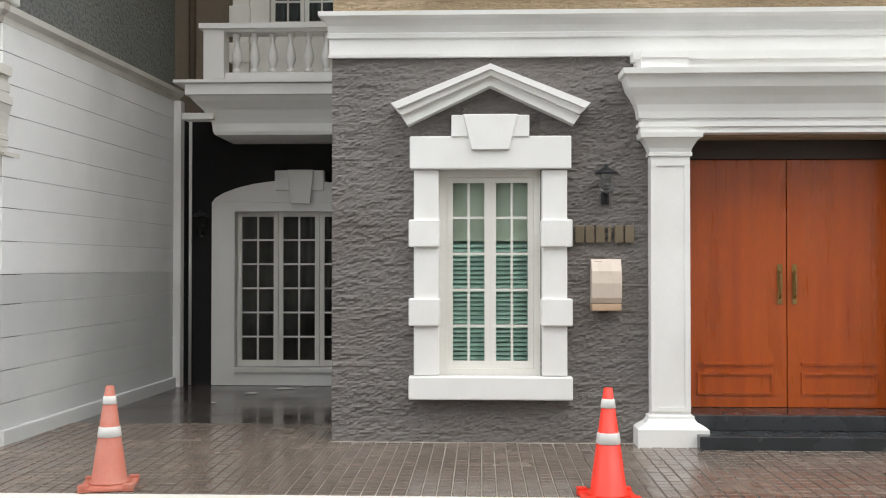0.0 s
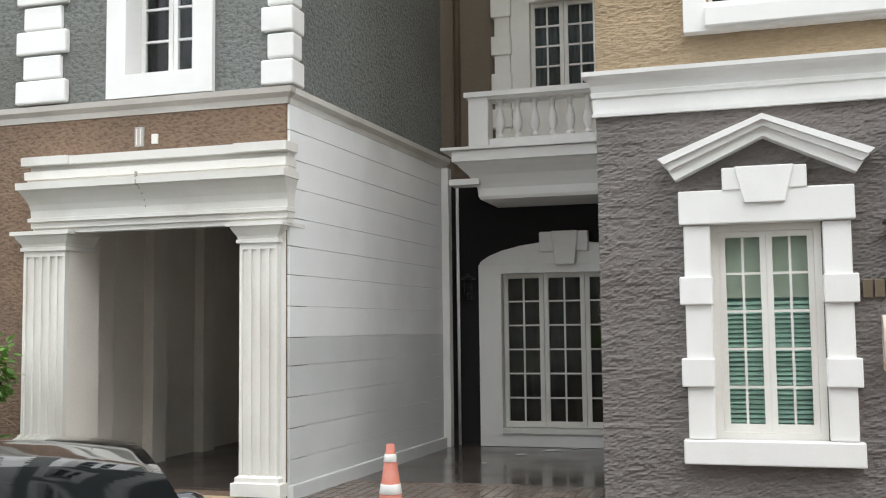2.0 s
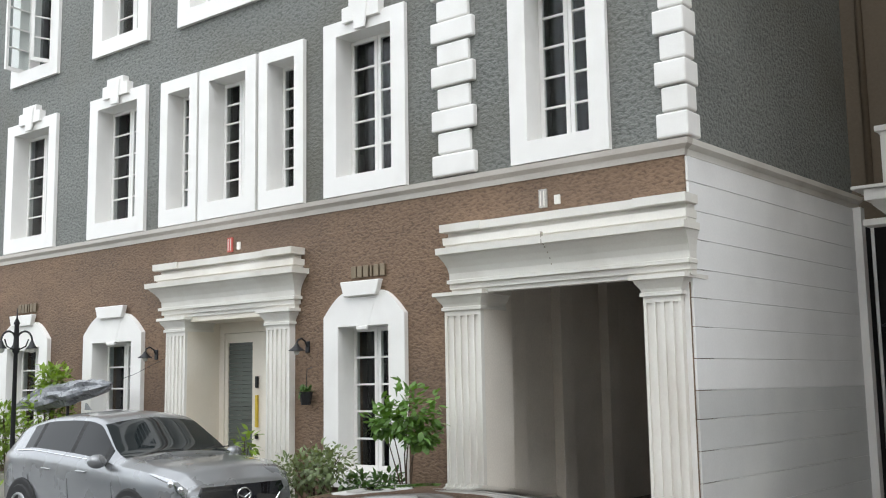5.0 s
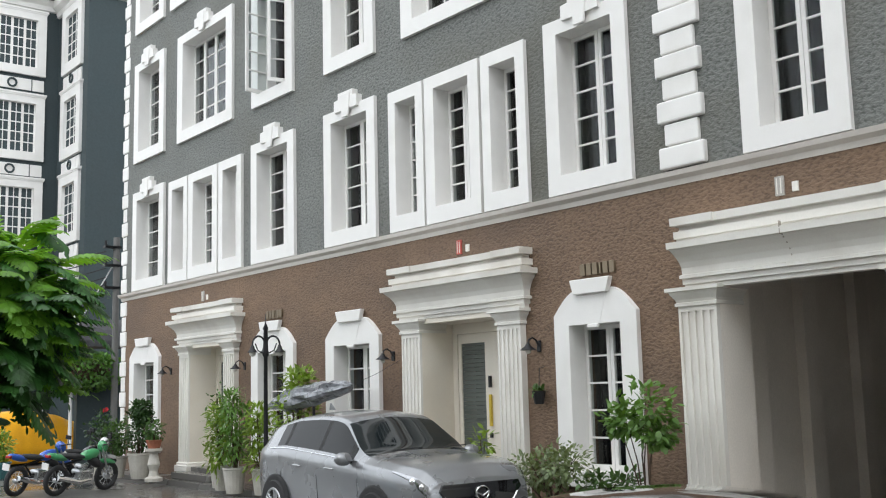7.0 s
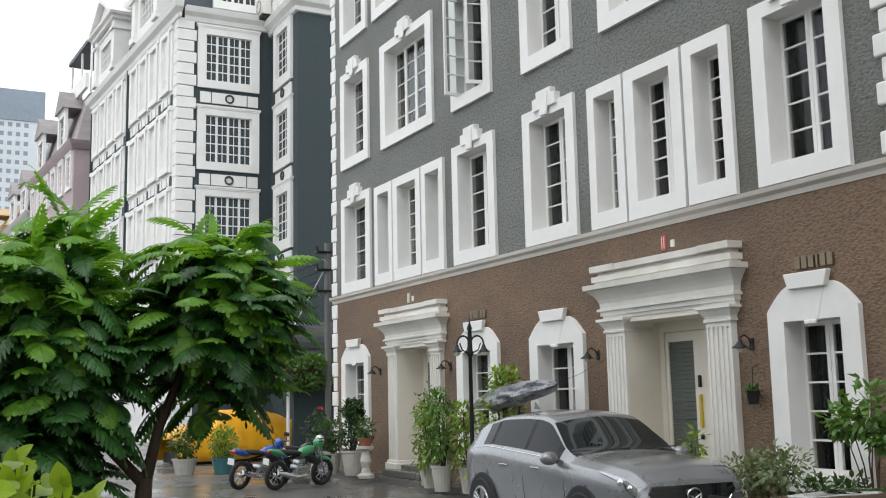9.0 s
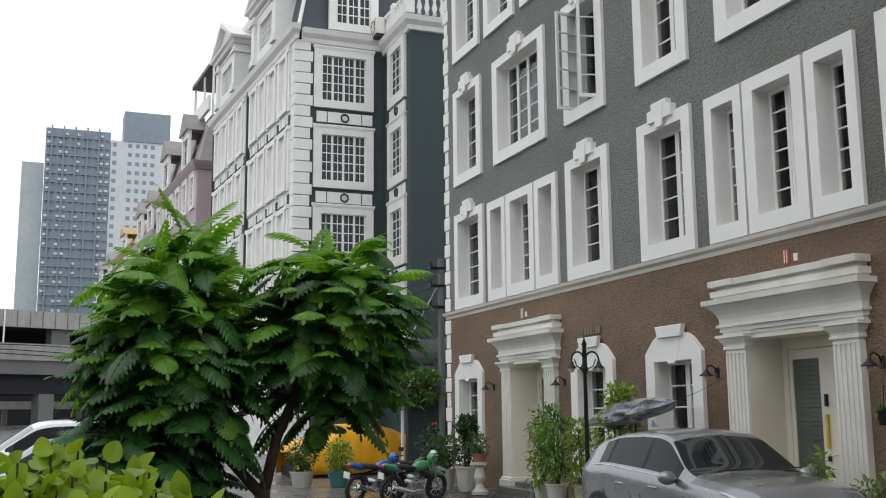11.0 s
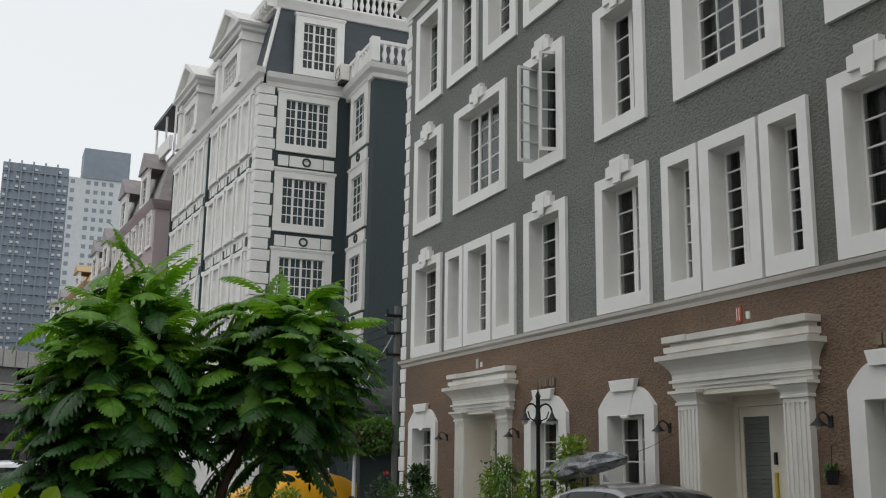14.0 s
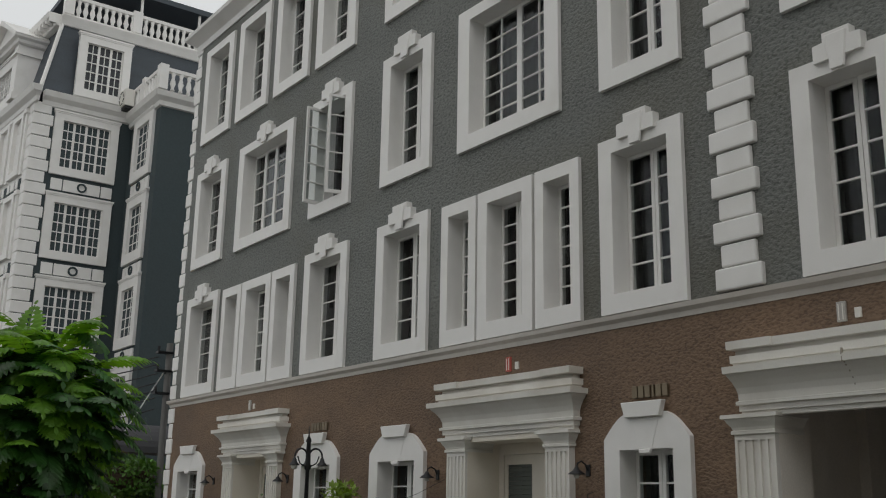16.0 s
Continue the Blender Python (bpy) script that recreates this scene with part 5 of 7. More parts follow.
def car(m, label, paint, L, W, H, kind="suv", wheel_r=0.36, trim=True):
    """A car from lofted sections: body shell, glass, lamps, wheels. Its nose points along +x."""
    root = thing("car", m, label, "car")
    hl, hw = L / 2, W / 2

    def f(x, xs, ys):
        return float(np.mean(np.interp(np.clip(x + np.linspace(-0.045, 0.045, 9), -1, 1), xs, ys)))
    if kind == "suv":
        top = ([-1, -0.97, -0.90, -0.72, -0.45, -0.2, 0.0, 0.12, 0.40, 0.47, 0.65, 0.85, 0.95, 0.985, 1.0], [0.54, 0.62, 0.74, 0.905, 0.975, 0.99, 0.985, 0.955, 0.71, 0.675, 0.66, 0.635, 0.605, 0.54, 0.48])
        belt = ([-1, -0.95, -0.5, 0.3, 0.47, 0.8, 0.95, 1.0], [0.53, 0.66, 0.685, 0.63, 0.61, 0.575, 0.53, 0.44])
        green = (-0.90, 0.45)
    else:
        top = ([-1, -0.95, -0.66, -0.60, -0.30, -0.1, 0.12, 0.40, 0.46, 0.80, 0.94, 1.0], [0.52, 0.66, 0.72, 0.75, 0.96, 1.0, 0.985, 0.72, 0.67, 0.60, 0.50, 0.36])
        belt = ([-1, -0.95, -0.6, 0.3, 0.46, 0.8, 0.95, 1.0], [0.50, 0.63, 0.68, 0.64, 0.62, 0.55, 0.46, 0.34])
        green = (-0.62, 0.44)
    us = np.concatenate([np.linspace(-1, -0.9, 9)[:-1], np.linspace(-0.9, 0.9, 91)[:-1], np.linspace(0.9, 1.0, 10)])

    def section(u):
        zt, zs = f(u, *top) * H, f(u, *belt) * H
        zs = min(zs, zt - 0.01)
        zb = 0.20 + 0.06 * abs(u) ** 4
        end = 1 - max(0, abs(u) - 0.72) ** 2 * 2.6
        ws = hw * end
        cabin = zt - zs
        wr = ws - 0.06 - max(0.42 * cabin, min(0.9 * cabin, 0.1))
        x = u * hl
        pts = [(0, zb), (ws - 0.12, zb), (ws - 0.05, zb + 0.10), (ws - 0.02, zb + 0.28), (ws, max(zb + 0.285, zs - 0.20)), (ws - 0.012, max(zb + 0.29, zs - 0.06)), (ws - 0.04, zs)]
        a, c = pts[-1], (wr, zt - min(0.07, cabin * 0.4))
        for k in (0.1, 0.35, 0.65, 0.9, 1.0):
            pts.append((a[0] + (c[0] - a[0]) * k, a[1] + (c[1] - a[1]) * k))
        for k in (0.12, 0.3, 0.6, 1.0):
            pts.append((wr * (1 - k), c[1] + (zt - c[1]) * math.sin(k * math.pi / 2)))
        return [(x, w, z) for w, z in pts]
    half = [section(u) for u in us]
    n = len(half[0])
    ring = [[(x, -w, z) for x, w, z in s] + [(x, w, z) for x, w, z in s[-2:0:-1]] for s in half]
    N = len(ring[0])
    groups = {}

    def region(u, j):
        jj = j if j < n - 1 else N - 1 - j      # mirrored index
        zt, zs = f(u, *top), f(u, *belt)
        cabin = (zt - zs) * H
        if 7 <= jj <= 9 and green[0] < u < green[1] and cabin > 0.10:
            pillars = (-0.50, -0.06, 0.30) if kind == "suv" else (-0.45, -0.03, 0.32)
            if any(abs(u - p) < 0.018 for p in pillars):
                return "pillar_trim#%d%s" % ([abs(u - p) < 0.018 for p in pillars].index(True), j < n - 1)
            if u < (0.34 if kind == "suv" else 0.36) and u > (-0.63 if kind == "suv" else -0.46):
                return "side_window_r" if j < n - 1 else "side_window_l"
        if jj >= 11:
            if 0.15 < u < 0.44:
                return "windscreen"
            if kind == "suv" and -0.96 < u < -0.78 or kind != "suv" and -0.60 < u < -0.30:
                return "rear_window"
        if kind == "suv" and u < -0.88 and jj in (4, 5) or kind != "suv" and u < -0.96 and 5 <= jj <= 6:
            return "tail_light_r" if j < n - 1 else "tail_light_l"
        if kind != "suv" and 0.74 < u < 0.955 and jj == 5:
            return "headlight_r" if j < n - 1 else "headlight_l"
        return "body"
    mats = {"body": paint, "pillar_trim": RUBBER, "side_window_r": CARGLASS, "side_window_l": CARGLASS, "windscreen": SCREENGLASS, "rear_window": CARGLASS,
            "tail_light_r": REDLENS, "tail_light_l": REDLENS, "headlight_r": CLEARLENS, "headlight_l": CLEARLENS}
    for i in range(len(us) - 1):
        for j in range(N):
            groups.setdefault(region((us[i] + us[i + 1]) / 2, j), []).append((i, j))
    for key, cells in groups.items():
        bm = bmesh.new()
        made = {}

        def vert(i, j):
            j %= N
            if (i, j) not in made:
                made[i, j] = bm.verts.new(ring[i][j])
            return made[i, j]
        for i, j in cells:
            bm.faces.new((vert(i, j), vert(i + 1, j), vert(i + 1, j + 1), vert(i, j + 1)))
        if key == "body":
            bm.faces.new([vert(0, j) for j in range(N)])
            bm.faces.new([vert(len(us) - 1, j) for j in range(N)][::-1])
        name = key.split("#")[0]
        part(name[:-2] if name[-2:] in ("_r", "_l") else name, bm, mats[name], root, smooth=True)
    if kind == "suv":
        for s in (-1, 1):
            bm = bmesh.new()
            rows = []
            for i in range(15):
                a = i / 14
                u = 0.76 + 0.225 * a
                sec = section(u)
                p4, p5, p6 = (Vector((c[0], s * c[1], c[2])) for c in sec[4:7])
                low = p6 + (p5 - p6) * (0.35 + 0.9 * a)
                if a > 0.72:
                    low = p5 + (p4 - p5) * (0.25 + 0.5 * (a - 0.72))
                rows.append([bm.verts.new(p6.lerp(low, k / 4) + Vector((0.004, s * 0.008 * math.sin(math.pi * k / 4), 0.004))) for k in range(5)])
            for a, c in zip(rows, rows[1:]):
                for k in range(4):
                    bm.faces.new((a[k], a[k + 1], c[k + 1], c[k]))
            lens = part("headlight", bm, CLEARLENS, root, smooth=True)
            for u, k, rr in ((0.90, 0.5, 0.05), (0.95, 0.6, 0.042)):
                sec = section(u)
                c = Vector((sec[5][0], s * (sec[5][1] - 0.03), sec[5][2] + 0.005))
                bm = bmesh.new()
                bmesh.ops.create_uvsphere(bm, u_segments=12, v_segments=8, radius=rr)
                ob = part("projector", bm, CHROME, lens, "chrome lamp bowl", smooth=True)
                ob.location = c
    wb = 0.595 * hl
    for u in (-wb, wb):
        for s in (-1, 1):
            bm = spin([(wheel_r + 0.075, -0.02), (wheel_r + 0.075, 0.012), (wheel_r + 0.05, 0.02)], 28)
            arch = part("wheel_arch", bm, RUBBER, root)
            arch.matrix_local = pose(u, s * (hw - 0.005), wheel_r, -90 * s, 0, 0)
            wheel(root, u, s * (hw - 0.07), wheel_r, s)
    for s in (-1, 1):
        mb = bmesh.new()
        bmesh.ops.create_uvsphere(mb, u_segments=14, v_segments=8, radius=1)
        bmesh.ops.scale(mb, vec=(0.075, 0.13, 0.085), verts=mb.verts)
        mir = part("wing_mirror", mb, paint, root, smooth=True)
        mir.matrix_local = pose(0.33 * hl, s * (hw + 0.08), H * 0.645)
        mb = bmesh.new()
        tube(mb, [(0, -s * 0.12, -0.05), (0, -s * 0.04, -0.03)], 0.02, 6)
        part("mirror_arm", mb, BLACKPAINT, mir)
        for u in (-0.30, 0.10) if kind == "suv" else (-0.28, 0.12):
            hb = bmesh.new()
            y = s * (hw + 0.004)
            tube(hb, [(u * hl - 0.1, y, H * 0.555), (u * hl - 0.07, y + s * 0.03, H * 0.56), (u * hl + 0.07, y + s * 0.03, H * 0.56), (u * hl + 0.1, y, H * 0.555)], 0.014, 6)
            part("door_handle", hb, paint, root)
        if trim and kind == "suv":
            cb = bmesh.new()
            tube(cb, [(u * hl, s * (hw * (1 - max(0, abs(u) - 0.72) ** 2 * 2.6) - 0.036), f(u, *belt) * H + 0.012) for u in np.linspace(-0.70, 0.40, 16)], 0.005, 5)
            part("window_trim", cb, CHROME, root)
        if trim:
            for u in (-0.52, -0.05, 0.42):
                lb = bmesh.new()
                tube(lb, [(u * hl, s * (hw - 0.042), 0.35), (u * hl, s * (hw - 0.019), 0.48), (u * hl - 0.02, s * (hw - 0.001), H * 0.5)], 0.005, 4)
                part("door_seam", lb, BLACKPAINT, root)
            part("sill_cladding", box(-0.42 * hl, 0.42 * hl, min(s * (hw - 0.05), s * (hw + 0.012)), max(s * (hw - 0.05), s * (hw + 0.012)), 0.2, 0.34, 0.01), RUBBER, root)
    if kind == "suv":
        gb = bmesh.new()
        pts = [(-0.56, 0.80), (0.56, 0.80), (0.60, 0.72), (0.44, 0.54), (-0.44, 0.54), (-0.60, 0.72)]
        extrude_xz(gb, [(a, z + 0.02) for a, z in pts], -0.03, 0.05)
        g = part("grille", gb, BLACKPAINT, root)
        g.matrix_local = pose(hl + 0.005, 0, 0, 0, 0, 90)
        eb = bmesh.new()
        tube(eb, [(0.095 * math.cos(2 * math.pi * k / 20), -0.045, 0.70 + 0.075 * math.sin(2 * math.pi * k / 20)) for k in range(21)], 0.011, 6)
        tube(eb, [(-0.09, -0.045, 0.71), (-0.03, -0.048, 0.68), (0.0, -0.05, 0.665), (0.03, -0.048, 0.68), (0.09, -0.045, 0.71)], 0.011, 6)
        part("emblem", eb, CHROME, g, "round chrome emblem")
        cb = bmesh.new()
        tube(cb, [(-0.54, -0.03, 0.68), (-0.44, -0.04, 0.56), (0.44, -0.04, 0.56), (0.54, -0.03, 0.68)], 0.010, 6)
        part("grille_trim", cb, CHROME, g)
        fb = bmesh.new()
        extrude_xz(fb, [(0, H * 0.985), (0.16, H * 0.985), (0.02, H * 1.045)], -0.012, 0.012)
        fin = part("roof_fin", fb, paint, root)
        fin.matrix_local = pose(-0.62 * hl, 0, 0)
    part("number_plate", box(hl + 0.0, hl + 0.02, -0.22, 0.22, 0.36, 0.46, 0.005), WHITE, root, "white plate")
    for s in (-0.45, 0.25):
        wb2 = bmesh.new()
        tube(wb2, [(0.455 * hl, s, H * 0.692), (0.44 * hl, s + 0.25, H * 0.70), (0.43 * hl, s + 0.5, H * 0.702)], 0.008, 5)
        part("wiper", wb2, RUBBER, root)
    root.scale = (UN, UN, UN)
    return root


car(pose(-10.42, 7.28, -0.10, 0, 0, -3.5), "grey metallic crossover car parked before the terrace", SILVER, 4.48, 1.84, 1.68, "suv", 0.36)
car(pose(-2.91, 3.52, -0.10, 0, 0, 129.6), "glossy black saloon car parked in the street", BLACKPAINT, 4.6, 1.86, 1.45, "saloon", 0.32)
car(pose(-18.8, 0.12, -0.10, 0, 0, -84), "white car parked beyond the street tree", WHITEPAINT, 4.7, 1.85, 1.85, "suv", 0.36)
car(pose(-22.6, -2.6, -0.10, 0, 0, -80), "white car parked further down the street", WHITEPAINT, 4.6, 1.8, 1.6, "suv", 0.34)
car(pose(-15.5, 0.25, -0.10, 0, 0, -91), "pale blue car standing behind the street tree", PALEBLUE, 4.4, 1.75, 1.56, "saloon", 0.33)

# ---- covered car ----
YELLOW = material("yellow_tarpaulin", (0.86, 0.42, 0.01), 0.45, vary=0.1, scale=1.5, grain=30, bump=0.25, dist=0.01)
cov = thing("covered_car", pose(-28.6, 8.3, -0.10, 0, 0, 100), "car under a bright yellow tarpaulin cover", "car cover")
verts, faces = [], []
NU, NV = 60, 44
for i in range(NU + 1):
    for k in range(NV + 1):
        u, a = -1 + 2 * i / NU, math.pi * k / NV
        prof = float(np.interp(u, [-1, -0.92, -0.6, -0.35, 0.1, 0.4, 0.85, 1], [0.6, 0.85, 1.0, 1.32, 1.36, 1.25, 0.9, 0.55]))
        w = 0.88 * (1 - max(0, abs(u) - 0.75) ** 2 * 4)
        s, c = math.sin(a), math.cos(a)
        z = prof * s ** 0.45
        y = w * (abs(c) ** 0.6) * (1 if c > 0 else -1)
        fold = 0.012 * math.sin(u * 23 + 5 * c) * (1 - s) + 0.03 * noise.noise(Vector((u * 9, c * 5, 1)))
        low = 0.10 * noise.noise(Vector((u * 16, c * 4, 7))) if s < 0.2 else 0
        verts.append((u * 2.1, y + fold * (1 if c > 0 else -1), max(0.08, z + fold + low + 0.06)))
for i in range(NU):
    for k in range(NV):
        o = i * (NV + 1) + k
        faces.append((o, o + 1, o + NV + 2, o + NV + 1))
me = bpy.data.meshes.new("cover")
me.from_pydata(verts, [], faces)
me.materials.append(YELLOW)
for p in me.polygons:
    p.use_smooth = True
cl = new("cover", me)
cl.parent = cov
cl.modifiers.new("cloth", "SOLIDIFY").thickness = 0.01
bm = bmesh.new()
bx(bm, -1.9, 1.9, -0.72, 0.72, 0.02, 0.3)
part("shaded_underbody", bm, RUBBER, cov)

# ---- traffic cones ----
ORANGE = material("orange_cone_plastic", (0.86, 0.04, 0.018), 0.4, vary=0.06, scale=5, grain=60, bump=0.05)
FADED = material("faded_cone_plastic", (0.50, 0.15, 0.10), 0.55, vary=0.12, scale=6, grain=60, bump=0.1, stain=(0.42, 0.25, 0.2), stain_scale=6, stain_amount=0.5)
REFLECT = material("reflective_white_band", (0.75, 0.73, 0.7), 0.35, vary=0.08, grain=200, bump=0.05)


def cone(m, mat, label, h):
    root = thing("traffic_cone", m, label, "traffic cone", "cones before the houses")
    b = box(-0.19, 0.19, -0.19, 0.19, 0, 0.035, 0.012)
    for k in range(4):
        bx(b, *(sorted((0.12 * (1 if k % 2 else -1), 0.19 * (1 if k % 2 else -1)))), *(sorted((0.12 * (1 if k < 2 else -1), 0.19 * (1 if k < 2 else -1)))), 0.002, 0.05)
    part("base", b, mat, root)
    r = lambda z: 0.135 - 0.105 * z / h
    part("body", spin([(0.15, 0.036), (0.14, 0.05), (r(0.06), 0.06), (r(h), h - 0.004), (r(h) - 0.008, h)], 24), mat, root, smooth=True)
    for z0, z1 in ((0.50, 0.60), (0.82, 0.90)):
        part("band", spin([(r(z0 * h) + 0.002, z0 * h), (r(z0 * h) + 0.004, z0 * h + 0.002), (r(z1 * h) + 0.004, z1 * h - 0.002), (r(z1 * h) + 0.002, z1 * h)], 24), REFLECT, root, "white reflective band", smooth=True)
    return root


cone(pose(-2.56, 7.42, 0.002, 0, 0, 12), FADED, "faded salmon traffic cone with two white bands", 0.735)
cone(pose(1.02, 7.19, -0.004, 0, 0, 5), ORANGE, "bright orange traffic cone with two white bands", 0.77)

# ---- motorbikes ----
BLUEP = car_paint("blue_bike_plastic", (0.02, 0.09, 0.42), 0.1)
GREENP = car_paint("green_bike_plastic", (0.05, 0.30, 0.11), 0.1)
WHITEP = car_paint("white_bike_plastic", (0.7, 0.7, 0.7), 0.1)


def motorbike(m, label, colour, tank):
    root = thing("motorbike", m, label, "motorbike", "parked motorbikes")
    for x in (-0.62, 0.66):
        bm = bmesh.new()
        tube(bm, [(0.255 * math.cos(2 * math.pi * k / 24), 0, 0.255 * math.sin(2 * math.pi * k / 24)) for k in range(25)], 0.052, 8)
        w = part("wheel", bm, RUBBER, root, smooth=True)
        w.matrix_local = pose(x, 0, 0.31)
        bm = bmesh.new()
        for k in range(10):
            a = k * math.pi / 5
            tube(bm, [(0, 0.02 * (-1) ** k, 0), (0.22 * math.cos(a), 0, 0.22 * math.sin(a))], 0.006, 4)
        tube(bm, [(0, -0.06, 0), (0, 0.06, 0)], 0.05, 10)
        part("spokes", bm, ALLOY, w)
    bm = bmesh.new()
    for y in (-0.07, 0.07):
        tube(bm, [(0.66, y, 0.31), (0.46, y, 0.78), (0.40, y, 0.95)], 0.022, 6)
    part("fork", bm, ALLOY, root)
    bm = bmesh.new()
    tube(bm, [(0.40, -0.33, 1.03), (0.42, -0.2, 1.0), (0.40, 0, 0.95), (0.42, 0.2, 1.0), (0.40, 0.33, 1.03)], 0.014, 6)
    part("handlebar", bm, BLACK_IRON, root)
    bm = bmesh.new()
    tube(bm, [(0.40, 0, 0.85), (0.1, 0, 0.45), (-0.25, 0, 0.40), (-0.45, 0, 0.62), (0.35, 0, 0.75)], 0.028, 6)
    tube(bm, [(-0.25, 0.06, 0.38), (-0.62, 0.07, 0.31)], 0.025, 6)
    tube(bm, [(-0.25, -0.06, 0.38), (-0.62, -0.07, 0.31)], 0.025, 6)
    part("frame", bm, BLACK_IRON, root)
    part("engine", box(-0.18, 0.18, -0.13, 0.13, 0.25, 0.5, 0.04), ALLOY, root)
    bm = bmesh.new()
    tube(bm, [(0.1, -0.15, 0.3), (-0.2, -0.17, 0.28), (-0.75, -0.18, 0.40)], 0.035, 8, 0.055)
    part("exhaust", bm, CHROME, root)

    def lump(name, sx, sy, sz, m2, mat):
        b = bmesh.new()
        bmesh.ops.create_uvsphere(b, u_segments=16, v_segments=10, radius=1)
        bmesh.ops.scale(b, vec=(sx, sy, sz), verts=b.verts)
        o = part(name, b, mat, root, smooth=True)
        o.matrix_local = m2
    lump("tank", 0.25, 0.11, 0.11, pose(0.15, 0, 0.78, 0, -10, 0), tank)
    lump("seat", 0.36, 0.12, 0.06, pose(-0.30, 0, 0.77, 0, 6, 0), RUBBER)
    lump("tail_cowl", 0.26, 0.10, 0.07, pose(-0.66, 0, 0.78, 0, 14, 0), colour)
    lump("front_mudguard", 0.22, 0.06, 0.06, pose(0.66, 0, 0.60, 0, 12, 0), colour)
    lump("side_cowl", 0.20, 0.13, 0.09, pose(0.28, 0, 0.62, 0, 35, 0), RUBBER)
    lump("headlamp_cowl", 0.10, 0.12, 0.13, pose(0.47, 0, 0.92, 0, -15, 0), colour)
    lump("headlamp", 0.08, 0.09, 0.09, pose(0.50, 0, 0.88), CLEARLENS)
    part("tail_light", box(-0.93, -0.86, -0.06, 0.06, 0.78, 0.84, 0.015), REDLENS, root)
    part("number_plate", box(-0.94, -0.925, -0.09, 0.09, 0.55, 0.68), WHITE, root, "pale plate")
    for y in (-0.26, 0.26):
        bm = bmesh.new()
        tube(bm, [(0.4, y, 1.0), (0.36, y * 1.15, 1.16)], 0.007, 5)
        bx(bm, 0.33, 0.36, y * 1.15 - 0.06, y * 1.15 + 0.06, 1.13, 1.21)
        part("mirror", bm, BLACK_IRON, root)
    bm = bmesh.new()
    tube(bm, [(-0.1, 0.12, 0.3), (-0.16, 0.30, 0.0)], 0.014, 5)
    part("side_stand", bm, BLACK_IRON, root)
    root.scale = (UN, UN, UN)
    return root


motorbike(pose(-19.0, 6.65, -0.10, 8, 0, 112), "green and black trail motorbike leaning on its stand", GREENP, GREENP)
motorbike(pose(-19.6, 6.1, -0.10, 8, 0, 118), "blue and black motorbike leaning on its stand", BLUEP, BLUEP)
motorbike(pose(-20.4, 7.2, -0.10, 8, 0, 108), "white and black motorbike behind the others", WHITEP, BLACKPAINT)

# ---- street lamps and wall lamps ----
LAMPGLASS = material("frosted_lamp_glass", (0.55, 0.55, 0.5), 0.3, vary=0.1, bump=0.0)


def street_lamp(m, h, label, group=""):
    """A cast post with three drooping bell lamps and a spike."""
    root = thing("street_lamp", m, label, "street lamp", group)
    part("post", spin([(0.11, 0), (0.11, 0.12), (0.07, 0.2), (0.045, 0.5), (0.035, 0.6), (0.028, h - 0.5), (0.05, h - 0.47), (0.04, h - 0.4), (0.03, h - 0.1), (0.045, h - 0.08), (0.012, h), (0.004, h + 0.14)], 14), BLACK_IRON, root, smooth=True)
    for k in range(3):
        a = 0.6 + k * 2 * math.pi / 3
        c, s = math.cos(a), math.sin(a)
        bm = bmesh.new()
        pts = []
        for i in range(15):
            q = math.pi * i / 14
            r = 0.12 - 0.11 * math.cos(q)
            pts.append((r * c, r * s, h - 0.32 + 0.13 * math.sin(q)))
        tube(bm, pts, 0.015, 6)
        tube(bm, [(0.03 * c, 0.03 * s, h - 0.45), (0.14 * c, 0.14 * s, h - 0.40), (0.18 * c, 0.18 * s, h - 0.30)], 0.01, 6)
        part("arm", bm, BLACK_IRON, root)
        b = spin([(0.02, 0.0), (0.035, -0.03), (0.05, -0.08), (0.095, -0.13), (0.10, -0.14), (0.02, -0.14)], 14)
        bell = part("bell_shade", b, BLACK_IRON, root, smooth=True)
        bell.matrix_local = pose(0.23 * c, 0.23 * s, h - 0.32) @ Matrix.Scale(0.8, 4)
        bm = bmesh.new()
        bmesh.ops.create_uvsphere(bm, u_segments=12, v_segments=8, radius=0.06)
        g = part("globe", bm, LAMPGLASS, bell, smooth=True)
        g.location = (0, 0, -0.16)
    return root


street_lamp(pose(-13.65, 7.5, -0.10), 2.75, "black cast-iron street lamp with three drooping bell lamps", "street lamps")
street_lamp(pose(-13.5, -0.68, -0.10), 2.72, "black cast-iron street lamp beside the far road", "street lamps")


def barn_lamp(m):
    """A gooseneck wall lamp with a shallow shade."""
    root = thing("wall_lamp", m, "black gooseneck wall lamp on the brown stucco", "wall lamp", "gooseneck lamps")
    part("back_plate", box(-0.05, 0.05, -0.03, 0, -0.10, 0.10, 0.01), BLACK_IRON, root)
    bm = bmesh.new()
    tube(bm, [(0, -0.03, 0.0), (0, -0.08, 0.10), (0, -0.17, 0.15), (0, -0.26, 0.11), (0, -0.28, 0.03)], 0.016, 8)
    part("arm", bm, BLACK_IRON, root)
    s = part("shade", spin([(0.025, 0.06), (0.04, 0.03), (0.06, 0.0), (0.14, -0.06), (0.145, -0.07), (0.05, -0.06)], 18), BLACK_IRON, root, smooth=True)
    s.location = (0, -0.28, 0.0)
    bm = bmesh.new()
    bmesh.ops.create_uvsphere(bm, u_segments=12, v_segments=8, radius=0.05)
    g = part("globe", bm, LAMPGLASS, s, smooth=True)
    g.location = (0, 0, -0.09)
    root.scale = (0.72, 0.72, 0.72)
    return root


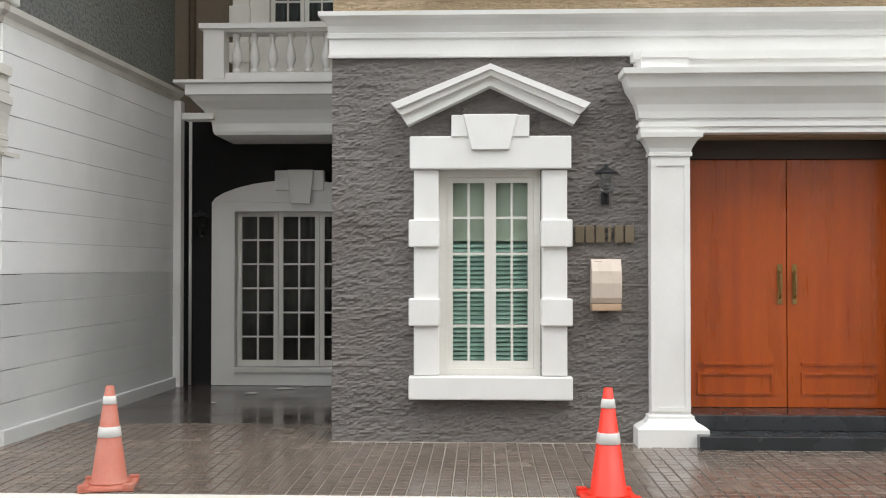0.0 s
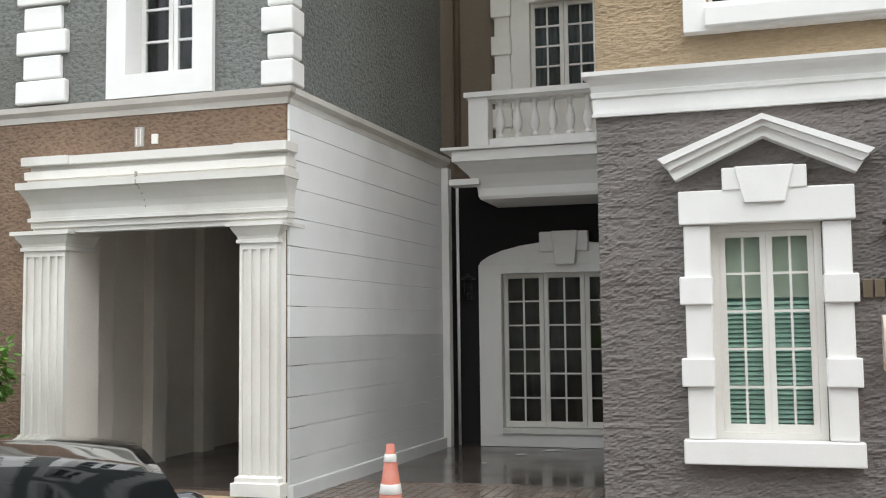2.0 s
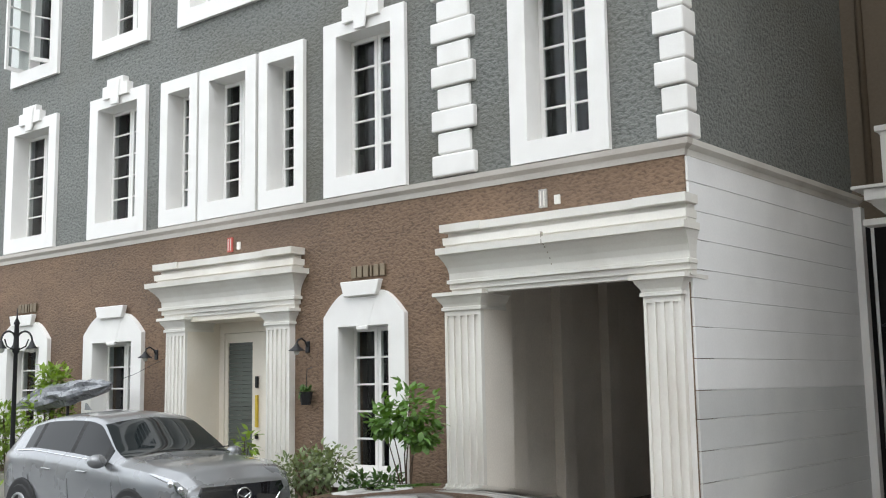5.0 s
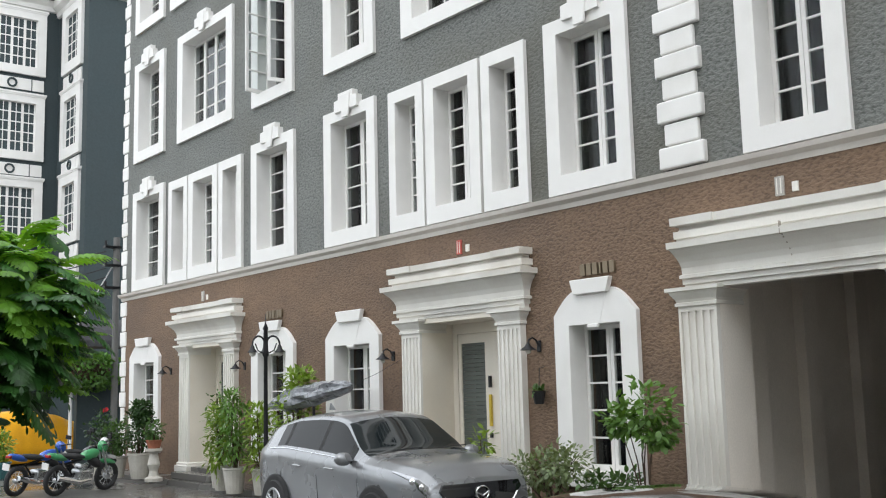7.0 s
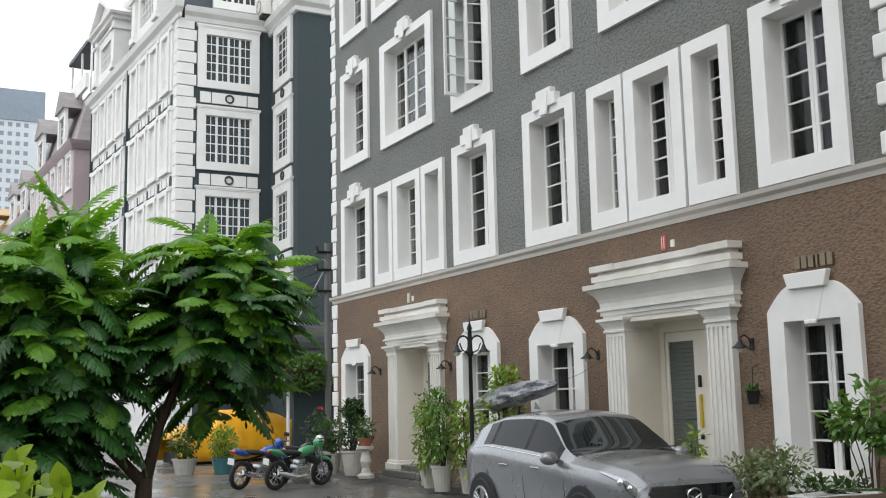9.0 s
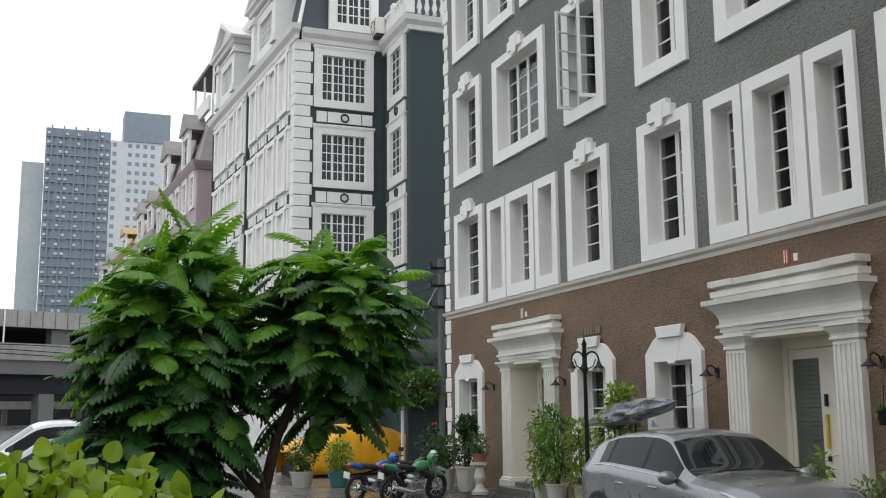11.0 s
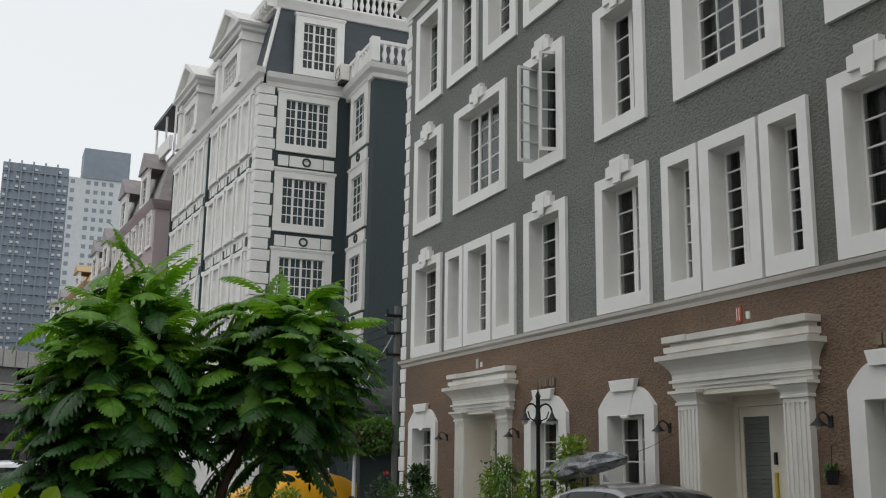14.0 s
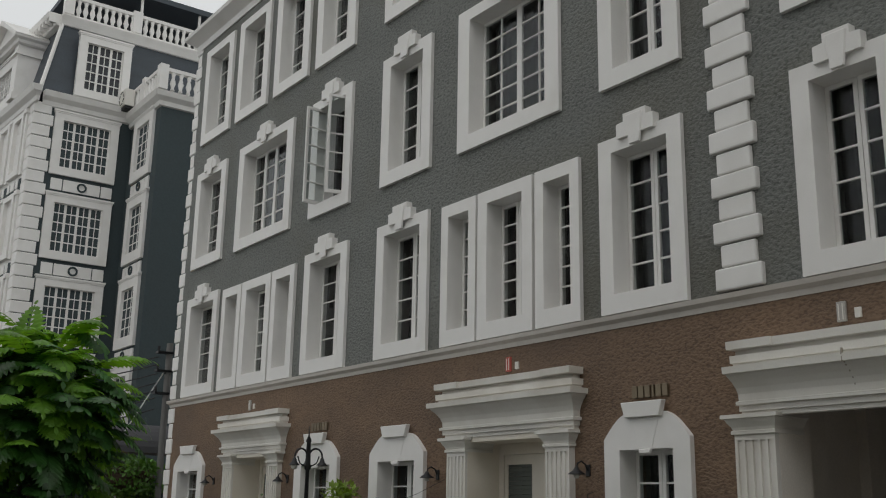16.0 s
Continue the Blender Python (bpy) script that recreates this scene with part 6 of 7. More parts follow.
lamp0 = barn_lamp(pose(-9.38, WY - 0.04, 2.12))
for x in (-12.52, -17.2, -20.45):
    copy_thing(lamp0, pose(x, WY - 0.04, 2.12))

lan = thing("wall_lantern", pose(1.275, HY - 0.03, 2.17), "black lantern with clear glass on the grey stone wall", "wall lantern", "lanterns")
part("back_plate", box(-0.035, 0.035, -0.035, 0.03, 0.0, 0.12, 0.01), BLACK_IRON, lan)
bm = bmesh.new()
tube(bm, [(0, -0.03, 0.05), (0, -0.07, 0.03), (0, -0.10, 0.08)], 0.02, 8)
part("arm", bm, BLACK_IRON, lan)
g = part("glass", spin([(0.045, 0.10), (0.06, 0.13), (0.062, 0.25), (0.05, 0.27)], 14), GLASS, lan, smooth=True)
g.location = (0, -0.11, 0)
g = part("cap", spin([(0.11, 0.272), (0.105, 0.285), (0.06, 0.31), (0.02, 0.33), (0.015, 0.36)], 16), BLACK_IRON, lan, smooth=True)
g.location = (0, -0.11, 0)
l2 = copy_thing(lan, pose(-3.64, CY - 0.02, 2.0))
l2["label"] = "black lantern on the dark wall of the court"

# ---- mailbox ----
CREAMBOX = material("cream_enamel", (0.62, 0.52, 0.44), 0.35, vary=0.05, bump=0.02)
TANBOX = material("tan_enamel", (0.48, 0.33, 0.22), 0.35, vary=0.05, bump=0.02)
mb = thing("mailbox", pose(1.275, HY - 0.03, 1.20), "cream and tan metal mailbox on the grey stone wall", "mailbox")
bm = bmesh.new()
prof = [(0.02, 0.07), (-0.10, 0.07), (-0.13, 0.12), (-0.14, 0.25), (-0.125, 0.36), (-0.09, 0.43), (-0.06, 0.47), (0.02, 0.47)]
a = [bm.verts.new((-0.135, y, z)) for y, z in prof]
c = [bm.verts.new((0.135, y, z)) for y, z in prof]
bm.faces.new(a)
bm.faces.new(c[::-1])
for i in range(len(prof)):
    j = (i + 1) % len(prof)
    bm.faces.new((a[i], c[i], c[j], a[j]))
part("flap", bm, CREAMBOX, mb)
part("tray", box(-0.135, 0.135, -0.115, 0.02, 0.0, 0.065, 0.01), TANBOX, mb)
part("label_strip", box(-0.11, -0.04, -0.077, -0.06, 0.435, 0.45), BRASS, mb)

# ---- number plates as plain bars ----
BRONZE = material("bronze_lettering", (0.20, 0.16, 0.11), 0.4, metal=0.6, vary=0.1, bump=0.05)


def bars(m, widths, h, label, mat):
    root = thing("number_sign", m, label, "sign")
    x = 0
    for w in widths:
        if w > 0:
            part("bar", box(x, x + w, -0.02, 0.03, 0, h, 0.004), mat, root)
        x += abs(w)
    return root


bars(pose(1.0, HY - 0.035, 1.82), [0.08, -0.015, 0.08, -0.015, 0.08, -0.03, 0.03, -0.03, 0.08, -0.015, 0.08], 0.155, "bronze number bars fixed to the grey stone wall", BRONZE)
bars(pose(-8.60, WY - 0.055, 2.93), [0.08, -0.02, 0.08, -0.02, 0.08, -0.03, 0.03, -0.03, 0.08, -0.02, 0.08], 0.14, "bronze number bars over the arched window", BRONZE)
bars(pose(-16.35, WY - 0.055, 2.93), [0.08, -0.02, 0.08, -0.02, 0.08, -0.03, 0.03, -0.03, 0.08, -0.02, 0.08], 0.14, "bronze number bars over the far arched window", BRONZE)
REDSIGN = material("faded_red_sign", (0.48, 0.10, 0.08), 0.6, vary=0.2, grain=60, bump=0.05)
GREYSIGN = material("weathered_sign", (0.42, 0.40, 0.37), 0.6, vary=0.2, grain=60, bump=0.05)
for x, m1 in ((-10.95, REDSIGN), (-5.85, GREYSIGN), (-19.0, GREYSIGN)):
    root = thing("name_plaque", pose(x, WY - 0.04, 3.47), "small weathered plaques fixed over the portico", "plaque")
    part("plaque", box(0.0, 0.10, -0.025, 0.02, 0.0, 0.20, 0.004), m1, root)
    part("small_plaque", box(0.19, 0.26, -0.02, 0.02, 0.02, 0.12, 0.004), CREAMWHITE, root)
    part("stroke", box(0.02, 0.03, -0.03, -0.0255, 0.02, 0.18), CREAMWHITE, root)
    part("stroke", box(0.065, 0.075, -0.03, -0.0255, 0.02, 0.18), CREAMWHITE, root)

# ---- plants ----
def leaf_material(name, colour, vary=0.3, rough=0.45, back=0.25):
    m = material(name, colour, rough, vary=vary, scale=1.5, grain=12, bump=0.1, spread=0.35)
    b = m.node_tree.nodes["Principled BSDF"]
    b.inputs["Subsurface Weight"].default_value = 0.0
    b.inputs["Transmission Weight"].default_value = 0.0
    tr = m.node_tree.nodes.new("ShaderNodeBsdfTranslucent")
    tr.inputs[0].default_value = (colour[0] * 1.6, colour[1] * 1.5, colour[2] * 0.6, 1)
    mx = m.node_tree.nodes.new("ShaderNodeMixShader")
    mx.inputs[0].default_value = back
    l = m.node_tree.links
    l.new(b.outputs[0], mx.inputs[1])
    l.new(tr.outputs[0], mx.inputs[2])
    l.new(mx.outputs[0], m.node_tree.nodes["Material Output"].inputs[0])
    return m


# one tree's leaf in two tones: dark for the shaded crown, bright for the lit
GREEN_SHADED = leaf_material("shaded_tree_leaf", (0.036, 0.115, 0.024), 0.35, back=0.15)
GREEN_LIT = leaf_material("lit_tree_leaf", (0.15, 0.33, 0.035), 0.3, back=0.4)
GREEN_LIME = leaf_material("lime_leaf_green", (0.25, 0.37, 0.02), 0.25, back=0.35)
GREEN_MID = leaf_material("shrub_leaf_green", (0.06, 0.13, 0.03), 0.3)
GREEN_YEL = leaf_material("yellow_green_leaf", (0.19, 0.29, 0.04), 0.3)
GREEN_LEAFY = leaf_material("bright_shrub_leaf", (0.10, 0.20, 0.04), 0.3)
VARIEGATED = leaf_material("pale_variegated_leaf", (0.17, 0.22, 0.11), 0.45)
HEDGE_LEAF = leaf_material("hedge_leaf_green", (0.085, 0.19, 0.035), 0.3)
GREEN_DARK = leaf_material("dark_hedge_leaf", (0.03, 0.075, 0.02), 0.3)
BARK = material("brown_bark", (0.075, 0.05, 0.033), 0.9, vary=0.3, scale=6, grain=30, bump=0.6, stretch=(2, 2, 0.5))
REDFLOWER = material("red_petal", (0.45, 0.02, 0.03), 0.5, vary=0.2, bump=0.05)
POTWHITE = material("stained_white_pot", (0.50, 0.48, 0.43), 0.7, vary=0.12, scale=4, grain=40, bump=0.2, stain=(0.22, 0.2, 0.17), stain_scale=4, stain_amount=0.5)
POTRED = material("terracotta", (0.30, 0.11, 0.06), 0.75, vary=0.15, scale=5, grain=50, bump=0.2)
POTTEAL = material("teal_glazed_pot", (0.05, 0.16, 0.17), 0.3, vary=0.1, bump=0.03)
SOIL = material("potting_soil", (0.05, 0.035, 0.025), 0.95, vary=0.3, grain=60, bump=0.6)


def leaf(verts, faces, base, d, up, length, width, cup=0.12):
    """One pointed leaf, folded a little along its rib."""
    d = d.normalized()
    side = d.cross(up)
    side = side.normalized() if side.length > 1e-4 else Vector((1, 0, 0))
    nrm = side.cross(d).normalized()
    o = len(verts)
    for t, w, h in ((0, 0, 0), (0.3, 0.42, -0.02), (0.3, -0.42, -0.02), (0.3, 0, 0.0), (0.65, 0.40, -0.06), (0.65, -0.40, -0.06), (0.65, 0, -0.02), (1, 0, -0.14)):
        verts.append(base + d * length * t + side * width * w + nrm * (length * h + cup * width * abs(w)))
    faces.extend(((o, o + 1, o + 3), (o, o + 3, o + 2), (o + 1, o + 4, o + 6, o + 3), (o + 3, o + 6, o + 5, o + 2), (o + 4, o + 7, o + 6), (o + 6, o + 7, o + 5)))


def cloud_mesh(name, verts, faces, mat, parent, label=""):
    me = bpy.data.meshes.new(name)
    me.from_pydata([tuple(v) for v in verts], [], faces)
    me.materials.append(mat)
    ob = new(name, me)
    ob.parent = parent
    if label:
        ob["label"] = label
    return ob


def rand_dir(r, up=0.0):
    while True:
        v = Vector((r.uniform(-1, 1), r.uniform(-1, 1), r.uniform(-1, 1)))
        if 0.05 < v.length < 1:
            return (v.normalized() + Vector((0, 0, up))).normalized()


def shrub(m, label, category, seed, pot, blobs, leaf_len, leaf_w, n, mat, stems=5, pot_mat=POTWHITE, flowers=0, group=""):
    """A shrub: pot (radius, height) or none, stems that rise into leafy blobs (x, y, z, rx, rz)."""
    r = random.Random(seed)
    root = thing("potted_plant" if pot else "shrub", m, label, category, group)
    z0 = 0.0
    if pot:
        pr, ph = pot
        part("pot", spin([(pr * 0.72, 0), (pr * 0.78, ph * 0.2), (pr, ph * 0.9), (pr * 1.08, ph * 0.92), (pr * 1.08, ph), (pr * 0.95, ph), (pr * 0.92, ph * 0.93)], 18), pot_mat, root, smooth=False)
        s = part("soil", spin([(pr * 0.9, ph * 0.86), (pr * 0.9, ph * 0.94)], 14), SOIL, root)
        z0 = ph * 0.92
    bm = bmesh.new()
    verts, faces = [], []
    fl_v, fl_f = [], []
    per = max(1, n // len(blobs))
    for b in blobs:
        c = Vector(b[:3])
        for s in range(stems):
            tip = c + Vector((r.uniform(-0.6, 0.6) * b[3], r.uniform(-0.6, 0.6) * b[3], r.uniform(-0.3, 0.7) * b[4]))
            st = Vector((r.uniform(-0.04, 0.04), r.uniform(-0.04, 0.04), z0 - 0.02))
            mid = (st + tip) / 2 + Vector((r.uniform(-0.06, 0.06), r.uniform(-0.06, 0.06), 0.03))
            tube(bm, [st, mid, tip], 0.011, 5, 0.004)
        for k in range(per):
            d = rand_dir(r)
            q = r.random() ** 0.45
            wob = 1 + 0.35 * noise.noise(d * 2.3 + Vector((seed, 0, 0)))
            base = c + Vector((d.x * b[3], d.y * b[3], d.z * b[4])) * q * wob
            ld = (d + rand_dir(r) * 0.8 + Vector((0, 0, r.uniform(-0.5, 0.25)))).normalized()
            leaf(verts, faces, base, ld, Vector((0, 0, 1)) + rand_dir(r) * 0.5, leaf_len * r.uniform(0.6, 1.15), leaf_w * r.uniform(0.7, 1.15))
        for k in range(flowers):
            d = rand_dir(r, 0.6)
            base = c + Vector((d.x * b[3], d.y * b[3], abs(d.z) * b[4] + 0.06))
            fl_v, fl_f = [], []
            for j in range(14):
                leaf(fl_v, fl_f, base, rand_dir(r, 0.3), rand_dir(r), 0.075, 0.07)
            cloud_mesh("flower", fl_v, fl_f, REDFLOWER, root, "red flower")
    part("branching", bm, BARK, root)
    cloud_mesh("foliage", verts, faces, mat, root)
    return root


# along the arched window next to the garage
pl = thing("planter", pose(-7.75, 8.42, 0.0), "low white concrete planter below the arched window", "planter")
bm = wall_mesh(-0.72, 0.72, -0.16, 0.16, 0, 0.36, [(-0.66, 0.66, -0.10, 0.10)])
ob = part("trough", bm, POTWHITE, pl)
ob.matrix_local = pose(0, 0, 0.36, -90, 0, 0)
part("soil", box(-0.655, 0.655, -0.095, 0.095, 0.02, 0.31), SOIL, pl)
part("dark_band", box(-0.3, -0.12, -0.172, -0.161, 0.05, 0.34), RUBBER, pl)
part("dark_band", box(0.15, 0.33, -0.172, -0.161, 0.05, 0.34), RUBBER, pl)
shrub(pose(-8.5, 8.3, 0), "rounded green shrub in a stained pot below the window", "potted plant", 11, (0.17, 0.30), [(-0.25, 0, 0.62, 0.36, 0.26), (0.18, 0, 0.74, 0.36, 0.26)], 0.08, 0.045, 1100, VARIEGATED)
shrub(pose(-7.7, 8.32, 0.3), "small leafy plants growing in the white planter", "shrub", 12, None, [(-0.2, 0.1, 0.22, 0.22, 0.16), (0.18, 0.1, 0.25, 0.2, 0.16)], 0.09, 0.05, 420, GREEN_MID)
shrub(pose(-7.12, 8.3, 0), "slender shrub with loose bright foliage beside the pilaster", "potted plant", 13, (0.16, 0.28), [(0.08, 0, 1.34, 0.34, 0.34), (-0.28, 0, 1.24, 0.22, 0.18), (0.2, 0, 1.12, 0.18, 0.16)], 0.11, 0.07, 720, GREEN_LEAFY, stems=2)
shrub(pose(-9.75, 8.35, 0), "small leggy plant in a pot beside the portico", "potted plant", 14, (0.15, 0.30), [(0.0, 0, 0.95, 0.16, 0.2), (0.1, 0, 0.6, 0.14, 0.12)], 0.11, 0.07, 120, GREEN_YEL, stems=3)
# between the two porticoes
for x, y, s, h in ((-16.3, 8.15, 21, 0.9), (-15.6, 8.0, 22, 1.15), (-15.0, 8.2, 23, 0.9)):
    shrub(pose(x, y, 0), "tall leafy shrub in a tapered white pot", "potted plant", s, (0.19, 0.42), [(0, 0, h, 0.34, 0.42), (0.1, -0.05, h - 0.35, 0.3, 0.3), (-0.15, 0, h + 0.32, 0.2, 0.24)], 0.14, 0.05, 700, GREEN_YEL if s != 22 else GREEN_LEAFY, group="pots by the portico")
shrub(pose(-16.75, 8.3, 0), "thin bare-stemmed plant in a pot by the column", "potted plant", 24, (0.16, 0.34), [(0.0, 0, 1.45, 0.24, 0.4), (0.1, 0, 0.9, 0.2, 0.3)], 0.08, 0.045, 190, GREEN_MID, stems=5, group="pots by the portico")
shrub(pose(-14.2, 8.35, 0), "leafy shrub in a pot behind the parked car", "potted plant", 25, (0.18, 0.4), [(0, 0, 1.2, 0.4, 0.4), (0.1, 0, 1.75, 0.25, 0.25)], 0.13, 0.06, 700, GREEN_YEL)
# at the far end
shrub(pose(-20.0, 8.2, 0), "dense dark shrub in a square white pot", "potted plant", 31, (0.24, 0.5), [(0, 0, 0.95, 0.34, 0.42), (0.05, 0, 1.3, 0.22, 0.25)], 0.10, 0.06, 1100, GREEN_DARK, group="far pots")
shrub(pose(-20.7, 8.0, 0), "green shrub in a stained white pot", "potted plant", 32, (0.2, 0.42), [(0, 0, 0.8, 0.3, 0.35)], 0.10, 0.06, 600, GREEN_MID, group="far pots")
shrub(pose(-21.3, 7.9, 0), "rose bush with a red bloom in a pot", "potted plant", 33, (0.2, 0.4), [(0, 0, 0.9, 0.33, 0.4)], 0.09, 0.05, 600, GREEN_DARK, flowers=1)
shrub(pose(-19.1, 8.1, 0.62), "small plant in a terracotta bowl on a white stand", "potted plant", 34, (0.15, 0.16), [(0, 0, 0.35, 0.18, 0.2)], 0.09, 0.05, 200, GREEN_MID, pot_mat=POTRED)
st = thing("plant_stand", pose(-19.1, 8.1, 0), "white turned concrete plant stand", "plant stand")
part("column", spin([(0.17, 0), (0.17, 0.06), (0.10, 0.1), (0.08, 0.2), (0.12, 0.32), (0.09, 0.45), (0.08, 0.52), (0.16, 0.57), (0.16, 0.62)], 14), POTWHITE, st)
for x, y, s, lab in ((-24.2, 5.75, 41, "clipped round bush in a white pot"), (-24.0, 6.6, 42, "leafy plant in a teal glazed pot")):
    shrub(pose(x, y, -0.1), lab, "potted plant", s, (0.28, 0.36), [(0, 0, 0.72, 0.36, 0.36)], 0.09, 0.05, 1100, GREEN_MID if s == 41 else GREEN_YEL, pot_mat=POTWHITE if s == 41 else POTTEAL)
# hanging pot on the stucco
hp = thing("hanging_pot", pose(-9.30, WY - 0.16, 1.62), "small dark hanging pot on the brown stucco", "hanging pot")
part("pot", spin([(0.06, -0.22), (0.09, -0.06), (0.095, -0.06), (0.08, -0.07)], 12), BLACK_IRON, hp)
bm = bmesh.new()
tube(bm, [(0, 0, -0.08), (0, 0.02, 0.22), (0, 0.11, 0.24)], 0.006, 5)
part("hook", bm, BLACK_IRON, hp)
r = random.Random(5)
v, f = [], []
for k in range(70):
    leaf(v, f, Vector((r.uniform(-0.06, 0.06), r.uniform(-0.06, 0.06), -0.06)), rand_dir(r, 0.5), Vector((0, 0, 1)), 0.11, 0.03)
cloud_mesh("foliage", v, f, GREEN_MID, hp)

# wrapped parasol on a stand behind the car
WRAP = material("grey_plastic_wrap", (0.25, 0.26, 0.28), 0.3, vary=0.35, scale=5, grain=20, bump=0.6, dist=0.03)
par = thing("wrapped_parasol", pose(-13.7, 8.3, 0), "folded parasol wrapped in grey plastic on a leaning pole", "parasol")
verts, faces = [], []
for i in range(31):
    t = i / 30
    x, z = -1.35 + 2.5 * t, 1.40 + 0.30 * t
    rad = 0.015 + 0.27 * math.sin(min(1, t * 1.8) * math.pi / 2) * max(0.0, 1 - t) ** 0.4
    for k in range(20):
        a = 2 * math.pi * k / 20
        w = rad * (1 + 0.5 * noise.noise(Vector((t * 8, math.cos(a) * 2, math.sin(a) * 2))))
        verts.append((x, w * math.cos(a), z + w * 0.8 * math.sin(a)))
for i in range(30):
    for k in range(20):
        j = (k + 1) % 20
        faces.append((i * 20 + k, i * 20 + j, i * 20 + 20 + j, i * 20 + 20 + k))
ob = cloud_mesh("wrapped_canopy", verts, faces, WRAP, par)
bm = bmesh.new()
tube(bm, [(0.1, 0, 0.0), (0.1, 0, 1.5)], 0.022, 8)
part("pole", bm, BLACK_IRON, par)
part("foot", box(-0.15, 0.35, -0.25, 0.25, 0.0, 0.08, 0.01), BLACK_IRON, par)
bm = bmesh.new()
tube(bm, [(1.1, 0, 1.70), (1.25, 0.35, 1.85), (1.45, 0.66, 2.05)], 0.004, 4)
part("cord", bm, BLACK_IRON, par)

# ---- street tree with pinnate leaves ----
tree = thing("street_tree", pose(-8.34, 1.66, -0.10), "young street tree with two domed crowns of ferny pinnate leaves", "tree")
r = random.Random(9)
bm = bmesh.new()
limbs = [[(0.05, 0.02, 0), (0.03, 0, 0.5), (0.0, -0.01, 0.95), (0.0, 0.0, 1.1)],
         [(0.0, 0.0, 1.05), (-0.02, -0.25, 1.32), (-0.05, -0.5, 1.7), (-0.1, -0.66, 2.2), (-0.1, -0.72, 2.7)],
         [(0.0, 0.0, 1.05), (0.02, 0.10, 1.5), (0.03, 0.28, 1.95), (0.05, 0.46, 2.4), (0.05, 0.5, 2.7)]]
tube(bm, limbs[0], 0.075, 10, 0.06)
tube(bm, limbs[1], 0.05, 8, 0.015)
tube(bm, limbs[2], 0.05, 8, 0.015)
LOBES = [(Vector((-0.1, -0.70, 1.98)), 0.72, 1.68, 860), (Vector((0.05, 0.50, 2.33)), 0.80, 1.04, 620), (Vector((-0.1, -1.0, 1.2)), 0.56, 0.8, 240)]
shade_v, shade_f, lit_v, lit_f = [], [], [], []


def frond(base, d, length, droop, verts, faces):
    """One pinnate leaf: a rachis with paired, pointed leaflets."""
    p = base.copy()
    d = d.normalized()
    n = 10
    step = length / n
    stem = []
    for i in range(n + 1):
        t = i / n
        side = d.cross(Vector((0, 0, 1)))
        side = side.normalized() if side.length > 1e-3 else Vector((1, 0, 0))
        up = side.cross(d)
        w = length * (0.34 * math.sin(math.pi * min(1, 0.18 + t * 0.80)) + 0.03)
        if i == n:
            leaf(verts, faces, p, d, up, length * 0.16, length * 0.08)
        else:
            for s in (-1, 1):
                leaf(verts, faces, p, side * s * 0.88 + d * 0.62 - Vector((0, 0, 0.22)), up, w, length * 0.125, 0.05)
        stem.append((p - side * 0.006, p + side * 0.006))
        p = p + d * step
        d = (d + Vector((0, 0, -droop / n))).normalized()
    o = len(verts)
    for a, c in stem:
        verts.extend((a, c))
    for i in range(len(stem) - 1):
        faces.append((o + 2 * i, o + 2 * i + 1, o + 2 * i + 3, o + 2 * i + 2))


# outer, higher fronds take the lit tone, inner and low ones the shaded tone
for c, rx, rz, n in LOBES:
    for k in range(n):
        d = rand_dir(r, 0.2)
        q = r.uniform(0.12, 0.98)
        wob = 1 + 0.30 * noise.noise(d * 2.1 + c * 3)
        taper = 1.0 if d.z > 0 else 1.0 - 0.25 * abs(d.z)
        base = c + Vector((d.x * rx * taper, d.y * rx * taper, d.z * rz)) * q * wob * 0.75
        base.z = min(base.z, c.z + rz * 0.70)
        side = rand_dir(r)
        out = (Vector((d.x, d.y, d.z * 0.08 + 0.10)) + Vector((side.x, side.y, 0.75 * side.z)) * (0.6 + 0.9 * max(0, d.z - 0.4))).normalized()
        frond(base, out, r.uniform(0.32, 0.54), r.uniform(0.5, 1.8), *((lit_v, lit_f) if q > 0.45 and base.z > 1.7 and r.random() < 0.25 + 0.45 * (base.z - 1.7) else (shade_v, shade_f)))
    for k in range(26):
        d = rand_dir(r, 0.25)
        end = c + Vector((d.x * rx, d.y * rx, d.z * rz)) * 0.6
        st = Vector((c.x, c.y, max(1.2, c.z - rz * 0.6 + 0.5 * max(0, d.z) * rz)))
        tube(bm, [st, (st + end) / 2 + Vector((0, 0, 0.06)), end], 0.014, 5, 0.004)
part("trunk", bm, BARK, tree, smooth=True)
cloud_mesh("crown", shade_v, shade_f, GREEN_SHADED, tree)
cloud_mesh("young_foliage", lit_v, lit_f, GREEN_LIT, tree, "lighter fronds of the lit upper crown")
tree.scale = (1, 1, 1)

# ---- bright bush close by ----
def round_leaf(verts, faces, base, d, up, length, width):
    """One broad, rounded leaf with a raised edge and a drooping tip."""
    d = d.normalized()
    side = d.cross(up).normalized()
    nrm = side.cross(d)
    o = len(verts)
    rib = (0.0, 0.25, 0.5, 0.75, 1.0)
    for t in rib:
        verts.append(base + d * length * t - nrm * length * 0.22 * t * t)
    for s in (-1, 1):
        for t, w in ((0.06, 0.28), (0.26, 0.49), (0.5, 0.5), (0.74, 0.36), (0.9, 0.17)):
            verts.append(base + d * length * t + side * s * width * w + nrm * (0.10 * width * w - length * 0.22 * t * t))
    for k, e in ((0, o + 5), (1, o + 10)):
        q = [(o, e, o + 1), (e, e + 1, o + 1), (o + 1, e + 1, e + 2, o + 2), (o + 2, e + 2, e + 3, o + 3), (o + 3, e + 3, e + 4), (o + 3, e + 4, o + 4)]
        faces.extend(q if k else [p[::-1] for p in q])


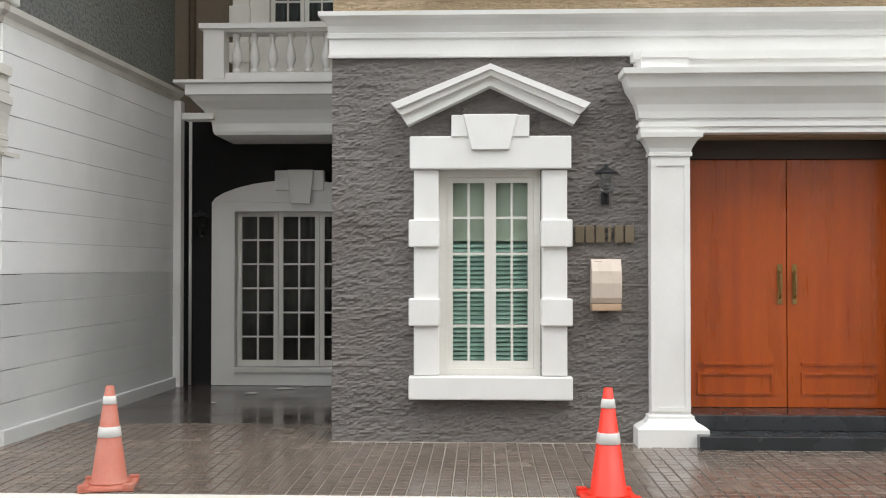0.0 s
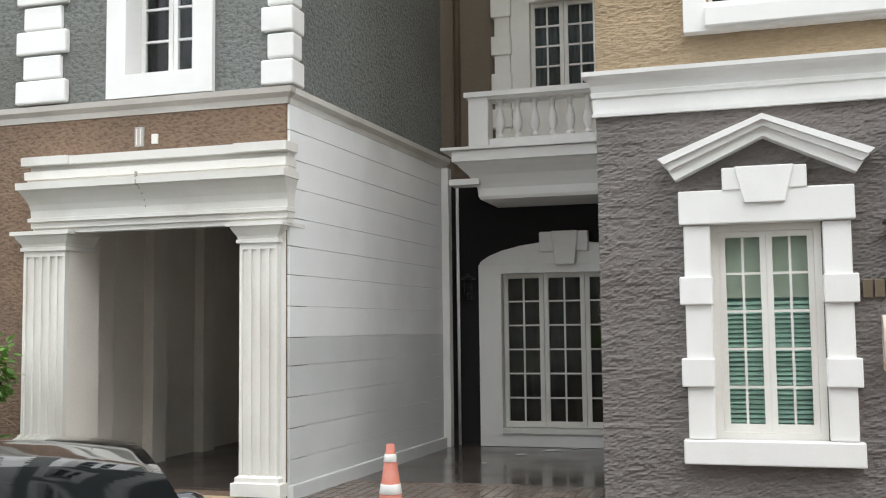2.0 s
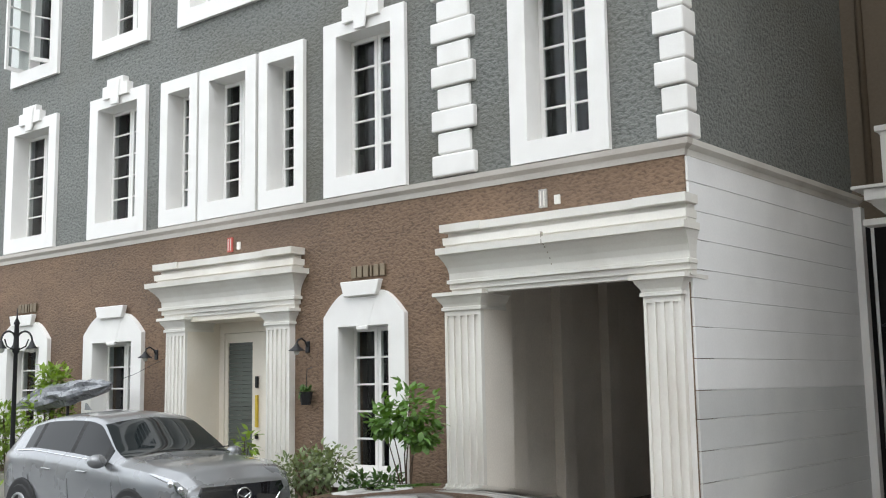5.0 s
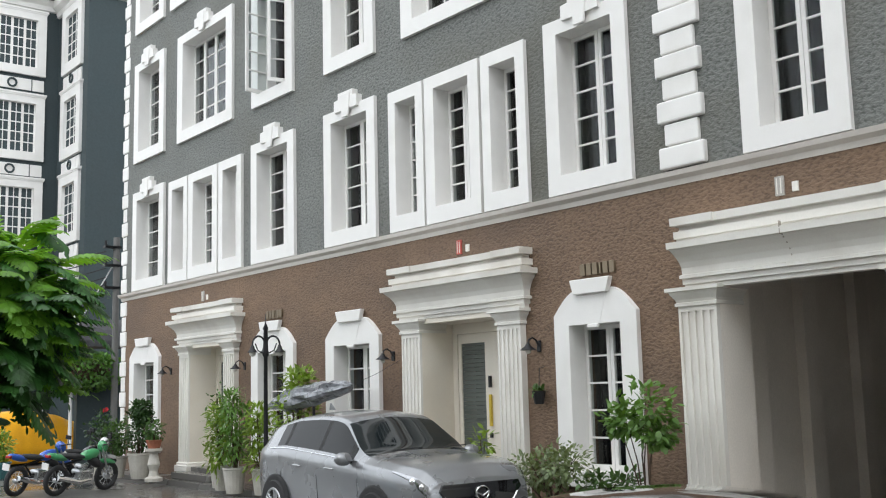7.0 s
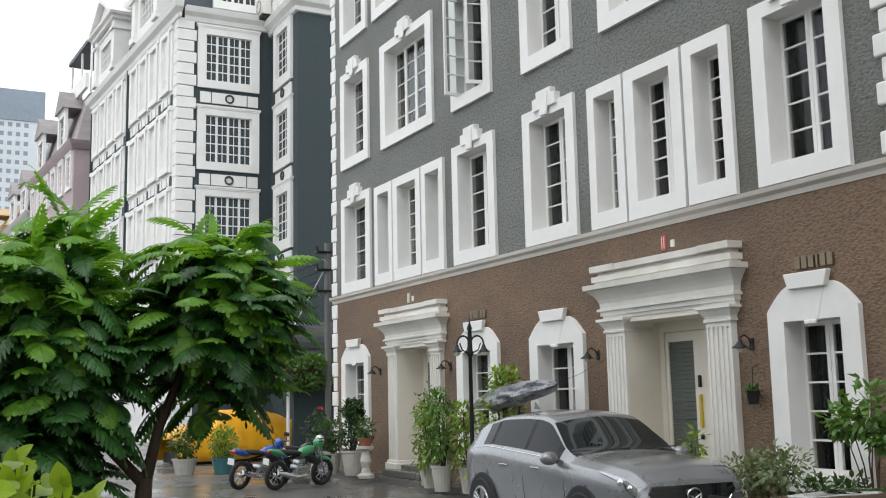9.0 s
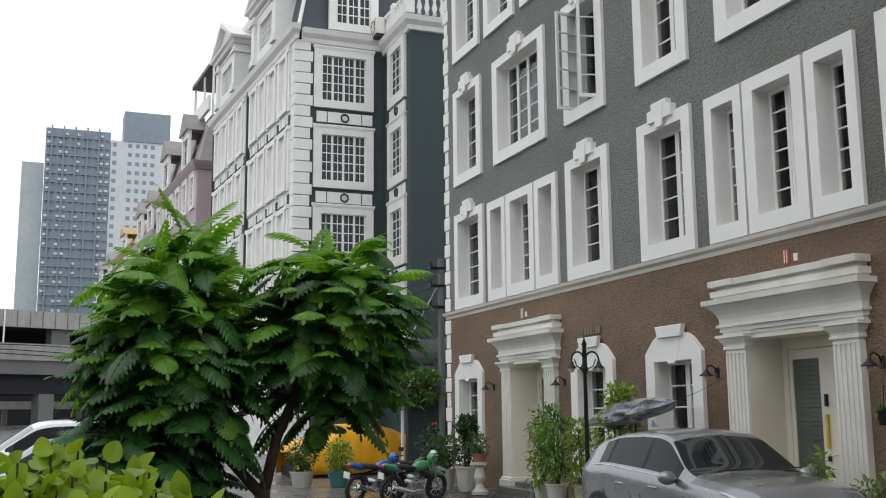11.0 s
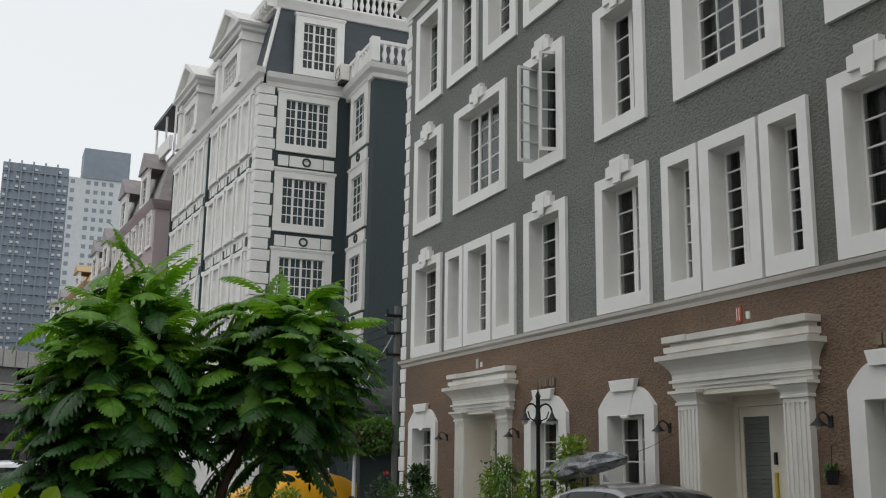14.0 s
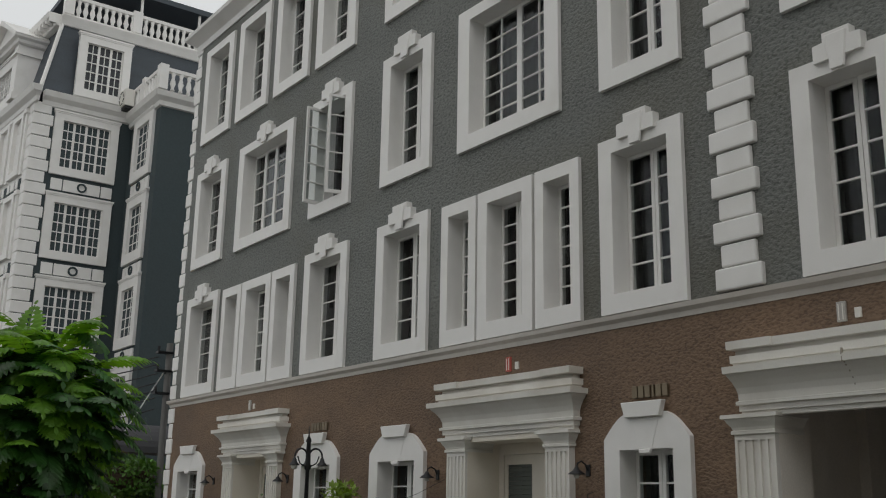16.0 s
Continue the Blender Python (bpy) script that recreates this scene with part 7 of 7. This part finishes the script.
bush = thing("garden_bush", pose(-3.55, 0.04, -0.10), "lime-green broad-leaved bush close to the road edge", "bush")
r = random.Random(14)
verts, faces = [], []
bm = bmesh.new()
for k in range(190):
    a, q = r.uniform(0, 2 * math.pi), r.random() ** 0.6
    base = Vector((0.28 * q * math.cos(a), 0.40 * q * math.sin(a), 0.0))
    tip = Vector((base.x * 1.5, base.y * 1.4, 1.56 - 0.2 * q * q - 0.06 * max(0.0, base.y / 0.4) + r.uniform(-0.12, 0.05)))
    tube(bm, [base, (base + tip) / 2, tip], 0.008, 5, 0.004)
    for j in range(16):
        p = base.lerp(tip, 0.68 + 0.32 * j / 15)
        round_leaf(verts, faces, p, rand_dir(r, 0.1), Vector((0.6, 0, 0.8)) + rand_dir(r) * 0.7, r.uniform(0.055, 0.09), r.uniform(0.05, 0.08))
part("branching", bm, BARK, bush)
cloud_mesh("foliage", verts, faces, GREEN_LIME, bush)

# ---- at the gap beyond the terrace ----
gate = thing("garden_gate", pose(0, 0, 0), "dark green yard wall and posts under a clipped hedge", "gate")
part("yard_wall", box(-27.6, -27.4, 9.5, 14, -0.1, 2.0), NAVY, gate)
bm = bmesh.new()
tube(bm, [(-27.3, 9.3, -0.1), (-27.3, 9.3, 2.0)], 0.05, 8)
part("post", bm, GREY_PANEL, gate)
hedge = thing("hedge", pose(-27.4, 9.45, 2.3), "dense clipped hedge overhanging the yard wall", "hedge")
r = random.Random(8)
verts, faces = [], []
for k in range(2600):
    d = rand_dir(r)
    q = r.uniform(0.8, 1.02)
    w = 1 + 0.2 * noise.noise(d * 3)
    leaf(verts, faces, Vector((d.x * 0.7, d.y * 1.25, abs(d.z) ** 0.6 * (1 if d.z > 0 else -1) * 0.52)) * q * w, rand_dir(r, 0.2), rand_dir(r), 0.13, 0.08)
cloud_mesh("foliage", verts, faces, HEDGE_LEAF, hedge)
bm = bmesh.new()
bmesh.ops.create_uvsphere(bm, u_segments=14, v_segments=8, radius=1)
bmesh.ops.scale(bm, vec=(0.5, 0.95, 0.36), verts=bm.verts)
part("inner_core", bm, BARK, hedge)
AWN = material("dark_grey_awning", (0.05, 0.05, 0.055), 0.7, vary=0.1, grain=60, bump=0.1)
awn = thing("awning", pose(-28.0, 9.7, 3.0), "dark grey canvas awning over the yard", "awning")
bm = bmesh.new()
pts = []
for k in range(9):
    a = math.pi / 2 * k / 8
    pts.append((-1.5 * (1 - math.cos(a)), 0.85 * math.sin(a)))
pts += [(-1.5, 0.0)]
extrude_xz(bm, pts, -1.0, 2.2)
ob = part("canvas", bm, AWN, awn)
for y in (-0.9, 2.1):
    bm = bmesh.new()
    tube(bm, [(-0.05, y, 0.05), (-0.05, y, -3.1)], 0.03, 6)
    part("post", bm, GREY_PANEL, awn)
# service pole and cables
pole = thing("utility_pole", pose(-27.0, 10.35, -0.1), "grey service pole with insulators and slack cables", "utility pole")
bm = bmesh.new()
tube(bm, [(0, 0, 0), (0, 0, 6.0)], 0.09, 10)
part("pole", bm, CONC, pole)
for z in (4.6, 5.2, 5.7):
    bm = bmesh.new()
    bx(bm, -0.1, 0.1, -0.35, 0.1, z, z + 0.06)
    tube(bm, [(0, -0.3, z + 0.06), (0, -0.3, z + 0.2)], 0.04, 8)
    part("bracket", bm, BLACK_IRON, pole)
for z, e in ((5.6, 6.6), (5.4, 6.1), (5.15, 5.7), (4.9, 5.3), (4.7, 4.9), (4.5, 4.7), (4.2, 4.3)):
    bm = bmesh.new()
    pts = []
    for k in range(17):
        t = k / 16
        pts.append((-13.8 * t, -0.3 - 0.9 * t, z + (e - z) * t - 0.5 * 4 * t * (1 - t) * 0.5))
    tube(bm, pts, 0.018, 5)
    part("cable", bm, RUBBER, pole)
bm = bmesh.new()
tube(bm, [(0, 0, 5.4), (-1.5, -0.9, 3.0)], 0.02, 5)
part("stay_wire", bm, GREY_PANEL, pole)
# litter on the wet court floor
PAPER = material("wet_paper", (0.6, 0.6, 0.57), 0.6, vary=0.1, bump=0.1)
for x, y, s in ((-2.45, 13.4, 0.16), (-2.75, 12.9, 0.09), (-3.0, 12.0, 0.05), (-2.2, 13.7, 0.1)):
    b = bmesh.new()
    pts = [(s * (0.7 + 0.3 * math.sin(k * 2.1 + x * 7)) * math.cos(k * math.pi / 4), s * 0.6 * math.sin(k * math.pi / 4)) for k in range(8)]
    extrude_xz(b, pts, -0.002, 0.004)
    o = tagged(part("scrap", b, PAPER), "scrap of wet paper lying on the court floor", "litter", "litter")
    o.matrix_local = pose(x, y, 0.001, 90, 0, 0)

# ---- small pavers ----
PITCH = 0.107


def paver_mesh():
    me = bpy.data.meshes.new("paver")
    s, h, c = PITCH - 0.010, 0.012, 0.004
    v = [(0, 0, -0.01), (s, 0, -0.01), (s, s, -0.01), (0, s, -0.01), (0, 0, h - c), (s, 0, h - c), (s, s, h - c), (0, s, h - c), (c, c, h), (s - c, c, h), (s - c, s - c, h), (c, s - c, h)]
    me.from_pydata(v, [], [(0, 1, 5, 4), (1, 2, 6, 5), (2, 3, 7, 6), (3, 0, 4, 7), (4, 5, 9, 8), (5, 6, 10, 9), (6, 7, 11, 10), (7, 4, 8, 11), (8, 9, 10, 11)])
    me.materials.append(PAVER)
    return me


pav = bpy.data.objects["pavement"]
PM = paver_mesh()
rng = random.Random(4)
loose_v, loose_f = [], []
base_v = [tuple(v.co) for v in PM.vertices]
base_f = [tuple(p.vertices) for p in PM.polygons]
for i in range(-28, 68):
    for k in range(30):
        x, y = -1.24 + i * PITCH, 7.245 + k * PITCH
        if y > HY - 0.14 and x > HX0 - 0.06 or x < -4.16:
            continue
        dz = rng.uniform(-0.0025, 0.0025) - 0.012
        if -9 <= i < 21 and k < 10:
            share("paver", PM, pav, pose(x, y, dz, rng.uniform(-0.4, 0.4), rng.uniform(-0.4, 0.4), 0))
        else:
            o = len(loose_v)
            loose_v += [(a + x, c + y, d + dz) for a, c, d in base_v]
            loose_f += [tuple(o + j for j in f) for f in base_f]
me = bpy.data.meshes.new("pavers")
me.from_pydata(loose_v, [], loose_f)
me.materials.append(PAVER)
ob = new("pavers", me)
ob.parent = pav
tagged(ob, kind="stuff")

# the plan above is drawn at 1 : PLAN; bring it to true metres
for me in bpy.data.meshes:
    me.transform(Matrix.Scale(PLAN, 4))
for ob in bpy.data.objects:
    if ob.type != "CAMERA":
        ob.location = ob.location * PLAN
